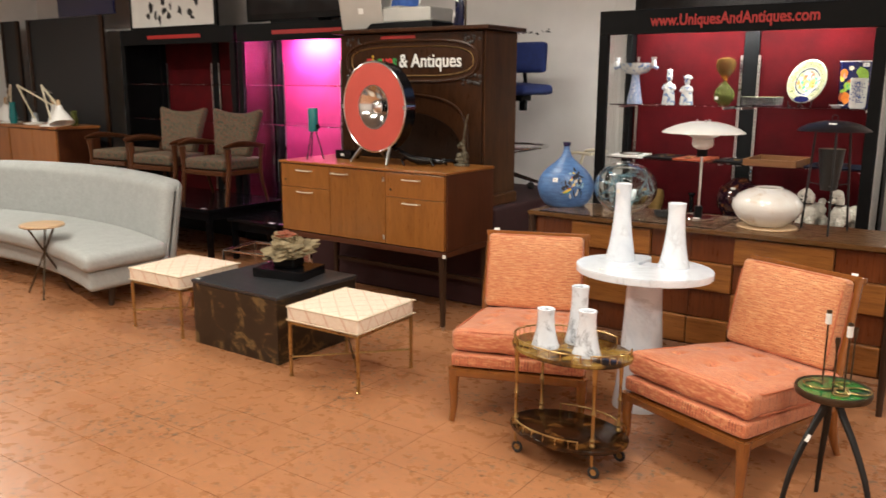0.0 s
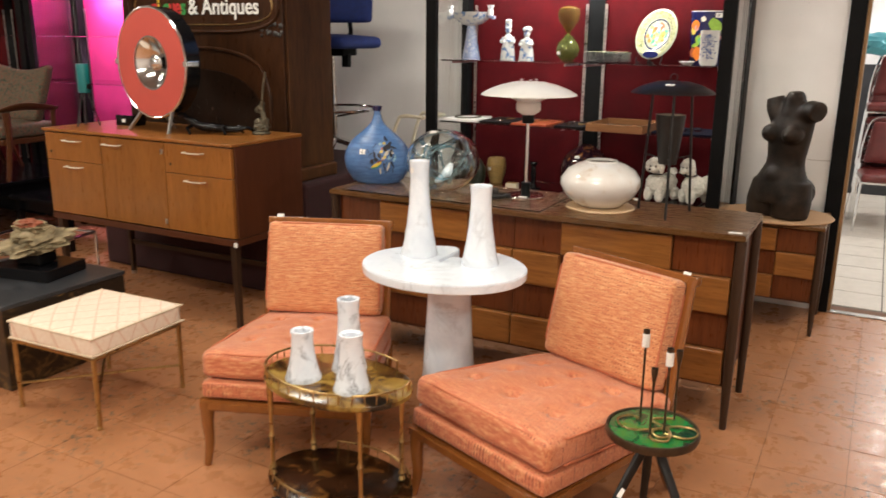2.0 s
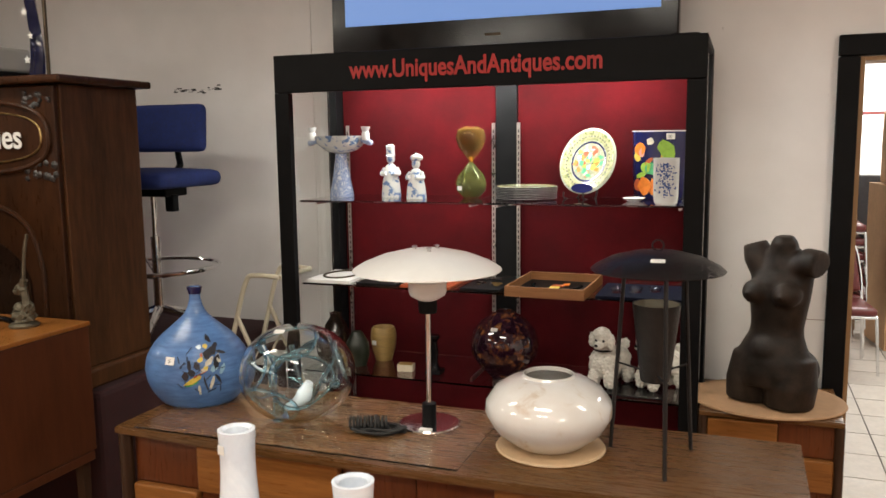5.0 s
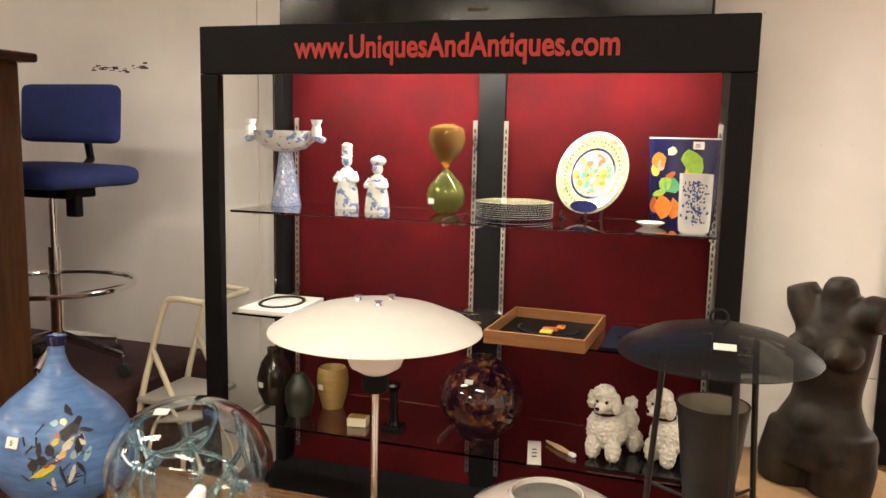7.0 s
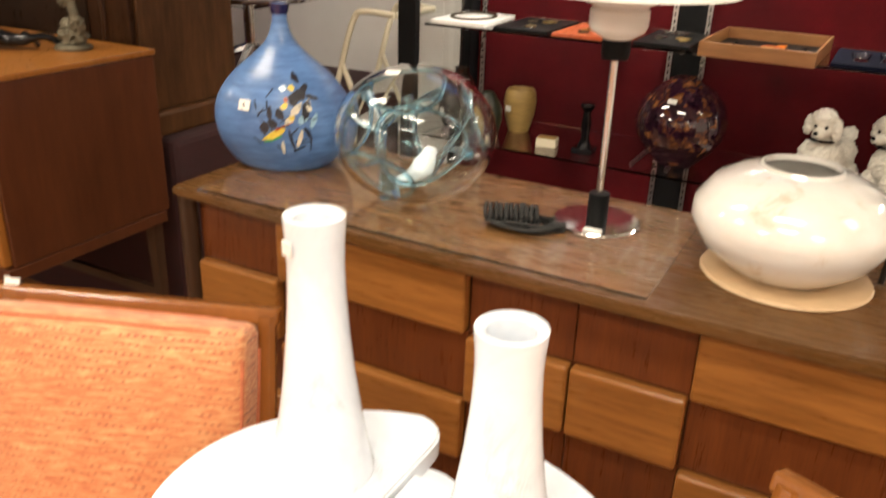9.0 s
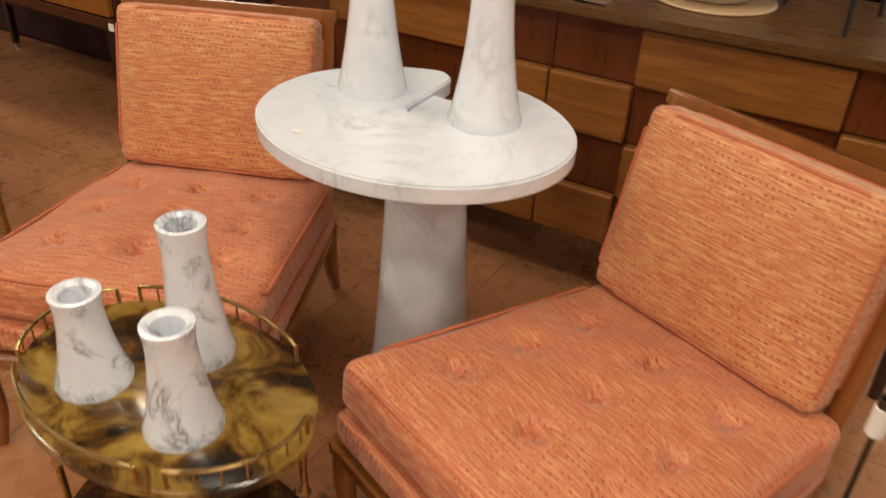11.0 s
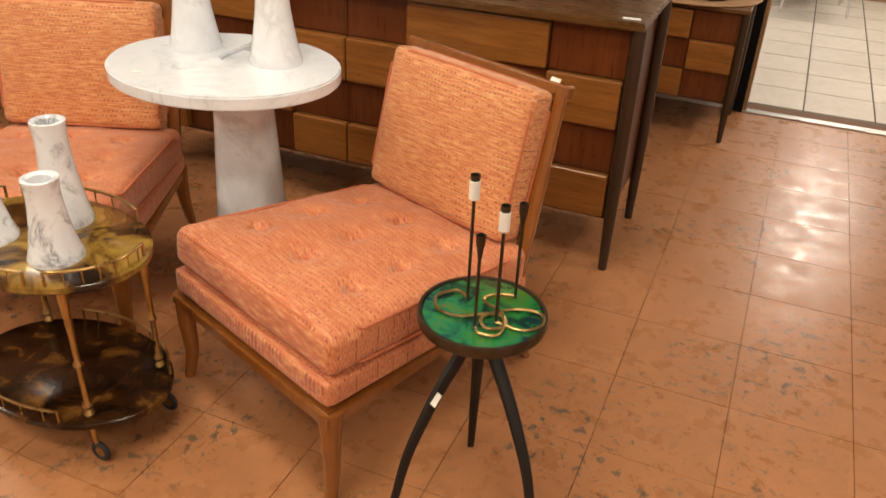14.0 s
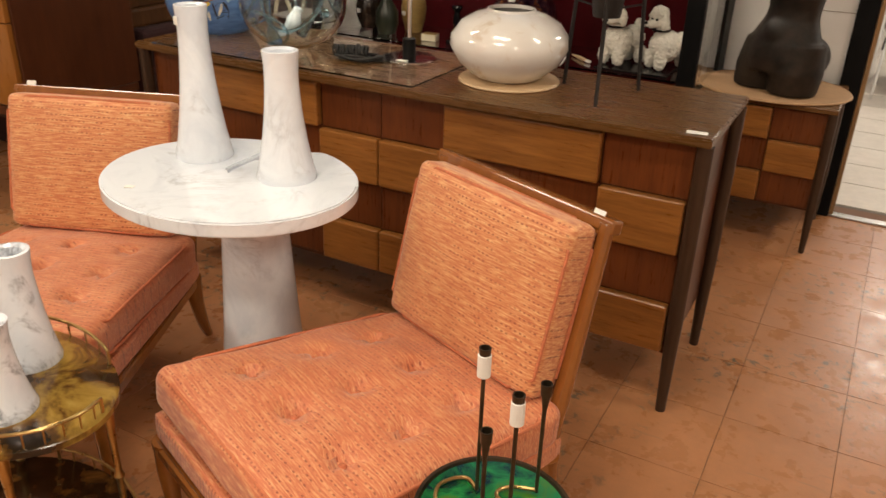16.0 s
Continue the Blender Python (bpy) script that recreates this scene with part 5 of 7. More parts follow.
coil = [(-0.065 + 0.11 * i / 130 + rng.uniform(-0.0015, 0.0015), 0.004 * math.sin(i * 0.31) + 0.024 * math.cos(2 * math.pi * i / 12), 0.0225 + 0.0165 * math.sin(2 * math.pi * i / 12)) for i in range(131)]
part("coil", tube(coil, 0.0042, 6), "rubber", cord, "ribbed bundle of black cord", smooth=True)
for k in range(4):
    part("cord_loop", tube([((0.050 + 0.008 * k) * math.cos(t) + 0.02, (0.026 + 0.004 * k) * math.sin(t) - 0.006 * k, 0.006 + 0.007 * (k % 2) + 0.003 * math.sin(3 * t + k)) for t in [2 * math.pi * i / 26 for i in range(26)]], 0.0042, 7, closed=True), "rubber", cord, smooth=True)
part("plug", box(0.07, 0.10, -0.03, -0.008, 0.0, 0.018, 0.004), "rubber", cord)
part("cord_tie", tube([(0.01, 0.03, 0.002), (0.012, 0.0, 0.042), (0.01, -0.032, 0.004)], 0.006, 8), "rubber", cord)

mat = thing("round_mat", -1.005, 4.285, 0.80, 0, "pale round wooden mat on the dresser", "mat")
part("disc", lathe([(0, 0), (0.144, 0), (0.147, 0.003), (0.144, 0.008), (0, 0.008)], 48), "straw", mat)
cv = thing("cream_vase", -1.012, 4.29, 0.808, 0, "squat round cream crackle-glazed vase on a mat", "vase")
part("body", lathe([(0, 0), (0.085, 0), (0.10, 0.008), (0.148, 0.048), (0.171, 0.092), (0.168, 0.122), (0.14, 0.160), (0.10, 0.182), (0.072, 0.190), (0.068, 0.196), (0.064, 0.196), (0.064, 0.186), (0.09, 0.176), (0.13, 0.15), (0.155, 0.11), (0.15, 0.07), (0.09, 0.02), (0, 0.015)], 56), "cream_glaze", cv, smooth=True)

M["cone_metal"] = surface("fine_black_mesh", (0.020, 0.019, 0.018), 0.45, 0.4, var=0.3, scale=60, bump=0.6, bscale=420)
M["lining"] = surface("buff_lining", (0.30, 0.27, 0.20), 0.6, var=0.1)
bl = thing("black_lamp", -0.735, 4.285, 0.806, 0, "black mesh tripod lamp with saucer shade and cone", "lamp")
for a, fx, fy in ((-74, 0.041, -0.141), (160, -0.116, 0.042), (44, 0.088, 0.086)):
    d = math.hypot(fx, fy)
    part("leg", tube([(fx, fy, 0.0), (fx * 0.80, fy * 0.80, 0.36), (fx * 0.72, fy * 0.72, 0.505)], 0.0055, 8), "black_metal", bl, "thin black rod leg", smooth=True)
    part("strut", tube([(fx * 0.86, fy * 0.86, 0.235), (0, 0, 0.222)], 0.003, 6), "black_metal", bl)
part("cone", lathe([(0, 0.205), (0.036, 0.205), (0.038, 0.215), (0.060, 0.405), (0.058, 0.405), (0.036, 0.222), (0, 0.220)], 40), "cone_metal", bl, "fine black mesh cone", smooth=True)
part("cone_lining", lathe([(0.0572, 0.404), (0.0348, 0.224), (0, 0.224)], 40), "lining", bl, "dull buff inner lining", smooth=True)
part("shade", lathe([(0.0, 0.540), (0.06, 0.536), (0.115, 0.522), (0.152, 0.503), (0.165, 0.492), (0.163, 0.489), (0.150, 0.499), (0.113, 0.518), (0.06, 0.532), (0.0, 0.536)], 56), "mesh_metal", bl, "shallow black saucer shade", smooth=True)
part("ring", tube([(0.014 * math.cos(t), 0.0, 0.552 + 0.014 * math.sin(t)) for t in [2 * math.pi * i / 20 for i in range(20)]], 0.0022, 6, closed=True), "black_metal", bl, smooth=True)
price_tag(bl, 0.01, -0.10, 0.5265, 17, 0, 0.034, 0.018)

# ---- things in the display case ----
S1, S2, S3 = 1.375, 1.013, 0.622
fb = thing("footed_bowl", -2.265, 5.555, S1, 0, "blue and white footed bowl with candle cups", "bowl")
part("foot", lathe([(0, 0), (0.054, 0), (0.056, 0.006), (0.040, 0.09), (0.028, 0.17), (0.026, 0.20), (0, 0.20)], 32), "delft_dense", fb, "patterned blue conical foot", smooth=True)
part("basin", lathe([(0, 0.195), (0.03, 0.196), (0.075, 0.21), (0.108, 0.24), (0.118, 0.275), (0.114, 0.275), (0.10, 0.243), (0.07, 0.218), (0, 0.208)], 40), "delft", fb, "shallow white basin painted in blue", smooth=True)
for s in (-1, 1):
    part("candle_cup", lathe([(0, 0.255), (0.018, 0.255), (0.018, 0.285), (0.014, 0.292), (0.022, 0.315), (0.018, 0.315), (0.01, 0.295), (0, 0.29)], 18, s * 0.135, -0.02), "white_glaze", fb, smooth=True)
    part("hand_bracket", turned(box(-0.03, 0.03, -0.015, 0.015, -0.012, 0.012, 0.009, 3), pose(s * 0.135, -0.01, 0.25, 0, 20 * s)), "delft_dense", fb)


def figurine(x, y, h, hat, rz):
    bm = lathe([(0, 0), (0.044, 0), (0.045, 0.004), (0.040, h * 0.25), (0.031, h * 0.45), (0.030, h * 0.53), (0.021, h * 0.60), (0.010, h * 0.64), (0.010, h * 0.66), (0, h * 0.66)], 24)
    blob(bm, 0, 0, h * 0.73, 0.020, 0.019, 0.024, 0, sub=2)
    if hat:
        lathe([(0, h * 0.79), (0.024, h * 0.785), (0.020, h * 0.80), (0.019, h * 0.93), (0.021, h * 0.97), (0.01, h), (0, h * 0.96)], 16, bm=bm)
    else:
        blob(bm, 0, 0.004, h * 0.86, 0.029, 0.029, 0.020, 0.2, 6, 2)
    for s in (-1, 1):
        tube(spline([(s * 0.028, 0, h * 0.55), (s * 0.040, -0.012, h * 0.44), (s * 0.012, -0.034, h * 0.46)], 5), 0.010, 8, bm)
    ob = part("ceramic_figurine", bm, "delft", None, "blue and white ceramic figurine " + ("in a tall hat" if hat else "in a round cap"), pose(x, y, S1, 0, 0, rz), smooth=True)
    return tagged(ob, category="figurine", group="ceramic figurines")


figurine(-2.025, 5.57, 0.235, True, 5)
figurine(-1.875, 5.50, 0.205, False, -10)
hg = thing("glass_hourglass", -1.652, 5.585, S1, 0, "amber and olive glass hourglass shaped vase", "glass sculpture")
part("lower_bulb", lathe([(0, 0), (0.035, 0.002), (0.062, 0.03), (0.068, 0.062), (0.058, 0.098), (0.028, 0.132), (0.008, 0.156), (0.004, 0.156), (0.023, 0.130), (0.053, 0.096), (0.063, 0.062), (0.057, 0.033), (0.033, 0.008), (0, 0.006)], 36), "olive_glass", hg, "olive green glass bulb", smooth=True)
part("upper_bulb", lathe([(0.004, 0.1565), (0.008, 0.157), (0.026, 0.182), (0.056, 0.222), (0.066, 0.262), (0.056, 0.295), (0.03, 0.308), (0, 0.310), (0, 0.304), (0.028, 0.302), (0.051, 0.291), (0.061, 0.262), (0.051, 0.224), (0.021, 0.184), (0.004, 0.160)], 36), "amber_glass", hg, "amber glass bulb", smooth=True)
part("price_tag", box(-0.012, 0.012, -0.001, 0.001, -0.009, 0.009), "tag", hg, "", pose(-0.03, -0.067, 0.045, 0, 0, -24))
for k in range(8):
    d_ = thing("plate", -1.395, 5.545, S1 + k * 0.0068, 0, "stacked navy rimmed dinner plate", "plate", "stack of plates")
    part("body", lathe([(0, 0.0005), (0.075, 0.0005), (0.126, 0.0050), (0.130, 0.0068), (0.126, 0.0072), (0.076, 0.0040), (0, 0.0040)], 44), "navy", d_, smooth=True)
    part("rim_line", lathe([(0.1285, 0.0070), (0.1308, 0.0073), (0.1306, 0.0080), (0.1285, 0.0078)], 44), "white_glaze", d_, "thin white rim", smooth=True)
    if k == 7:
        part("painted_rim", lathe([(0.086, 0.0058), (0.126, 0.0086), (0.124, 0.0096), (0.086, 0.0066)], 44), "plate_border", d_, "green and gold patterned rim")
        part("painted_centre", lathe([(0, 0.0043), (0.082, 0.0047), (0.080, 0.0058), (0, 0.0054)], 44), "plate_glaze", d_, "pale painted centre")
plate = thing("display_plate", -1.185, 5.60, S1, -26, "large plate painted with figures, leaning on a stand", "plate")
tilt = pose(0, 0.035, 0.012, 74)
disc = lathe([(0, 0), (0.09, 0), (0.140, 0.012), (0.143, 0.016), (0.138, 0.018), (0.088, 0.007), (0, 0.006)], 56)
up = tilt @ pose(0, 0.145, 0)
part("body", disc, M["plate_glaze"], plate, "", up, True)
part("painted_rim", lathe([(0.094, 0.0095), (0.134, 0.0190), (0.132, 0.0200), (0.094, 0.0105)], 56), "plate_border", plate, "green and gold patterned rim", up)
part("painted_ring", lathe([(0.080, 0.0062), (0.088, 0.0075), (0.087, 0.0085), (0.080, 0.0072)], 56), "navy", plate, "dark ring", up)
rng = random.Random(21)
for k in range(44):
    cn = rng.choice(("orange", "lime", "yellow", "sky", "rust", "bone", "soot", "jade"))
    rr, aa = 0.066 * math.sqrt(rng.random()), rng.uniform(0, 6.28)
    n_ = 7
    out = [(rr * math.cos(aa) + rng.uniform(0.006, 0.016) * math.cos(2 * math.pi * i / n_), rr * math.sin(aa) + rng.uniform(0.006, 0.016) * math.sin(2 * math.pi * i / n_)) for i in range(n_)]
    part("painted_patch", sheet(out, 0.0055, 0.0072 + k * 0.00006), "paint_" + cn, plate, m=up)
marks = bmesh.new()
for k in range(44):
    a_ = 2 * math.pi * k / 44
    sheet([(0.1085 * math.cos(a_) + 0.005 * math.cos(a_ + q), 0.1085 * math.sin(a_) + 0.005 * math.sin(a_ + q)) for q in (0, 2.1, 4.2)], 0.0125, 0.0155, marks)
part("rim_pattern", marks, "paint_soot", plate, "ring of dark painted points", up)
part("caption_plaque", turned(sheet([(0.055 * math.cos(t), 0.020 * math.sin(t)) for t in [2 * math.pi * i / 20 for i in range(20)]], 0.019, 0.0215), pose(0, -0.118, 0)), "navy", plate, "", up)
for s in (-1, 1):
    part("stand_leg", tube(spline([(s * 0.05, -0.035, 0.03), (s * 0.05, -0.03, 0.004), (s * 0.045, 0.06, 0.004), (s * 0.035, 0.09, 0.16)], 5), 0.004, 8), "black_metal", plate, "black wire plate stand", smooth=True)
big = thing("painted_vase", -0.862, 5.66, S1, 0, "large navy oval vase painted with orange and green figures", "vase")
part("body", lathe([(0, 0), (0.095, 0), (0.104, 0.01), (0.110, 0.14), (0.113, 0.268), (0.113, 0.274), (0.108, 0.274), (0.104, 0.14), (0, 0.02)], 44, sy=0.55), "navy", big, smooth=True)
part("rim", lathe([(0.1085, 0.2745), (0.1135, 0.2745), (0.1135, 0.279), (0.1085, 0.279)], 44, sy=0.55), "white_glaze", big, "white rim")
for cn, px, pz, pw, ph, rot in (("orange", -0.075, 0.205, 0.05, 0.05, 20), ("yellow", -0.085, 0.175, 0.03, 0.05, 0), ("pink", -0.068, 0.19, 0.025, 0.035, 0), ("lime", 0.03, 0.20, 0.06, 0.09, 30), ("jade", -0.03, 0.125, 0.05, 0.05, 10), ("lime", -0.05, 0.13, 0.05, 0.04, 60), ("orange", -0.055, 0.055, 0.055, 0.075, 5), ("rust", -0.085, 0.06, 0.03, 0.05, 0), ("orange", -0.02, 0.05, 0.035, 0.07, 0), ("bone", -0.035, 0.235, 0.03, 0.03, 10), ("yellow", 0.01, 0.15, 0.015, 0.10, -12), ("pink", 0.05, 0.14, 0.04, 0.03, 0), ("rust", -0.04, 0.155, 0.04, 0.02, 40), ("lime", -0.07, 0.10, 0.05, 0.02, 20)):
    n_ = 10
    out = [(pw * 0.5 * math.cos(2 * math.pi * i / n_) * rng.uniform(0.8, 1.15), ph * 0.5 * math.sin(2 * math.pi * i / n_) * rng.uniform(0.8, 1.15)) for i in range(n_)]
    yy = -0.55 * 0.111 * math.sqrt(max(0.05, 1 - (px / 0.111) ** 2))
    part("painted_patch", turned(sheet(out, -0.012, 0.0015), pose(0, 0, 0, 0, 0, rot)), "paint_" + cn, big, m=pose(px, yy, pz, 90, 0, math.degrees(math.atan2(px, 0.16))))
vt = price_tag(big, 0.045, -0.062, 0.255, 90, 12, 0.034, 0.024)
letters("tag_number", "20", 0.016, "ink", vt, pose(-0.011, -0.006, 0.0018), "printed number 20")
sm = thing("small_vase", -0.812, 5.375, S1, 0, "small white porcelain vase with blue painted scene", "vase")
part("body", lathe([(0, 0), (0.036, 0), (0.043, 0.006), (0.046, 0.03), (0.048, 0.17), (0.048, 0.175), (0.044, 0.175), (0.042, 0.05), (0, 0.03)], 36, sy=0.7), "white_glaze", sm, smooth=True)
for k in range(130):
    px, pz = rng.gauss(0.0, 0.017), rng.choice((rng.gauss(0.125, 0.018), rng.gauss(0.06, 0.022)))
    if abs(px) < 0.038 and 0.02 < pz < 0.16:
        yy = -0.7 * 0.0475 * math.sqrt(max(0.05, 1 - (px / 0.0475) ** 2))
        w_ = rng.uniform(0.004, 0.013)
        out = [(w_ * 0.5 * math.cos(t) * rng.uniform(0.5, 1.2), 0.0032 * math.sin(t) * rng.uniform(0.4, 1.2)) for t in [2 * math.pi * i / 7 for i in range(7)]]
        part("painted_patch", turned(sheet(out, -0.004, 0.0012), pose(0, 0, 0, 0, 0, rng.uniform(0, 180))), "cobalt_print", sm, m=pose(px, yy, pz, 90, 0, math.degrees(math.atan2(px, 0.05))))
sd = thing("small_dish", -0.945, 5.50, S1, 0, "small white dish with painted centre", "dish")
part("body", lathe([(0, 0), (0.022, 0), (0.046, 0.014), (0.043, 0.015), (0.02, 0.005), (0, 0.004)], 28), "white_glaze", sd, smooth=True)
part("painted_centre", lathe([(0, 0.0045), (0.014, 0.0048), (0.012, 0.0062), (0, 0.0062)], 12), "paint_yellow", sd)

nb = thing("necklace_card", -2.23, 5.46, S2, 2, "white display card with a beaded necklace", "jewellery card")
part("card", box(-0.10, 0.10, -0.14, 0.14, 0.0, 0.014, 0.002), "paper", nb)
neck = bmesh.new()
for i in range(40):
    t = 2 * math.pi * i / 40
    blob(neck, 0.072 * math.cos(t), 0.100 * math.sin(t), 0.018, 0.0075, 0.0075, 0.005, sub=1)
part("necklace", neck, "bronze", nb, "dark beaded necklace")
for tx, w_, cl, nm, lab in ((-1.99, 0.19, "black", "jewellery_tray", "flat black velvet jewellery tray"), (-1.77, 0.22, "paint_rust", "jewellery_tray", "flat red jewellery tray with brass trinkets"), (-1.53, 0.17, "black", "jewellery_tray", "flat black velvet jewellery tray")):
    tr = thing(nm, tx, 5.46, S2, 0, lab, "tray", "jewellery trays")
    part("base", box(-w_ / 2, w_ / 2, -0.15, 0.15, 0.0, 0.012, 0.002), cl, tr)
    for k in range(7):
        part("trinket", tube(circle(rng.uniform(0.008, 0.02), 12, rng.uniform(-w_ * 0.32, w_ * 0.32), rng.uniform(-0.11, 0.11), 0.0155), 0.0025, 6, closed=True), rng.choice(("brass", "chrome", "bronze")), tr)
M["tray_wood"] = wood("tray_wood", (0.19, 0.08, 0.026), (0.33, 0.155, 0.06), 0.4)
M["ink_blue"] = surface("dark_blue_felt", (0.003, 0.004, 0.012), 0.9, var=0.2, scale=60, spec=0.1)
wt = thing("wooden_tray", -1.245, 5.435, S2, -1.5, "shallow wooden tray with a dark bead necklace", "tray")
part("bottom", box(-0.15, 0.15, -0.18, 0.18, 0.0, 0.008), "black", wt, "black felt bottom")
for x0, x1, y0, y1 in ((-0.158, 0.158, -0.19, -0.180), (-0.158, 0.158, 0.180, 0.19), (-0.158, -0.1505, -0.179, 0.179), (0.1505, 0.158, -0.179, 0.179)):
    part("side", box(x0, x1, y0, y1, 0.0, 0.042, 0.002), "tray_wood", wt, "thin wooden side")
for k in range(24):
    t = math.pi * (0.95 + 1.1 * k / 23)
    part("bead", blob(bmesh.new(), 0.10 * math.cos(t), 0.03 + 0.10 * math.sin(t), 0.014, 0.007, 0.005, 0.005, sub=1), "black_gloss", wt)
for cn, x, y, w_ in (("yellow", 0.0, -0.010, 0.020), ("orange", 0.030, 0.072, 0.013), ("rust", 0.004, 0.030, 0.026)):
    part("pendant", box(x - w_, x + w_, y - 0.018, y + 0.018, 0.0085, 0.016, 0.003), "paint_" + cn, wt, "bright enamel pendant")
gt2 = thing("jewellery_tray", -0.90, 5.45, S2, 0, "dark blue tray holding clear glass trinkets", "tray", "jewellery trays")
part("base", box(-0.16, 0.16, -0.15, 0.15, 0.0, 0.012, 0.002), "ink_blue", gt2)
for k in range(3):
    part("glass_trinket", lathe([(0, 0.0125), (0.02, 0.0125), (0.026, 0.03), (0.024, 0.03), (0.018, 0.016), (0, 0.016)], 16, -0.09 + 0.07 * k, -0.06 + 0.03 * k), "pane", gt2, smooth=True)


def jar(name, x, y, prof, material, label, tag=None, group="pottery jars"):
    j = thing(name, x, y, S3, 0, label, "jar", group)
    part("body", lathe(prof, 32), material, j, smooth=True)
    if tag:
        part("price_tag", box(-0.012, 0.012, -0.001, 0.001, -0.010, 0.010), "tag", j, "", pose(tag[0], tag[1], tag[2], 0, 0, -20))
    return j


M["brown_pot"] = surface("dark_brown_glaze", (0.022, 0.014, 0.010), 0.2, var=0.3, bump=0.05, coat=0.4)
M["moss_pot"] = surface("dark_green_glaze", (0.018, 0.024, 0.014), 0.35, var=0.3, bump=0.2)
M["mustard_pot"] = surface("mustard_pottery", (0.30, 0.19, 0.055), 0.55, var=0.2, scale=25, bump=0.3, stretch=(1, 1, 6))
jar("pottery_jar", -2.30, 5.52, [(0, 0), (0.04, 0), (0.062, 0.05), (0.066, 0.10), (0.05, 0.16), (0.025, 0.195), (0.028, 0.215), (0.02, 0.215), (0, 0.19)], "brown_pot", "dark brown glazed pottery jar", (-0.02, -0.066, 0.085))
jar("pottery_jar", -2.15, 5.44, [(0, 0), (0.04, 0), (0.054, 0.05), (0.052, 0.10), (0.03, 0.14), (0.02, 0.155), (0, 0.15)], "moss_pot", "small dark green pottery jar")
jar("pottery_jar", -2.075, 5.56, [(0, 0), (0.038, 0), (0.055, 0.06), (0.060, 0.11), (0.055, 0.145), (0.048, 0.155), (0.044, 0.150), (0.03, 0.06), (0, 0.05)], "mustard_pot", "mustard yellow pottery jar with a dark rim", (-0.02, -0.06, 0.09))
lb = thing("small_box", -1.905, 5.42, S3, 8, "small cream open trinket box", "box")
part("body", box(-0.035, 0.035, -0.025, 0.025, 0, 0.03, 0.002), "sage", lb)
part("lid_edge", box(-0.03, 0.03, -0.02, 0.02, 0.0302, 0.032), "mustard_pot", lb)
bf = thing("black_candlestick", -1.77, 5.42, S3, 0, "dark square-based black candlestick", "candlestick")
part("base", box(-0.035, 0.035, -0.035, 0.035, 0, 0.02, 0.003), "black_gloss", bf)
part("stem", lathe([(0, 0.02), (0.025, 0.02), (0.014, 0.05), (0.018, 0.10), (0.012, 0.14), (0.026, 0.16), (0.022, 0.17), (0, 0.17)], 20), "black_gloss", bf, smooth=True)
pg = thing("purple_globe_vase", -1.47, 5.47, S3, 0, "round mottled purple lustre glass vase", "vase")
part("body", lathe([(0, 0), (0.055, 0), (0.06, 0.006), (0.10, 0.05), (0.130, 0.105), (0.134, 0.15), (0.120, 0.205), (0.085, 0.25), (0.05, 0.272), (0.042, 0.285), (0.036, 0.285), (0.04, 0.268), (0, 0.25)], 48, sx=1.1, sy=1.1), "purple_lustre", pg, smooth=True)
part("price_tag", box(-0.014, 0.014, -0.008, 0.008, 0, 0.002), "tag", pg, "", pose(-0.01, -0.118, 0.2265, 52))
tg = thing("paper_label", -1.265, 5.40, S3, 12, "long white printed paper label", "label")
part("sheet", box(-0.022, 0.022, -0.10, 0.10, 0, 0.0015), "paper", tg)
for k in range(3):
    part("print_line", box(-0.008, 0.008, -0.04 + 0.03 * k, -0.03 + 0.03 * k, 0.0016, 0.002), "ink", tg)
br = thing("brush", -1.19, 5.45, S3, -40, "small wooden-handled brush lying on the shelf", "brush")
part("handle", tube([(-0.07, 0, 0.008), (0.0, 0, 0.009), (0.05, 0, 0.008)], [0.004, 0.009, 0.006], 10), "straw", br, smooth=True)
part("bristles", box(0.05, 0.075, -0.008, 0.008, 0.003, 0.013, 0.002), "paper", br)


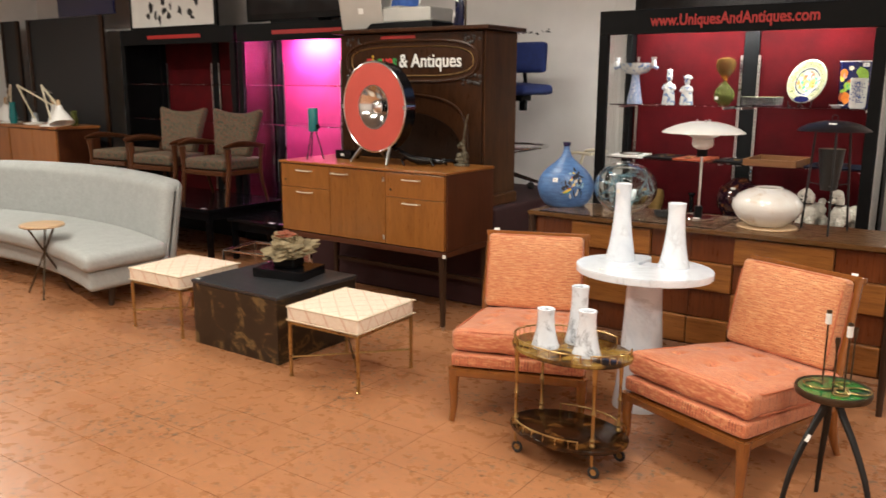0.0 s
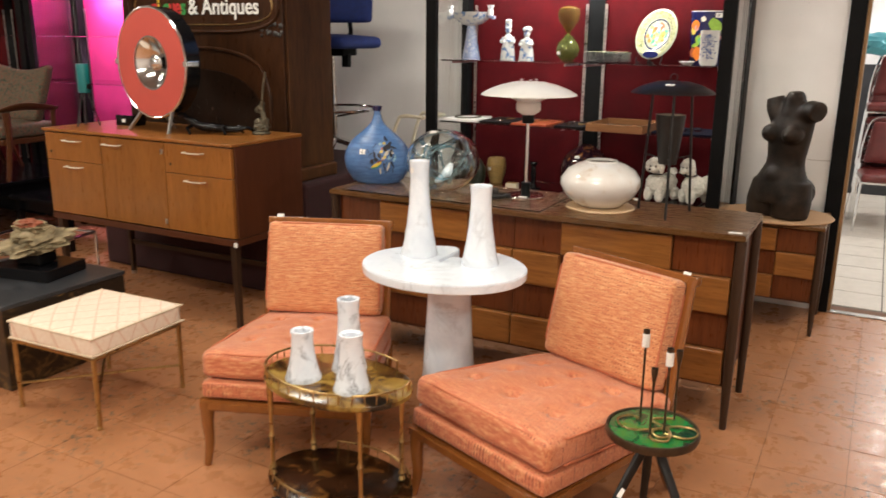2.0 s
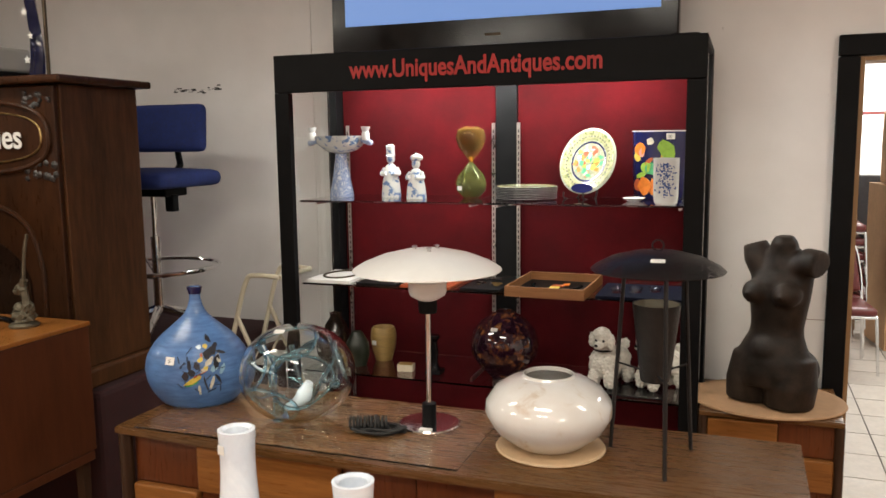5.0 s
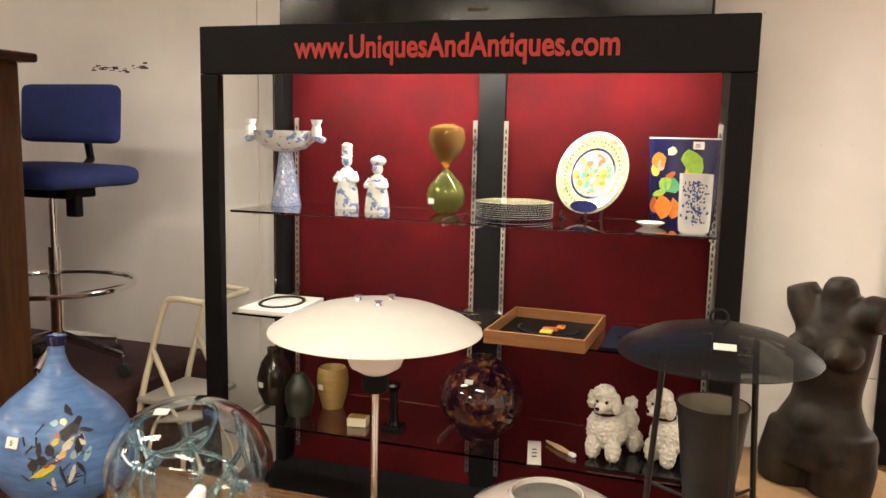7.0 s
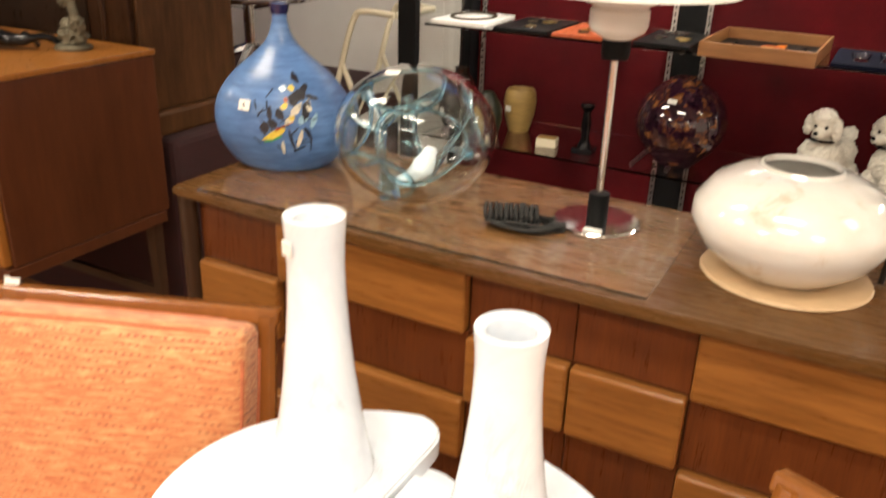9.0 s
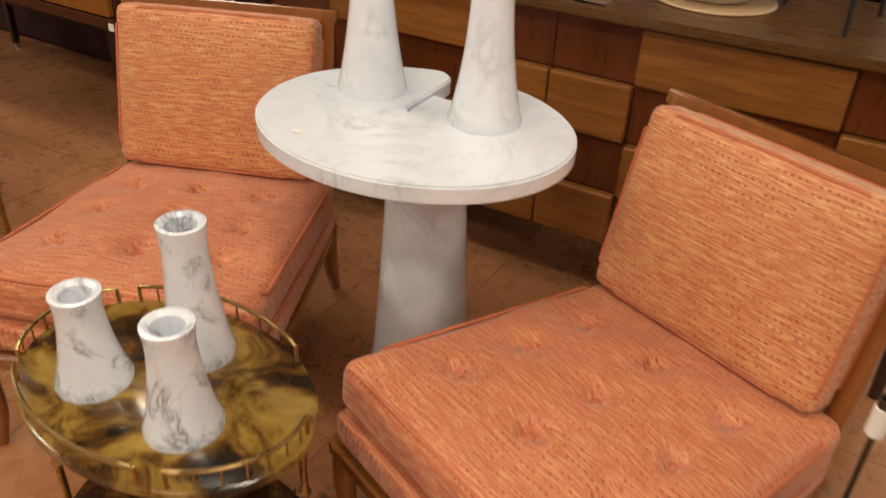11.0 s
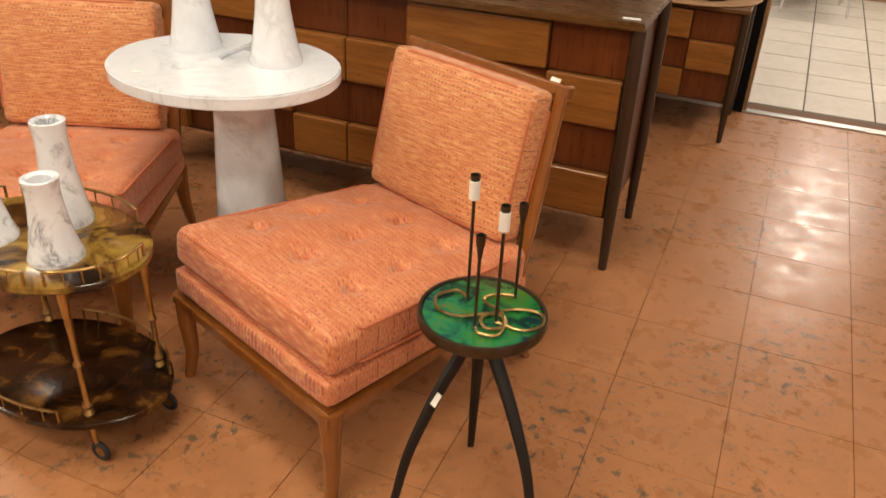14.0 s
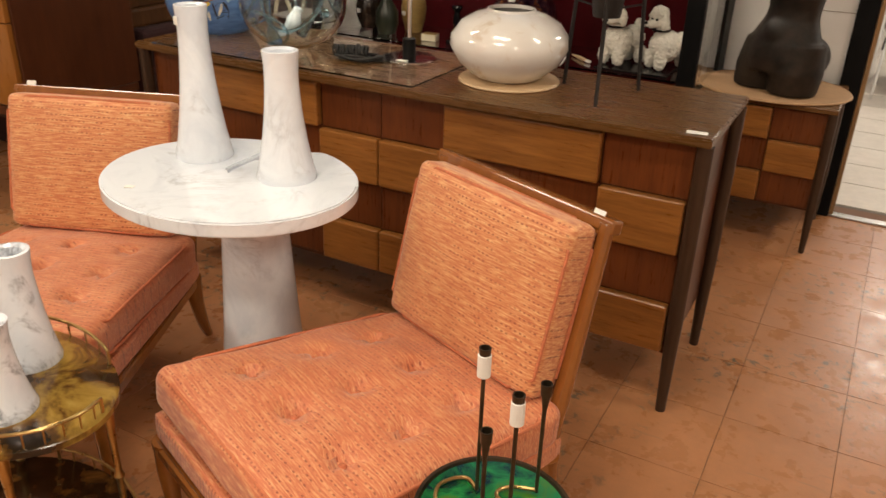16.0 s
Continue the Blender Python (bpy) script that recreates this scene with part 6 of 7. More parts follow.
def poodle(x, y, rz, label):
    """A curly seated dog: fused skin of curls, with dark eyes, nose and collar in the same mesh."""
    bm = bmesh.new()
    pr = random.Random(5)
    for cx, cy, cz, rx, ry, rz_, curls in ((0, 0.0, 0.092, 0.060, 0.062, 0.062, 420), (0.025, 0.075, 0.10, 0.045, 0.05, 0.05, 220), (0.035, 0.105, 0.155, 0.020, 0.020, 0.022, 60), (0, -0.045, 0.222, 0.034, 0.032, 0.026, 150), (-0.033, -0.04, 0.040, 0.023, 0.025, 0.040, 130), (0.033, -0.04, 0.040, 0.023, 0.025, 0.040, 130),
                                           (0.0, 0.09, 0.036, 0.026, 0.03, 0.036, 90), (0.06, 0.085, 0.036, 0.026, 0.03, 0.036, 90), (-0.050, 0.01, 0.085, 0.025, 0.032, 0.05, 120), (0, -0.04, 0.19, 0.030, 0.032, 0.030, 0), (0, -0.078, 0.180, 0.018, 0.028, 0.016, 0), (-0.042, -0.045, 0.195, 0.012, 0.016, 0.030, 40), (0.042, -0.045, 0.190, 0.012, 0.016, 0.032, 40), (0, -0.02, 0.155, 0.026, 0.028, 0.03, 0)):
        blob(bm, cx, cy, cz, rx, ry, rz_, 0, 1, 3)
        for k in range(curls):
            u, a = pr.uniform(-0.95, 1), pr.uniform(0, 2 * math.pi)
            s = math.sqrt(1 - u * u)
            q = pr.uniform(0.0032, 0.0056)
            blob(bm, cx + rx * s * math.cos(a), cy + ry * s * math.sin(a), cz + rz_ * u, q, q, q, 0, 1, 1)
    for v in bm.verts:
        v.co.z = max(v.co.z, 0.0)
    tmp = fused(part("curls", bm, "poodle"), 0.0024, 0)
    skin = bpy.data.meshes.new_from_object(tmp.evaluated_get(bpy.context.evaluated_depsgraph_get()))
    bpy.data.objects.remove(tmp)
    whole = bmesh.new()
    whole.from_mesh(skin)
    for f in whole.faces:
        f.material_index, f.smooth = 0, True
    dark = bmesh.new()
    for q in ((-0.015, -0.067, 0.199, 0.0055, 0.0045, 0.006), (0.015, -0.067, 0.199, 0.0055, 0.0045, 0.006), (0, -0.105, 0.186, 0.008, 0.006, 0.006), (0, -0.098, 0.170, 0.009, 0.007, 0.0025)):
        blob(dark, *q, sub=2)
    tube(circle(0.034, 24, 0, -0.030, 0.156), 0.0045, 6, dark, closed=True)
    bmesh.ops.scale(dark, vec=(U, U, U), verts=dark.verts)
    for f in dark.faces:
        f.material_index = 1
    extra = bpy.data.meshes.new("dark")
    dark.to_mesh(extra)
    dark.free()
    whole.from_mesh(extra)
    me = bpy.data.meshes.new("poodle_figurine")
    whole.to_mesh(me)
    whole.free()
    me.materials.append(M["poodle"])
    me.materials.append(M["black_gloss"])
    ob = new("poodle_figurine", me)
    ob.matrix_basis = placed(x, y, S3 + 0.009, rz)
    return tagged(ob, label, "figurine", "poodle figurines")


pb = thing("black_plinth", -0.945, 5.46, S3, 0, "thin black plinth under the poodle figurines", "plinth")
part("slab", box(-0.15, 0.15, -0.125, 0.135, 0, 0.008, 0.002), "black_gloss", pb)
poodle(-1.035, 5.44, -14, "curly white ceramic poodle figurine")
poodle(-0.845, 5.46, -40, "curly white ceramic poodle figurine turned aside")

# ---- television on the display case ----
tv = thing("television", -1.556, 5.60, 1.985, 0, "large black television with a pale blue picture", "television")
part("bezel", box(-0.76, 0.76, 0.0, 0.08, 0.02, 0.93, 0.008), "black_gloss", tv)
part("screen", box(-0.69, 0.69, -0.004, -0.001, 0.150, 0.90), "screen_blue", tv, "lit pale blue screen")
part("foot", box(-0.35, 0.35, -0.05, 0.15, 0, 0.019, 0.004), "black", tv)
part("maker_mark", box(-0.035, 0.035, -0.003, -0.001, 0.078, 0.088), "bronze", tv)
sb = thing("small_black_box", -0.76, 5.50, 1.985, 0, "small black box on top of the case", "box")
part("body", box(-0.05, 0.05, -0.05, 0.05, 0, 0.028, 0.004), "black", sb)

# ---- drafting stool on the stage ----
st = thing("drafting_stool", -3.15, 5.38, 0.69, 0, "royal blue drafting stool with chrome foot ring", "stool")
part("backrest", turned(pad(0.46, 0.225, 0.06, 0.03, 12, top=0.01), pose(0.0, 0.10, 1.005, 86)), "royal", st, "blue padded backrest", smooth=True)
part("back_bar", tube([(0, 0.15, 0.93), (0.0, 0.17, 0.83), (0, 0.06, 0.735)], 0.016, 8), "black", st)
part("seat", pad(0.50, 0.46, 0.075, 0.035, 12, top=0.015), "royal", st, "blue padded seat", pose(0, -0.06, 0.735), smooth=True)
part("mechanism", box(-0.09, 0.12, -0.10, 0.06, 0.69, 0.733, 0.008), "black", st)
part("lever", box(0.08, 0.13, -0.06, -0.02, 0.62, 0.70, 0.006), "black", st)
part("gas_lift", tube([(0, -0.04, 0.69), (0, -0.04, 0.48)], 0.014, 14), "chrome", st, smooth=True)
part("column", tube([(0, -0.04, 0.50), (0, -0.04, 0.13)], 0.024, 16), "chrome", st, smooth=True)
part("foot_ring", tube(circle(0.285, 40, 0, -0.04, 0.355), 0.010, 8, closed=True), "chrome", st, "chrome foot ring", smooth=True)
for a in (20, 140, 260):
    part("ring_spoke", tube([(0, -0.04, 0.30), (0.285 * math.cos(radians(a)), -0.04 + 0.285 * math.sin(radians(a)), 0.355)], 0.008, 8), "chrome", st)
for a in range(10, 370, 72):
    ex, ey = 0.27 * math.cos(radians(a)), -0.04 + 0.27 * math.sin(radians(a))
    lg = part("base_leg", tube([(0, -0.04, 0.155), (ex, ey, 0.085)], [0.022, 0.014], 8), "chrome", st, smooth=True)
    part("caster", turned(lathe([(0, -0.016), (0.026, -0.016), (0.028, -0.01), (0.028, 0.01), (0.026, 0.016), (0, 0.016)], 14), pose(ex, ey, 0.0282, 90, 0, a)), "rubber", lg, "black caster")
    part("caster_stem", tube([(ex, ey, 0.085), (ex, ey, 0.03)], 0.006, 8), "chrome", lg)

# ---- step stool by the display case ----
ss = thing("step_stool", -2.62, 5.30, 0, 0, "cream tubular step stool with grey step", "step stool")
for dy in (0.02, 0.30):
    part("side_rail", tube(spline([(-0.15, dy - 0.05, 0.0), (-0.145, dy, 0.55), (-0.12, dy + 0.05, 0.80), (-0.08, dy + 0.08, 0.98), (-0.03, dy + 0.08, 1.015), (0.10, dy + 0.08, 1.01)], 7), 0.012, 10), "sage", ss, "bent cream tube", smooth=True)
    part("back_leg", tube([(-0.115, dy + 0.05, 0.82), (0.08, dy + 0.06, 0.40), (0.14, dy + 0.06, 0.0)], 0.011, 10), "sage", ss, smooth=True)
part("cross_bar", tube([(0.10, 0.10, 1.01), (0.10, 0.38, 1.01)], 0.012, 10), "sage", ss)
part("step", box(-0.14, 0.10, 0.0, 0.30, 0.63, 0.65, 0.006), "silver", ss, "ribbed grey step")

# ---- things on the credenza ----
rl = thing("drum_lamp", -3.465, 4.17, 0.985, -7, "round coral red drum lamp with chrome bowl and feet", "lamp")
C = Vector((0, 0, 0.368))


def drum(profile, n=64):
    return turned(lathe(profile, n), pose(C.x, C.y, C.z, 90))


part("drum", drum([(0, -0.055), (0.285, -0.055), (0.292, -0.05), (0.292, 0.035), (0.285, 0.04), (0.15, 0.04), (0.15, -0.03), (0, -0.03)]), "black_gloss", rl, "black drum", smooth=True)
part("face", drum([(0.1435, 0.041), (0.284, 0.041), (0.284, 0.046), (0.1435, 0.046)]), "red_lamp", rl, "flat coral red ring face", smooth=True)
part("rim", turned(tube(circle(0.290, 64, 0, 0, 0.042), 0.007, 8, closed=True), pose(C.x, C.y, C.z, 90)), "chrome", rl, smooth=True)
bowl = []
for i in range(9):
    t = i / 8
    bowl.append((0.142 * t, -0.02 + 0.058 * t ** 2))
part("reflector", drum(bowl + [(0.142, 0.047), (0.137, 0.047)]), "chrome", rl, "chrome reflector bowl", smooth=True)
part("bulb", turned(blob(bmesh.new(), 0, 0, 0, 0.045, 0.03, 0.045, 0, sub=3), pose(0, -0.012, 0.368)), "chrome", rl, smooth=True)
for s in (-1, 1):
    part("side_bracket", box(s * 0.292 - 0.014, s * 0.292 + 0.014, -0.055, 0.03, 0.355, 0.385, 0.004), "chrome", rl)
    part("foot", tube([(s * 0.12, -0.035, 0.11), (s * 0.20, -0.07, 0.003)] if s < 0 else [(s * 0.145, -0.04, 0.115), (s * 0.155, -0.08, 0.003)], 0.010, 4), "steel", rl, "flat steel foot")
part("back_foot", tube([(-0.05, 0.05, 0.09), (-0.06, 0.13, 0.003)], 0.008, 4), "steel", rl)
bb = thing("small_black_box", -3.86, 4.30, 0.985, 0, "small black box on the credenza", "box")
part("body", box(-0.07, 0.07, -0.05, 0.05, 0, 0.06, 0.006), "black_gloss", bb)
price_tag(bb, 0.0, -0.0505, 0.03, 90)
tl = thing("teal_lamp", -4.02, 4.13, 0.985, 0, "small teal cylinder lamp on thin black legs", "lamp")
part("shade", lathe([(0, 0.190), (0.032, 0.190), (0.034, 0.195), (0.034, 0.345), (0.032, 0.35), (0, 0.35)], 32), "teal", tl, smooth=True)
part("switch", box(0.034, 0.05, -0.012, 0.012, 0.21, 0.24, 0.003), "black", tl)
for a in (30, 150, 270):
    part("leg", tube([(0.02 * math.cos(radians(a)), 0.02 * math.sin(radians(a)), 0.186), (0.07 * math.cos(radians(a)), 0.07 * math.sin(radians(a)), 0.0)], 0.004, 6), "black_metal", tl)
M["verdigris"] = surface("grey_green_bronze", (0.14, 0.12, 0.08), 0.5, 0.5, var=0.4, scale=40, bump=0.5)
lz = bmesh.new()
tube(spline([(-0.17, 0.02, 0.09), (-0.13, 0.0, 0.075), (-0.08, 0.0, 0.045), (-0.02, 0.02, 0.035), (0.05, 0.01, 0.03), (0.12, -0.01, 0.028), (0.17, 0.02, 0.035), (0.20, 0.05, 0.015)], 6), [0.010 + 0.016 * math.sin(math.pi * min(1, i / 34)) for i in range(43)], 10, lz)
blob(lz, -0.185, 0.025, 0.095, 0.028, 0.018, 0.018, 0.3)
for lx, ly in ((-0.13, -0.05), (-0.06, 0.05), (0.06, -0.05), (0.13, 0.04)):
    tube([(lx, 0.0, 0.04), (lx - 0.01, ly * 0.7, 0.035), (lx + 0.012, ly, 0.004)], [0.012, 0.009, 0.006], 8, lz)
ob = part("bronze_figure", lz, "black_gloss", None, "black bronze crouching creature figure on the credenza", pose(-3.13, 4.22, 0.985, 0, 0, 25), smooth=True)
tagged(ob, category="figurine")
fg = lathe([(0, 0), (0.05, 0), (0.052, 0.008), (0.040, 0.016), (0, 0.016)], 18)
for q in ((0.0, 0, 0.035, 0.045, 0.035, 0.026), (-0.02, 0.01, 0.06, 0.028, 0.024, 0.024), (0.025, 0, 0.065, 0.022, 0.02, 0.03), (0.0, 0, 0.135, 0.022, 0.018, 0.022), (-0.022, 0, 0.125, 0.014, 0.012, 0.012)):
    blob(fg, *q, 0.4, 4)
tube(spline([(0.01, 0, 0.05), (0.018, 0, 0.09), (0.008, 0, 0.14), (0.016, 0, 0.17)], 5), 0.013, 8, fg)
tube(spline([(0.012, 0, 0.16), (0.02, 0, 0.22), (0.03, 0, 0.28), (0.045, 0, 0.33)], 5), 0.006, 8, fg)
ob = part("dancer_figurine", fg, "verdigris", None, "knotted grey-green bronze figurine on the credenza", pose(-2.93, 4.36, 0.985), smooth=True)
tagged(ob, category="figurine")

# ---- rock sculpture on the chest ----
rk = thing("rock_sculpture", -3.47, 3.33, 0.385, 12, "rough brown crusted rock on a black base", "sculpture")
part("base", box(-0.17, 0.17, -0.13, 0.13, 0, 0.055, 0.004), "black_gloss", rk, "black slab base")
part("pedestal", box(-0.07, 0.07, -0.06, 0.06, 0.056, 0.11, 0.01), "black", rk)
rb = bmesh.new()
for k, (rx_, ry_, zz, ox) in enumerate(((0.14, 0.10, 0.130, 0.0), (0.165, 0.115, 0.158, 0.01), (0.125, 0.095, 0.19, -0.015), (0.085, 0.07, 0.22, -0.025))):
    blob(rb, ox, 0.01 * k, zz, rx_, ry_, 0.03, 0.5, 2.6, 4, Euler((0.1, -0.12, k)).to_matrix())
part("rock", rb, "rock", rk, "layered crusted rock", smooth=False)
part("crust", blob(bmesh.new(), -0.02, 0.0, 0.242, 0.06, 0.045, 0.022, 0.6, 3, 3), "rust_rock", rk, "rusty red crust")
price_tag(rk, -0.171, -0.05, 0.03, 90, -90)

# ---- things on the carved cabinet and the tall cases ----
lp = thing("laptop", -3.97, 4.62, 1.875, 12, "open silver laptop seen from its back", "laptop")
part("keyboard_deck", box(-0.17, 0.17, 0.0, 0.24, 0, 0.018, 0.004), "silver", lp)
part("lid", turned(box(-0.17, 0.17, -0.006, 0.006, 0, 0.24, 0.004), pose(0, 0, 0.014, 14)), "silver", lp, "silver lid")
part("emblem", turned(box(-0.02, 0.02, -0.0075, -0.0062, 0.105, 0.145, 0.0), pose(0, 0, 0.014, 14)), "paper", lp)
pj = thing("projector_case", -3.66, 4.78, 1.875, 0, "grey electronic case with ribbed sides", "case")
part("body", box(-0.27, 0.27, -0.14, 0.14, 0.05, 0.15, 0.012), "silver", pj)
part("tray", box(-0.30, 0.30, -0.16, 0.15, 0, 0.048, 0.004), "black", pj)
l2 = thing("laptop", -3.82, 4.80, 2.025, -5, "small laptop with a dark blue screen", "laptop")
part("deck", box(-0.15, 0.15, -0.11, 0.10, 0, 0.016, 0.003), "silver", l2)
part("lid", turned(box(-0.15, 0.15, -0.004, 0.004, 0, 0.2, 0.003), pose(0, 0.10, 0.012, -12)), "silver", l2)
part("screen", turned(box(-0.135, 0.135, -0.0065, -0.0045, 0.015, 0.185), pose(0, 0.10, 0.012, -12)), M["cobalt_print"], l2, "dark blue screen")
fl = thing("flag", -3.32, 4.86, 1.875, 0, "draped striped and starred flag on a short pole", "flag")
part("pole", tube([(0.06, 0.02, 0), (0.06, 0.02, 0.95)], 0.008, 8), "bronze", fl)
drape = bmesh.new()
grid = [[drape.verts.new((-0.03 + 0.03 * math.sin(j * 1.1) * 0.4 + 0.016 * i, 0.015 * math.sin(i * 1.7 + j * 0.5), 0.02 + 0.09 * j)) for i in range(6)] for j in range(10)]
for a, b in zip(grid, grid[1:]):
    for i in range(5):
        drape.faces.new((a[i], a[i + 1], b[i + 1], b[i]))
bmesh.ops.solidify(drape, geom=drape.faces[:], thickness=0.003)
part("cloth", drape, "navy", fl, "navy cloth", smooth=True)
for k in range(6):
    pts = [((0.018 if i % 2 == 0 else 0.008) * math.sin(math.pi * i / 5), (0.018 if i % 2 == 0 else 0.008) * math.cos(math.pi * i / 5)) for i in range(10)]
    part("star", sheet(pts, 0, 0.0015), "paper", fl, "white star", pose(-0.005 + 0.025 * (k % 2), -0.022, 0.10 + 0.095 * k, 90))
pic = thing("framed_picture", -7.23, 5.42, 2.03, 0, "white picture with black ink strokes", "picture")
part("frame", box(-0.70, 0.70, 0, 0.03, 0, 0.80, 0.004), "black", pic)
part("sheet", box(-0.66, 0.66, -0.003, -0.001, 0.03, 0.77), "paper", pic, "white picture sheet")
rng = random.Random(8)
for k in range(16):
    out = [(rng.uniform(0.012, 0.05) * math.cos(2 * math.pi * i / 7), rng.uniform(0.012, 0.06) * math.sin(2 * math.pi * i / 7)) for i in range(7)]
    part("ink_stroke", sheet(out, 0, 0.0012), "ink", pic, m=pose(rng.uniform(-0.45, 0.45), -0.0032, rng.uniform(0.10, 0.30), 90))
tv2 = thing("television", -5.42, 5.42, 2.03, 0, "switched-off black television on the display case", "television")
part("bezel", box(-0.68, 0.75, 0, 0.07, 0.03, 0.85, 0.008), "black_gloss", tv2)
part("screen", box(-0.63, 0.70, -0.003, -0.001, 0.09, 0.80), "dark_screen", tv2, "dark screen")
part("foot", box(-0.3, 0.3, -0.06, 0.12, 0, 0.029, 0.004), "black", tv2)


# ---- left end of the room: sofa, tables, armchairs, cabinets ----
def curved_pad(x0, x1, sag, y0, y1, z0, z1, lean=0.0, r=0.06, channels=0):
    """A long upholstered block that follows a shallow bow in plan."""
    bm = pad(2, y1 - y0, z1 - z0, r, 44 if channels else 18, top=0.015)
    for v in bm.verts:
        t = v.co.x
        z = v.co.z / (z1 - z0)
        if channels and v.co.y < 0:
            v.co.y += 0.020 * (1 - abs(math.sin(math.pi * channels * (t + 1) / 2))) ** 3
        v.co = Vector((x0 + (x1 - x0) * (t + 1) / 2, (y0 + y1) / 2 + v.co.y + sag * (1 - t * t) + lean * z, z0 + v.co.z))
    return bm


sofa = thing("curved_sofa", -6.06, 3.0, 0, 0, "long curved sofa in pale grey wool", "sofa")
part("base", curved_pad(-1.5, 1.16, 0.22, -0.10, 0.55, 0.13, 0.28, 0, 0.04), "sofa", sofa, smooth=True)
part("seat", curved_pad(-1.55, 1.21, 0.22, -0.16, 0.50, 0.275, 0.40, 0, 0.05), "sofa", sofa, "grey seat cushion", smooth=True)
part("backrest", curved_pad(-1.6, 1.08, 0.22, 0.46, 0.66, 0.16, 0.80, 0.12, 0.07, channels=7), "sofa", sofa, "tall grey channelled backrest", smooth=True)
for lx, ly in ((1.08, 0.02), (1.05, 0.5), (-1.2, 0.05), (-1.2, 0.5)):
    part("leg", tube([(lx, ly + 0.1, 0.14), (lx, ly + 0.08, 0)], [0.028, 0.018], 10), "dark_leg", sofa, smooth=True)
tt = thing("side_table", -5.60, 3.0, 0, 0, "small round side table with crossed thin legs", "side table")
part("tabletop", lathe([(0, 0.500), (0.145, 0.500), (0.15, 0.508), (0.145, 0.518), (0, 0.518)], 36), "straw", tt, "pale round top")
for a in (20, 140, 260):
    part("leg", tube([(0.10 * math.cos(radians(a)), 0.10 * math.sin(radians(a)), 0.500), (-0.17 * math.cos(radians(a)), -0.17 * math.sin(radians(a)), 0.0)], 0.007, 8), "bronze", tt, "thin slanting leg")


def low_table(x, y, w, d, h, label):
    t = thing("coffee_table", x, y, 0, 0, label, "coffee table", "black coffee tables")
    part("tabletop", box(-w / 2, w / 2, -d / 2, d / 2, h - 0.03, h, 0.005), "black_gloss", t)
    part("apron", box(-w / 2 + 0.03, w / 2 - 0.03, -d / 2 + 0.03, d / 2 - 0.03, h - 0.10, h - 0.031), "black_gloss", t)
    for sx in (-1, 1):
        for sy in (-1, 1):
            part("leg", box(sx * (w / 2 - 0.05) - 0.022, sx * (w / 2 - 0.05) + 0.022, sy * (d / 2 - 0.05) - 0.022, sy * (d / 2 - 0.05) + 0.022, 0, h - 0.101, 0.004), "black_gloss", t)
    price_tag(t, w / 2 - 0.1, -d / 2 + 0.04, h + 0.001, 0, 0, 0.05, 0.03)
    return t


low_table(-6.60, 4.86, 2.10, 0.90, 0.44, "low black lacquer coffee table under armchairs")
low_table(-5.20, 4.82, 0.62, 0.50, 0.36, "small low black lacquer coffee table")
gbx = thing("chrome_table_frame", -4.45, 4.05, 0, 10, "low chrome table frame with glass top", "coffee table")
part("frame", tube([(-0.25, -0.18, 0.30), (0.25, -0.18, 0.30), (0.25, 0.18, 0.30), (-0.25, 0.18, 0.30)], 0.010, 6, closed=True), "chrome", gbx)
for sx in (-0.25, 0.25):
    for sy in (-0.18, 0.18):
        part("leg", tube([(sx, sy, 0.30), (sx, sy, 0)], 0.010, 6), "chrome", gbx)


def armchair(x, y, z, rz, label="Danish style teak armchair with floral upholstery", back=True):
    a = thing("armchair", x, y, z, rz, label, "armchair", "floral armchairs")
    part("seat", pad(0.50, 0.48, 0.10, 0.03, 10, top=0.015), "floral", a, "floral seat cushion", pose(0, 0, 0.30), smooth=True)
    bk = pad(0.54, 0.44, 0.08, 0.03, 12, top=0.012, front=0.78, back=1.12)
    for v in bk.verts:
        if v.co.y > 0:
            v.co.y -= 0.045 * (v.co.y / 0.22) * (1 - (v.co.x / 0.30) ** 2)
        v.co.z += 0.35 * v.co.x ** 2
    if back:
        part("backrest", bk, "floral", a, "winged floral backrest", pose(0, 0.22, 0.60, 76), smooth=True)
    else:
        bk.free()
    part("seat_rail", box(-0.25, 0.25, -0.24, 0.24, 0.255, 0.298, 0.006), "teak_arm", a)
    for s in (-1, 1):
        part("front_leg", tube(spline([(s * 0.29, -0.22, 0.50), (s * 0.285, -0.21, 0.3), (s * 0.28, -0.25, 0.0)], 5), [0.030 - 0.014 * i / 10 for i in range(11)], 8), "teak_arm", a, smooth=True)
        part("back_leg", tube(spline([(s * 0.27, 0.20, 0.50), (s * 0.26, 0.20, 0.25), (s * 0.25, 0.28, 0.0)], 5), [0.020 - 0.007 * i / 10 for i in range(11)], 8), "teak_arm", a, smooth=True)
        part("armrest", tube(spline([(s * 0.27, 0.24, 0.50), (s * 0.30, 0.05, 0.525), (s * 0.31, -0.12, 0.535), (s * 0.29, -0.27, 0.515)], 6), [0.020, 0.022, 0.024, 0.026, 0.028, 0.030, 0.032, 0.034, 0.036, 0.037, 0.038, 0.038, 0.037, 0.036, 0.034, 0.031, 0.027, 0.022, 0.014], 10, flat=0.5), "teak_arm", a, "paddle-shaped teak armrest", smooth=True)
    return a


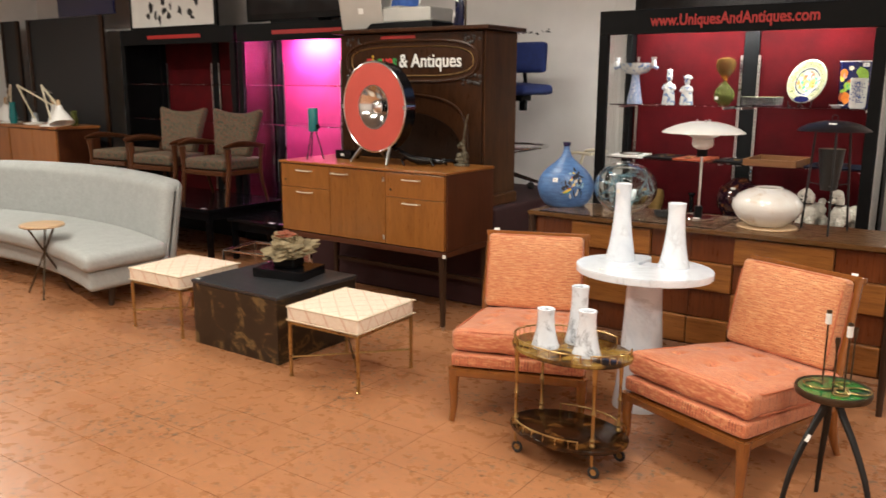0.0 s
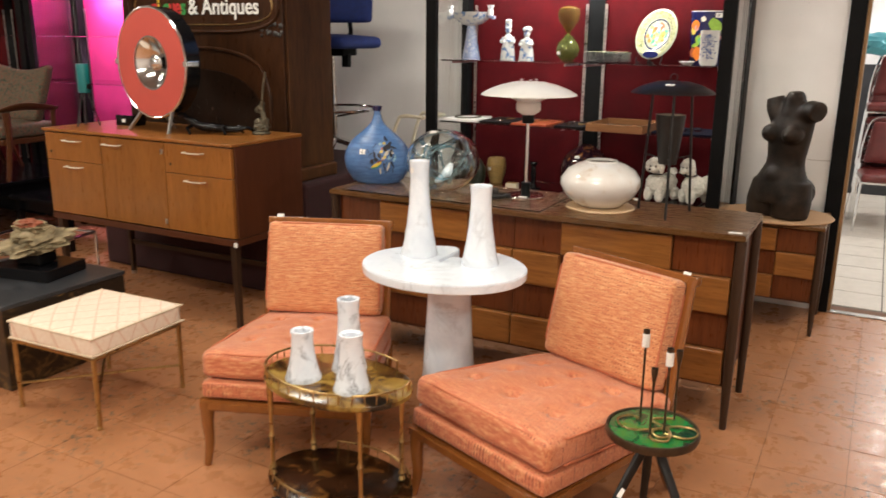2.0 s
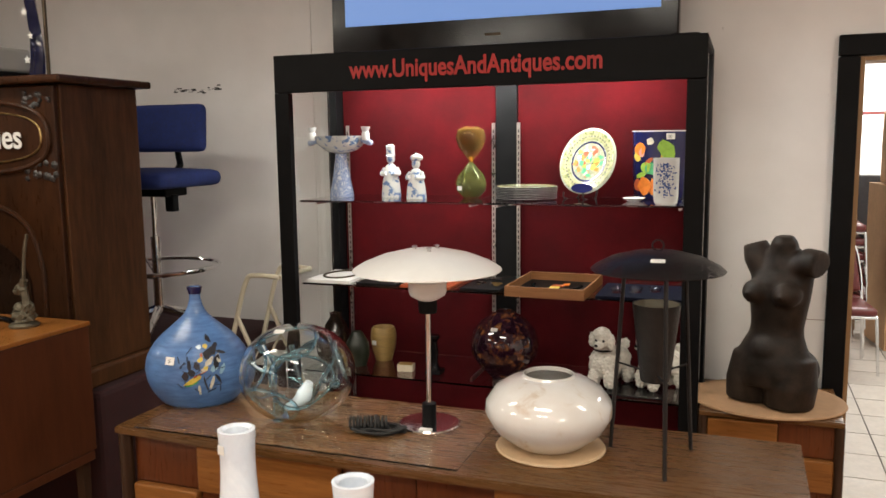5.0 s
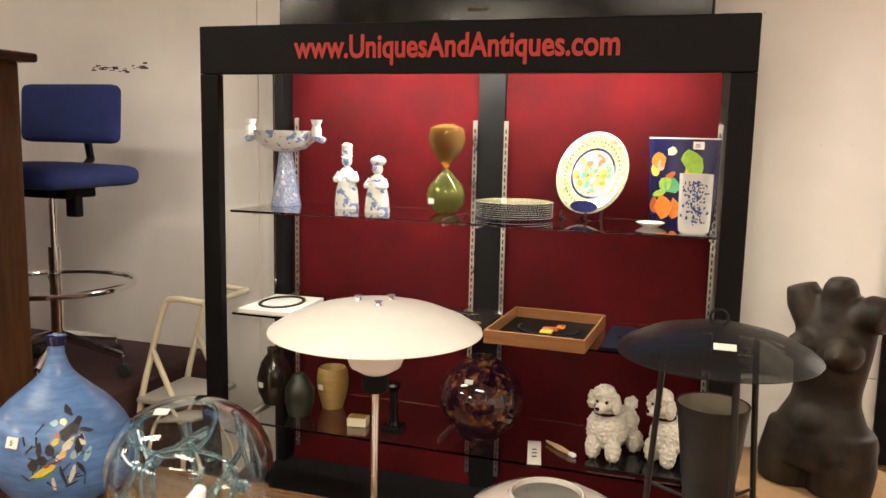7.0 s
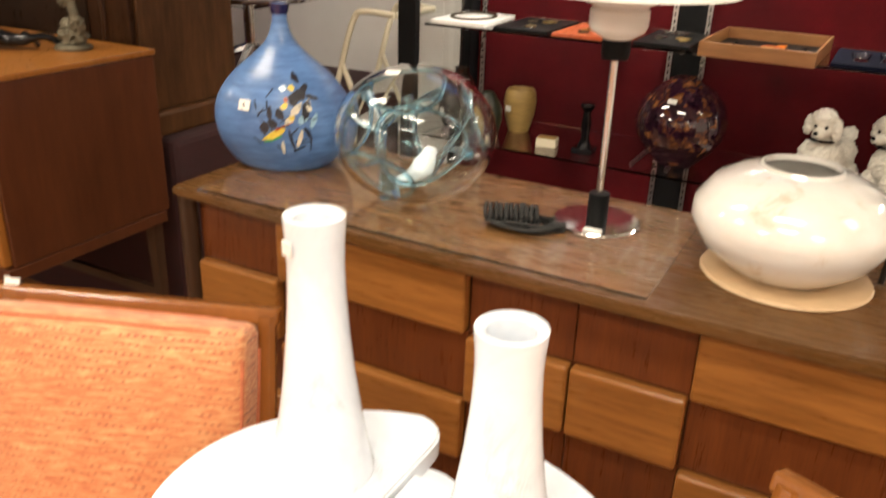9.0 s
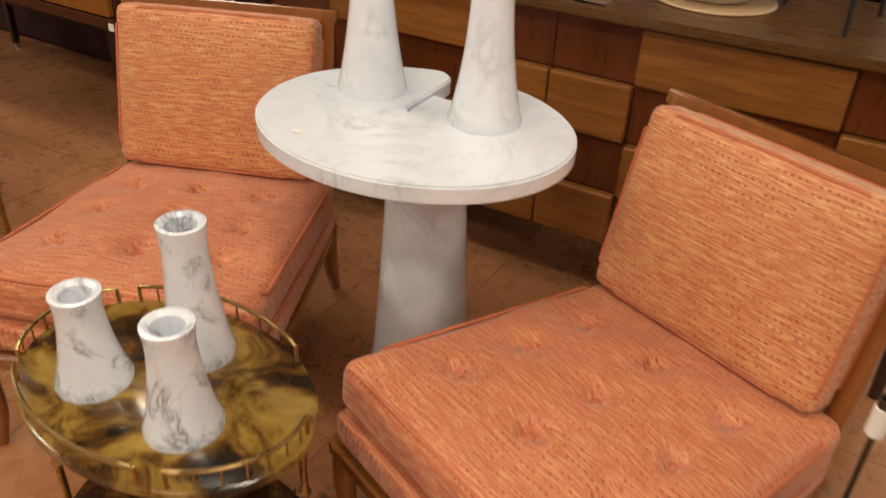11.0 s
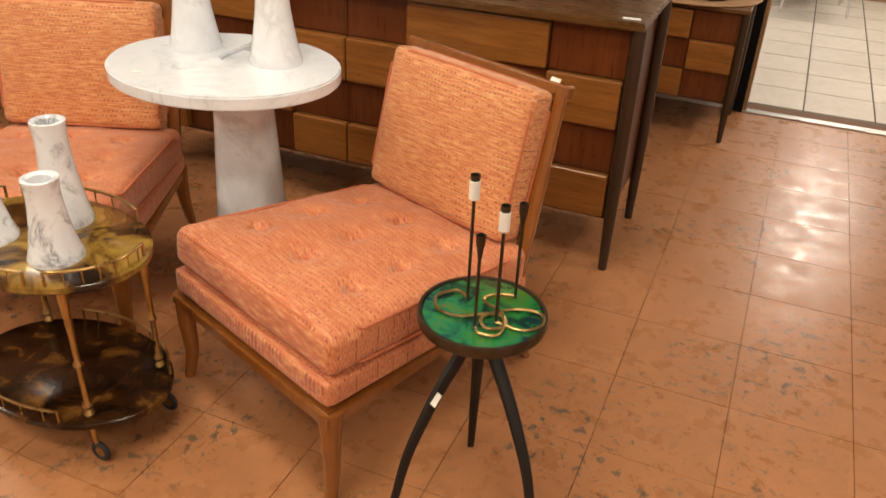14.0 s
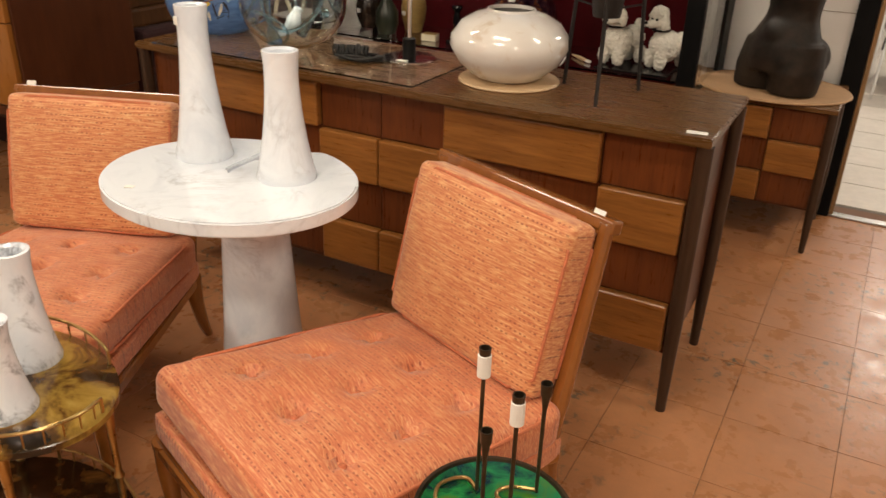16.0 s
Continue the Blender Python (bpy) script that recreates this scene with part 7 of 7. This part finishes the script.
armchair(-6.62, 4.86, 0.44, 6)
armchair(-5.88, 4.88, 0.44, 3)
armchair(-7.36, 4.90, 0.44, 4, "low teak armchair with floral seat and no back", False)
for cx, w_ in ((-9.745, 0.95), (-8.775, 0.95)):
    oc = thing("wooden_cabinet", cx, 4.95, 0, 0, "orange veneered wooden cabinet along the wall", "cabinet", "orange cabinets")
    part("body", box(-w_ / 2, w_ / 2, -0.24, 0.24, 0, 1.0, 0.004), "teak_shaded", oc)
    part("top", box(-w_ / 2 - 0.01, w_ / 2 + 0.01, -0.27, 0.25, 1.001, 1.03, 0.004), "orange_wood", oc)
    for s in (-1, 1):
        d = part("door", box(min(s * 0.005, s * (w_ / 2 - 0.01)), max(s * 0.005, s * (w_ / 2 - 0.01)), -0.262, -0.241, 0.03, 0.99, 0.003), "orange_wood", oc)
        part("knob", blob(bmesh.new(), s * 0.05, -0.272, 0.62, 0.012, 0.012, 0.012, sub=2), "bronze", d)


def desk_lamp(x, y, z, rz, label):
    d = thing("desk_lamp", x, y, z, rz, label, "lamp", "jointed desk lamps")
    part("base", lathe([(0, 0), (0.09, 0), (0.092, 0.012), (0.03, 0.02), (0.02, 0.05), (0, 0.05)], 24), "white_plastic", d, smooth=True)
    part("lower_arm", tube([(0, 0, 0.05), (-0.16, 0, 0.33)], 0.008, 8), "sage", d)
    part("upper_arm", tube([(-0.16, 0, 0.33), (0.22, 0, 0.16)], 0.009, 8), "sage", d)
    part("spring", tube([(-0.14, 0.02, 0.30), (0.02, 0.02, 0.27)], 0.006, 6), "steel", d)
    part("shade", turned(lathe([(0.025, 0.0), (0.03, -0.03), (0.05, -0.06), (0.095, -0.14), (0.092, -0.14), (0.045, -0.06), (0.02, -0.01)], 24), pose(0.23, 0, 0.17, 0, -18)), "white_plastic", d, "white conical shade", smooth=True)
    part("shade_cap", turned(lathe([(0, 0.0), (0.016, 0.0), (0.016, 0.05), (0, 0.05)], 12), pose(0.23, 0, 0.17, 0, -18)), "straw", d, "wooden shade cap")
    d.scale = (1.3, 1.3, 1.3)
    return d


desk_lamp(-8.50, 4.76, 1.03, -12, "white jointed desk lamp on the cabinet")
desk_lamp(-9.05, 4.88, 1.03, 15, "white jointed desk lamp on the cabinet")
desk_lamp(-9.5, 4.85, 1.03, 160, "white jointed desk lamp on the cabinet")
for k, (vx, vy, hh, mm) in enumerate(((-8.42, 4.98, 0.16, "olive_glass"), (-9.35, 4.80, 0.24, "teal"), (-9.3, 5.02, 0.12, "white_cased"))):
    gv = thing("glass_vase", vx, vy, 1.03, 0, ("small olive glass vase", "tall teal vase", "small pale glass vase")[k] + " on the wooden cabinet", "vase")
    part("body", lathe([(0, 0), (0.035, 0), (0.045, hh * 0.3), (0.03, hh * 0.8), (0.035, hh), (0.03, hh), (0.025, hh * 0.8), (0, 0.02)], 24), mm, gv, smooth=True)
for px_, w_, lab in ((-9.2, 1.52, "tall black board panel in a brown frame"), (-10.4, 0.36, "narrow tall black board panel")):
    bp = thing("blackboard", px_, 5.40, 0, 0, lab, "blackboard", "black board panels")
    part("board", box(-w_ / 2, w_ / 2, 0, 0.04, 0.0, 2.22, 0.004), "blackboard", bp)
    for s in (-1, 1):
        part("frame_edge", box(s * w_ / 2 - 0.03, s * w_ / 2 + 0.03, -0.012, -0.001, 0.0, 2.22), "carved", bp)
bl2 = thing("blue_picture", -8.8, 5.44, 2.23, 0, "dark blue picture leaning above the black panels", "picture")
part("board", box(-0.55, 0.55, 0, 0.03, 0, 0.6, 0.004), "navy", bl2)

# ---- back room seen through the doorway ----
BX0, BX1, BY1, BTOP = -1.4, 2.2, 10.9, 2.42
back_floor = structure("floor_back_room", box(BX0, BX1, WALL + 0.1405, BY1, -0.1, -0.004), "back_joint", "white ceramic tile floor with dark joints", "floor")
structure("wall_back_north", box(BX0, BX1, BY1, BY1 + 0.12, 0, BTOP), "wall", "plain white back room wall", "wall")
structure("wall_back_west", box(BX0 - 0.12, BX0, WALL + 0.1405, BY1 + 0.12, 0, BTOP), "wall", "plain white back room wall", "wall")
structure("wall_back_east", box(BX1, BX1 + 0.12, WALL + 0.1405, BY1 + 0.12, 0, BTOP), "wall", "plain white back room wall", "wall")
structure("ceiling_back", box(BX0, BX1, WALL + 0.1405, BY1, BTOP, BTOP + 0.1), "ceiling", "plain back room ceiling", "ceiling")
bcl = thing("ceiling_light", 0.68, 9.8, BTOP, 90, "long white fluorescent ceiling light", "ceiling light", "ceiling lights")
part("housing", box(-1.0, 1.0, -0.16, 0.16, -0.05, -0.002, 0.01), "white_plastic", bcl)
part("diffuser", box(-0.97, 0.97, -0.14, 0.14, -0.075, -0.051, 0.008), "tube", bcl)


# fixture made up to carry the added, unseen second lamp
added_back_light = thing("ceiling_light", 1.35, 7.3, BTOP, 90, "long white fluorescent ceiling light", "ceiling light", "ceiling lights")
part("housing", box(-0.62, 0.62, -0.16, 0.16, -0.05, -0.002, 0.01), "white_plastic", added_back_light)
part("diffuser", box(-0.6, 0.6, -0.14, 0.14, -0.075, -0.051, 0.008), "tube", added_back_light)


def stack_chair(x, y, z, rz, label="stacking chair in burgundy vinyl on chrome tube"):
    c = thing("stacking_chair", x, y, z, rz, label, "chair", "stacked chairs")
    part("seat", pad(0.42, 0.42, 0.06, 0.025, 8, top=0.012), "vinyl", c, "", pose(0, 0, 0.40), smooth=True)
    part("backrest", pad(0.36, 0.34, 0.045, 0.02, 8, top=0.012, front=1.0, back=0.72), "vinyl", c, "", pose(0, 0.205, 0.68, 80), smooth=True)
    part("back_frame", tube(spline([(-0.20, 0.19, 0.42), (-0.185, 0.235, 0.66), (-0.13, 0.265, 0.86), (0, 0.27, 0.885), (0.13, 0.265, 0.86), (0.185, 0.235, 0.66), (0.20, 0.19, 0.42)], 5), 0.011, 8), "chrome", c, smooth=True)
    part("seat_ring", tube([(-0.205, -0.20, 0.395), (0.205, -0.20, 0.395), (0.205, 0.20, 0.395), (-0.205, 0.20, 0.395)], 0.011, 8, closed=True), "chrome", c)
    for sx in (-1, 1):
        for sy in (-1, 1):
            part("leg", tube([(sx * 0.205, sy * 0.20, 0.395), (sx * 0.225, sy * 0.225, 0.0)], 0.011, 8), "chrome", c)
    return c


base_chair = stack_chair(0.12, 8.46, 0.0, 6)
for k in range(1, 7):
    copy_thing(base_chair, placed(0.10, 8.98, 0.105 * (k - 1), 2 + k % 2))
bag = thing("bag", -0.10, 8.95, 1.39, 0, "crumpled turquoise bag on top of the stacked chairs", "bag")
part("body", blob(bmesh.new(), 0, 0, 0.09, 0.20, 0.16, 0.09, 0.4, 2.5, 3), "bag", bag, smooth=True)
bx = thing("cardboard_box", 0.84, 9.35, 0, 8, "tall brown cardboard carton with printed marks", "box")
part("carton", box(-0.38, 0.38, -0.3, 0.3, 0, 1.25, 0.006), "cardboard", bx)
part("upper_carton", turned(box(-0.34, 0.34, -0.26, 0.26, 0, 0.55, 0.006), pose(0.02, 0, 1.255, 0, 0, -3)), "cardboard", bx)
part("tape", box(-0.385, 0.385, -0.304, -0.3015, 1.13, 1.2), "straw", bx)
for z in (0.62, 0.78):
    part("printed_mark", turned(tube(circle(0.07, 24), 0.007, 4, closed=True), pose(-0.22, -0.303, z, 90)), "ink", bx)
wbd = thing("white_boards", 0.62, 10.18, 1.28, 0, "stack of white boards with one red edge", "boards")
part("board", box(-0.40, 0.45, -0.03, 0.0, 0, 0.52, 0.004), "paper", wbd)
part("red_board", box(-0.47, 0.40, 0.01, 0.03, 0, 0.55, 0.004), "vinyl", wbd)
dkp = thing("dark_partition", 0.55, 10.10, 0, 0, "dark grey low partition", "partition")
part("panel", box(-0.75, 0.9, 0, 0.15, 0, 1.28, 0.006), "slate", dkp)


# ---- floor tiles ----
def tiles(x0, y0, size_x, size_y, nx, ny, gap, material, keep, parent, name, z, bond=0.0):
    """Lays floor tiles: those that keep() picks are pieces of their own, the rest one joined part."""
    def slab(bm, x, y):
        return box(x + gap, x + size_x - gap, y + gap, y + size_y - gap, z - 0.006, z, bm=bm)
    one = None
    rest = bmesh.new()
    verts, faces = [], []
    for j in range(ny):
        for i in range(nx):
            x, y = x0 + i * size_x + (bond * size_x if j % 2 else 0), y0 + j * size_y
            if keep(x, y):
                if one is None:
                    one = part(name, turned(slab(None, 0, 0), Matrix.Identity(4)), material, parent)
                    ob = one
                else:
                    ob = new(name, one.data)
                    ob.parent = parent
                ob.location = (x * U, y * U, (rng.random() - 0.5) * 0.0006)
            else:
                a, b, c, d = x + gap, x + size_x - gap, y + gap, y + size_y - gap
                k = len(verts)
                verts += [(q[0] * U, q[1] * U, q[2] * U) for q in ((a, c, z), (b, c, z), (b, d, z), (a, d, z), (a, c, z - 0.006), (b, c, z - 0.006), (b, d, z - 0.006), (a, d, z - 0.006))]
                faces += [(k, k + 1, k + 2, k + 3), (k, k + 4, k + 5, k + 1), (k + 1, k + 5, k + 6, k + 2), (k + 2, k + 6, k + 7, k + 3), (k + 3, k + 7, k + 4, k)]
    rest.free()
    me = bpy.data.meshes.new(name + "_field")
    me.from_pydata(verts, [], faces)
    me.materials.append(M[material])
    ob = new(name + "_field", me)
    ob.parent = parent
    tagged(ob, kind="stuff")


T = 0.2933
tiles(0.07 - 36 * T, 3.549 - 21 * T, T, T, 47, 29, 0.0009, "floor", lambda x, y: -4.4 < x < 0.6 and 2.2 < y < 5.7, floor, "floor_tile", 0.0)
tiles(0.16 - 5 * 0.33, WALL + 0.16, 0.33, 0.33, 11, 14, 0.004, "back_tile", lambda x, y: -0.4 < x < 1.0 and y < 9.2, back_floor, "ceramic_tile", 0.0, 0.0)
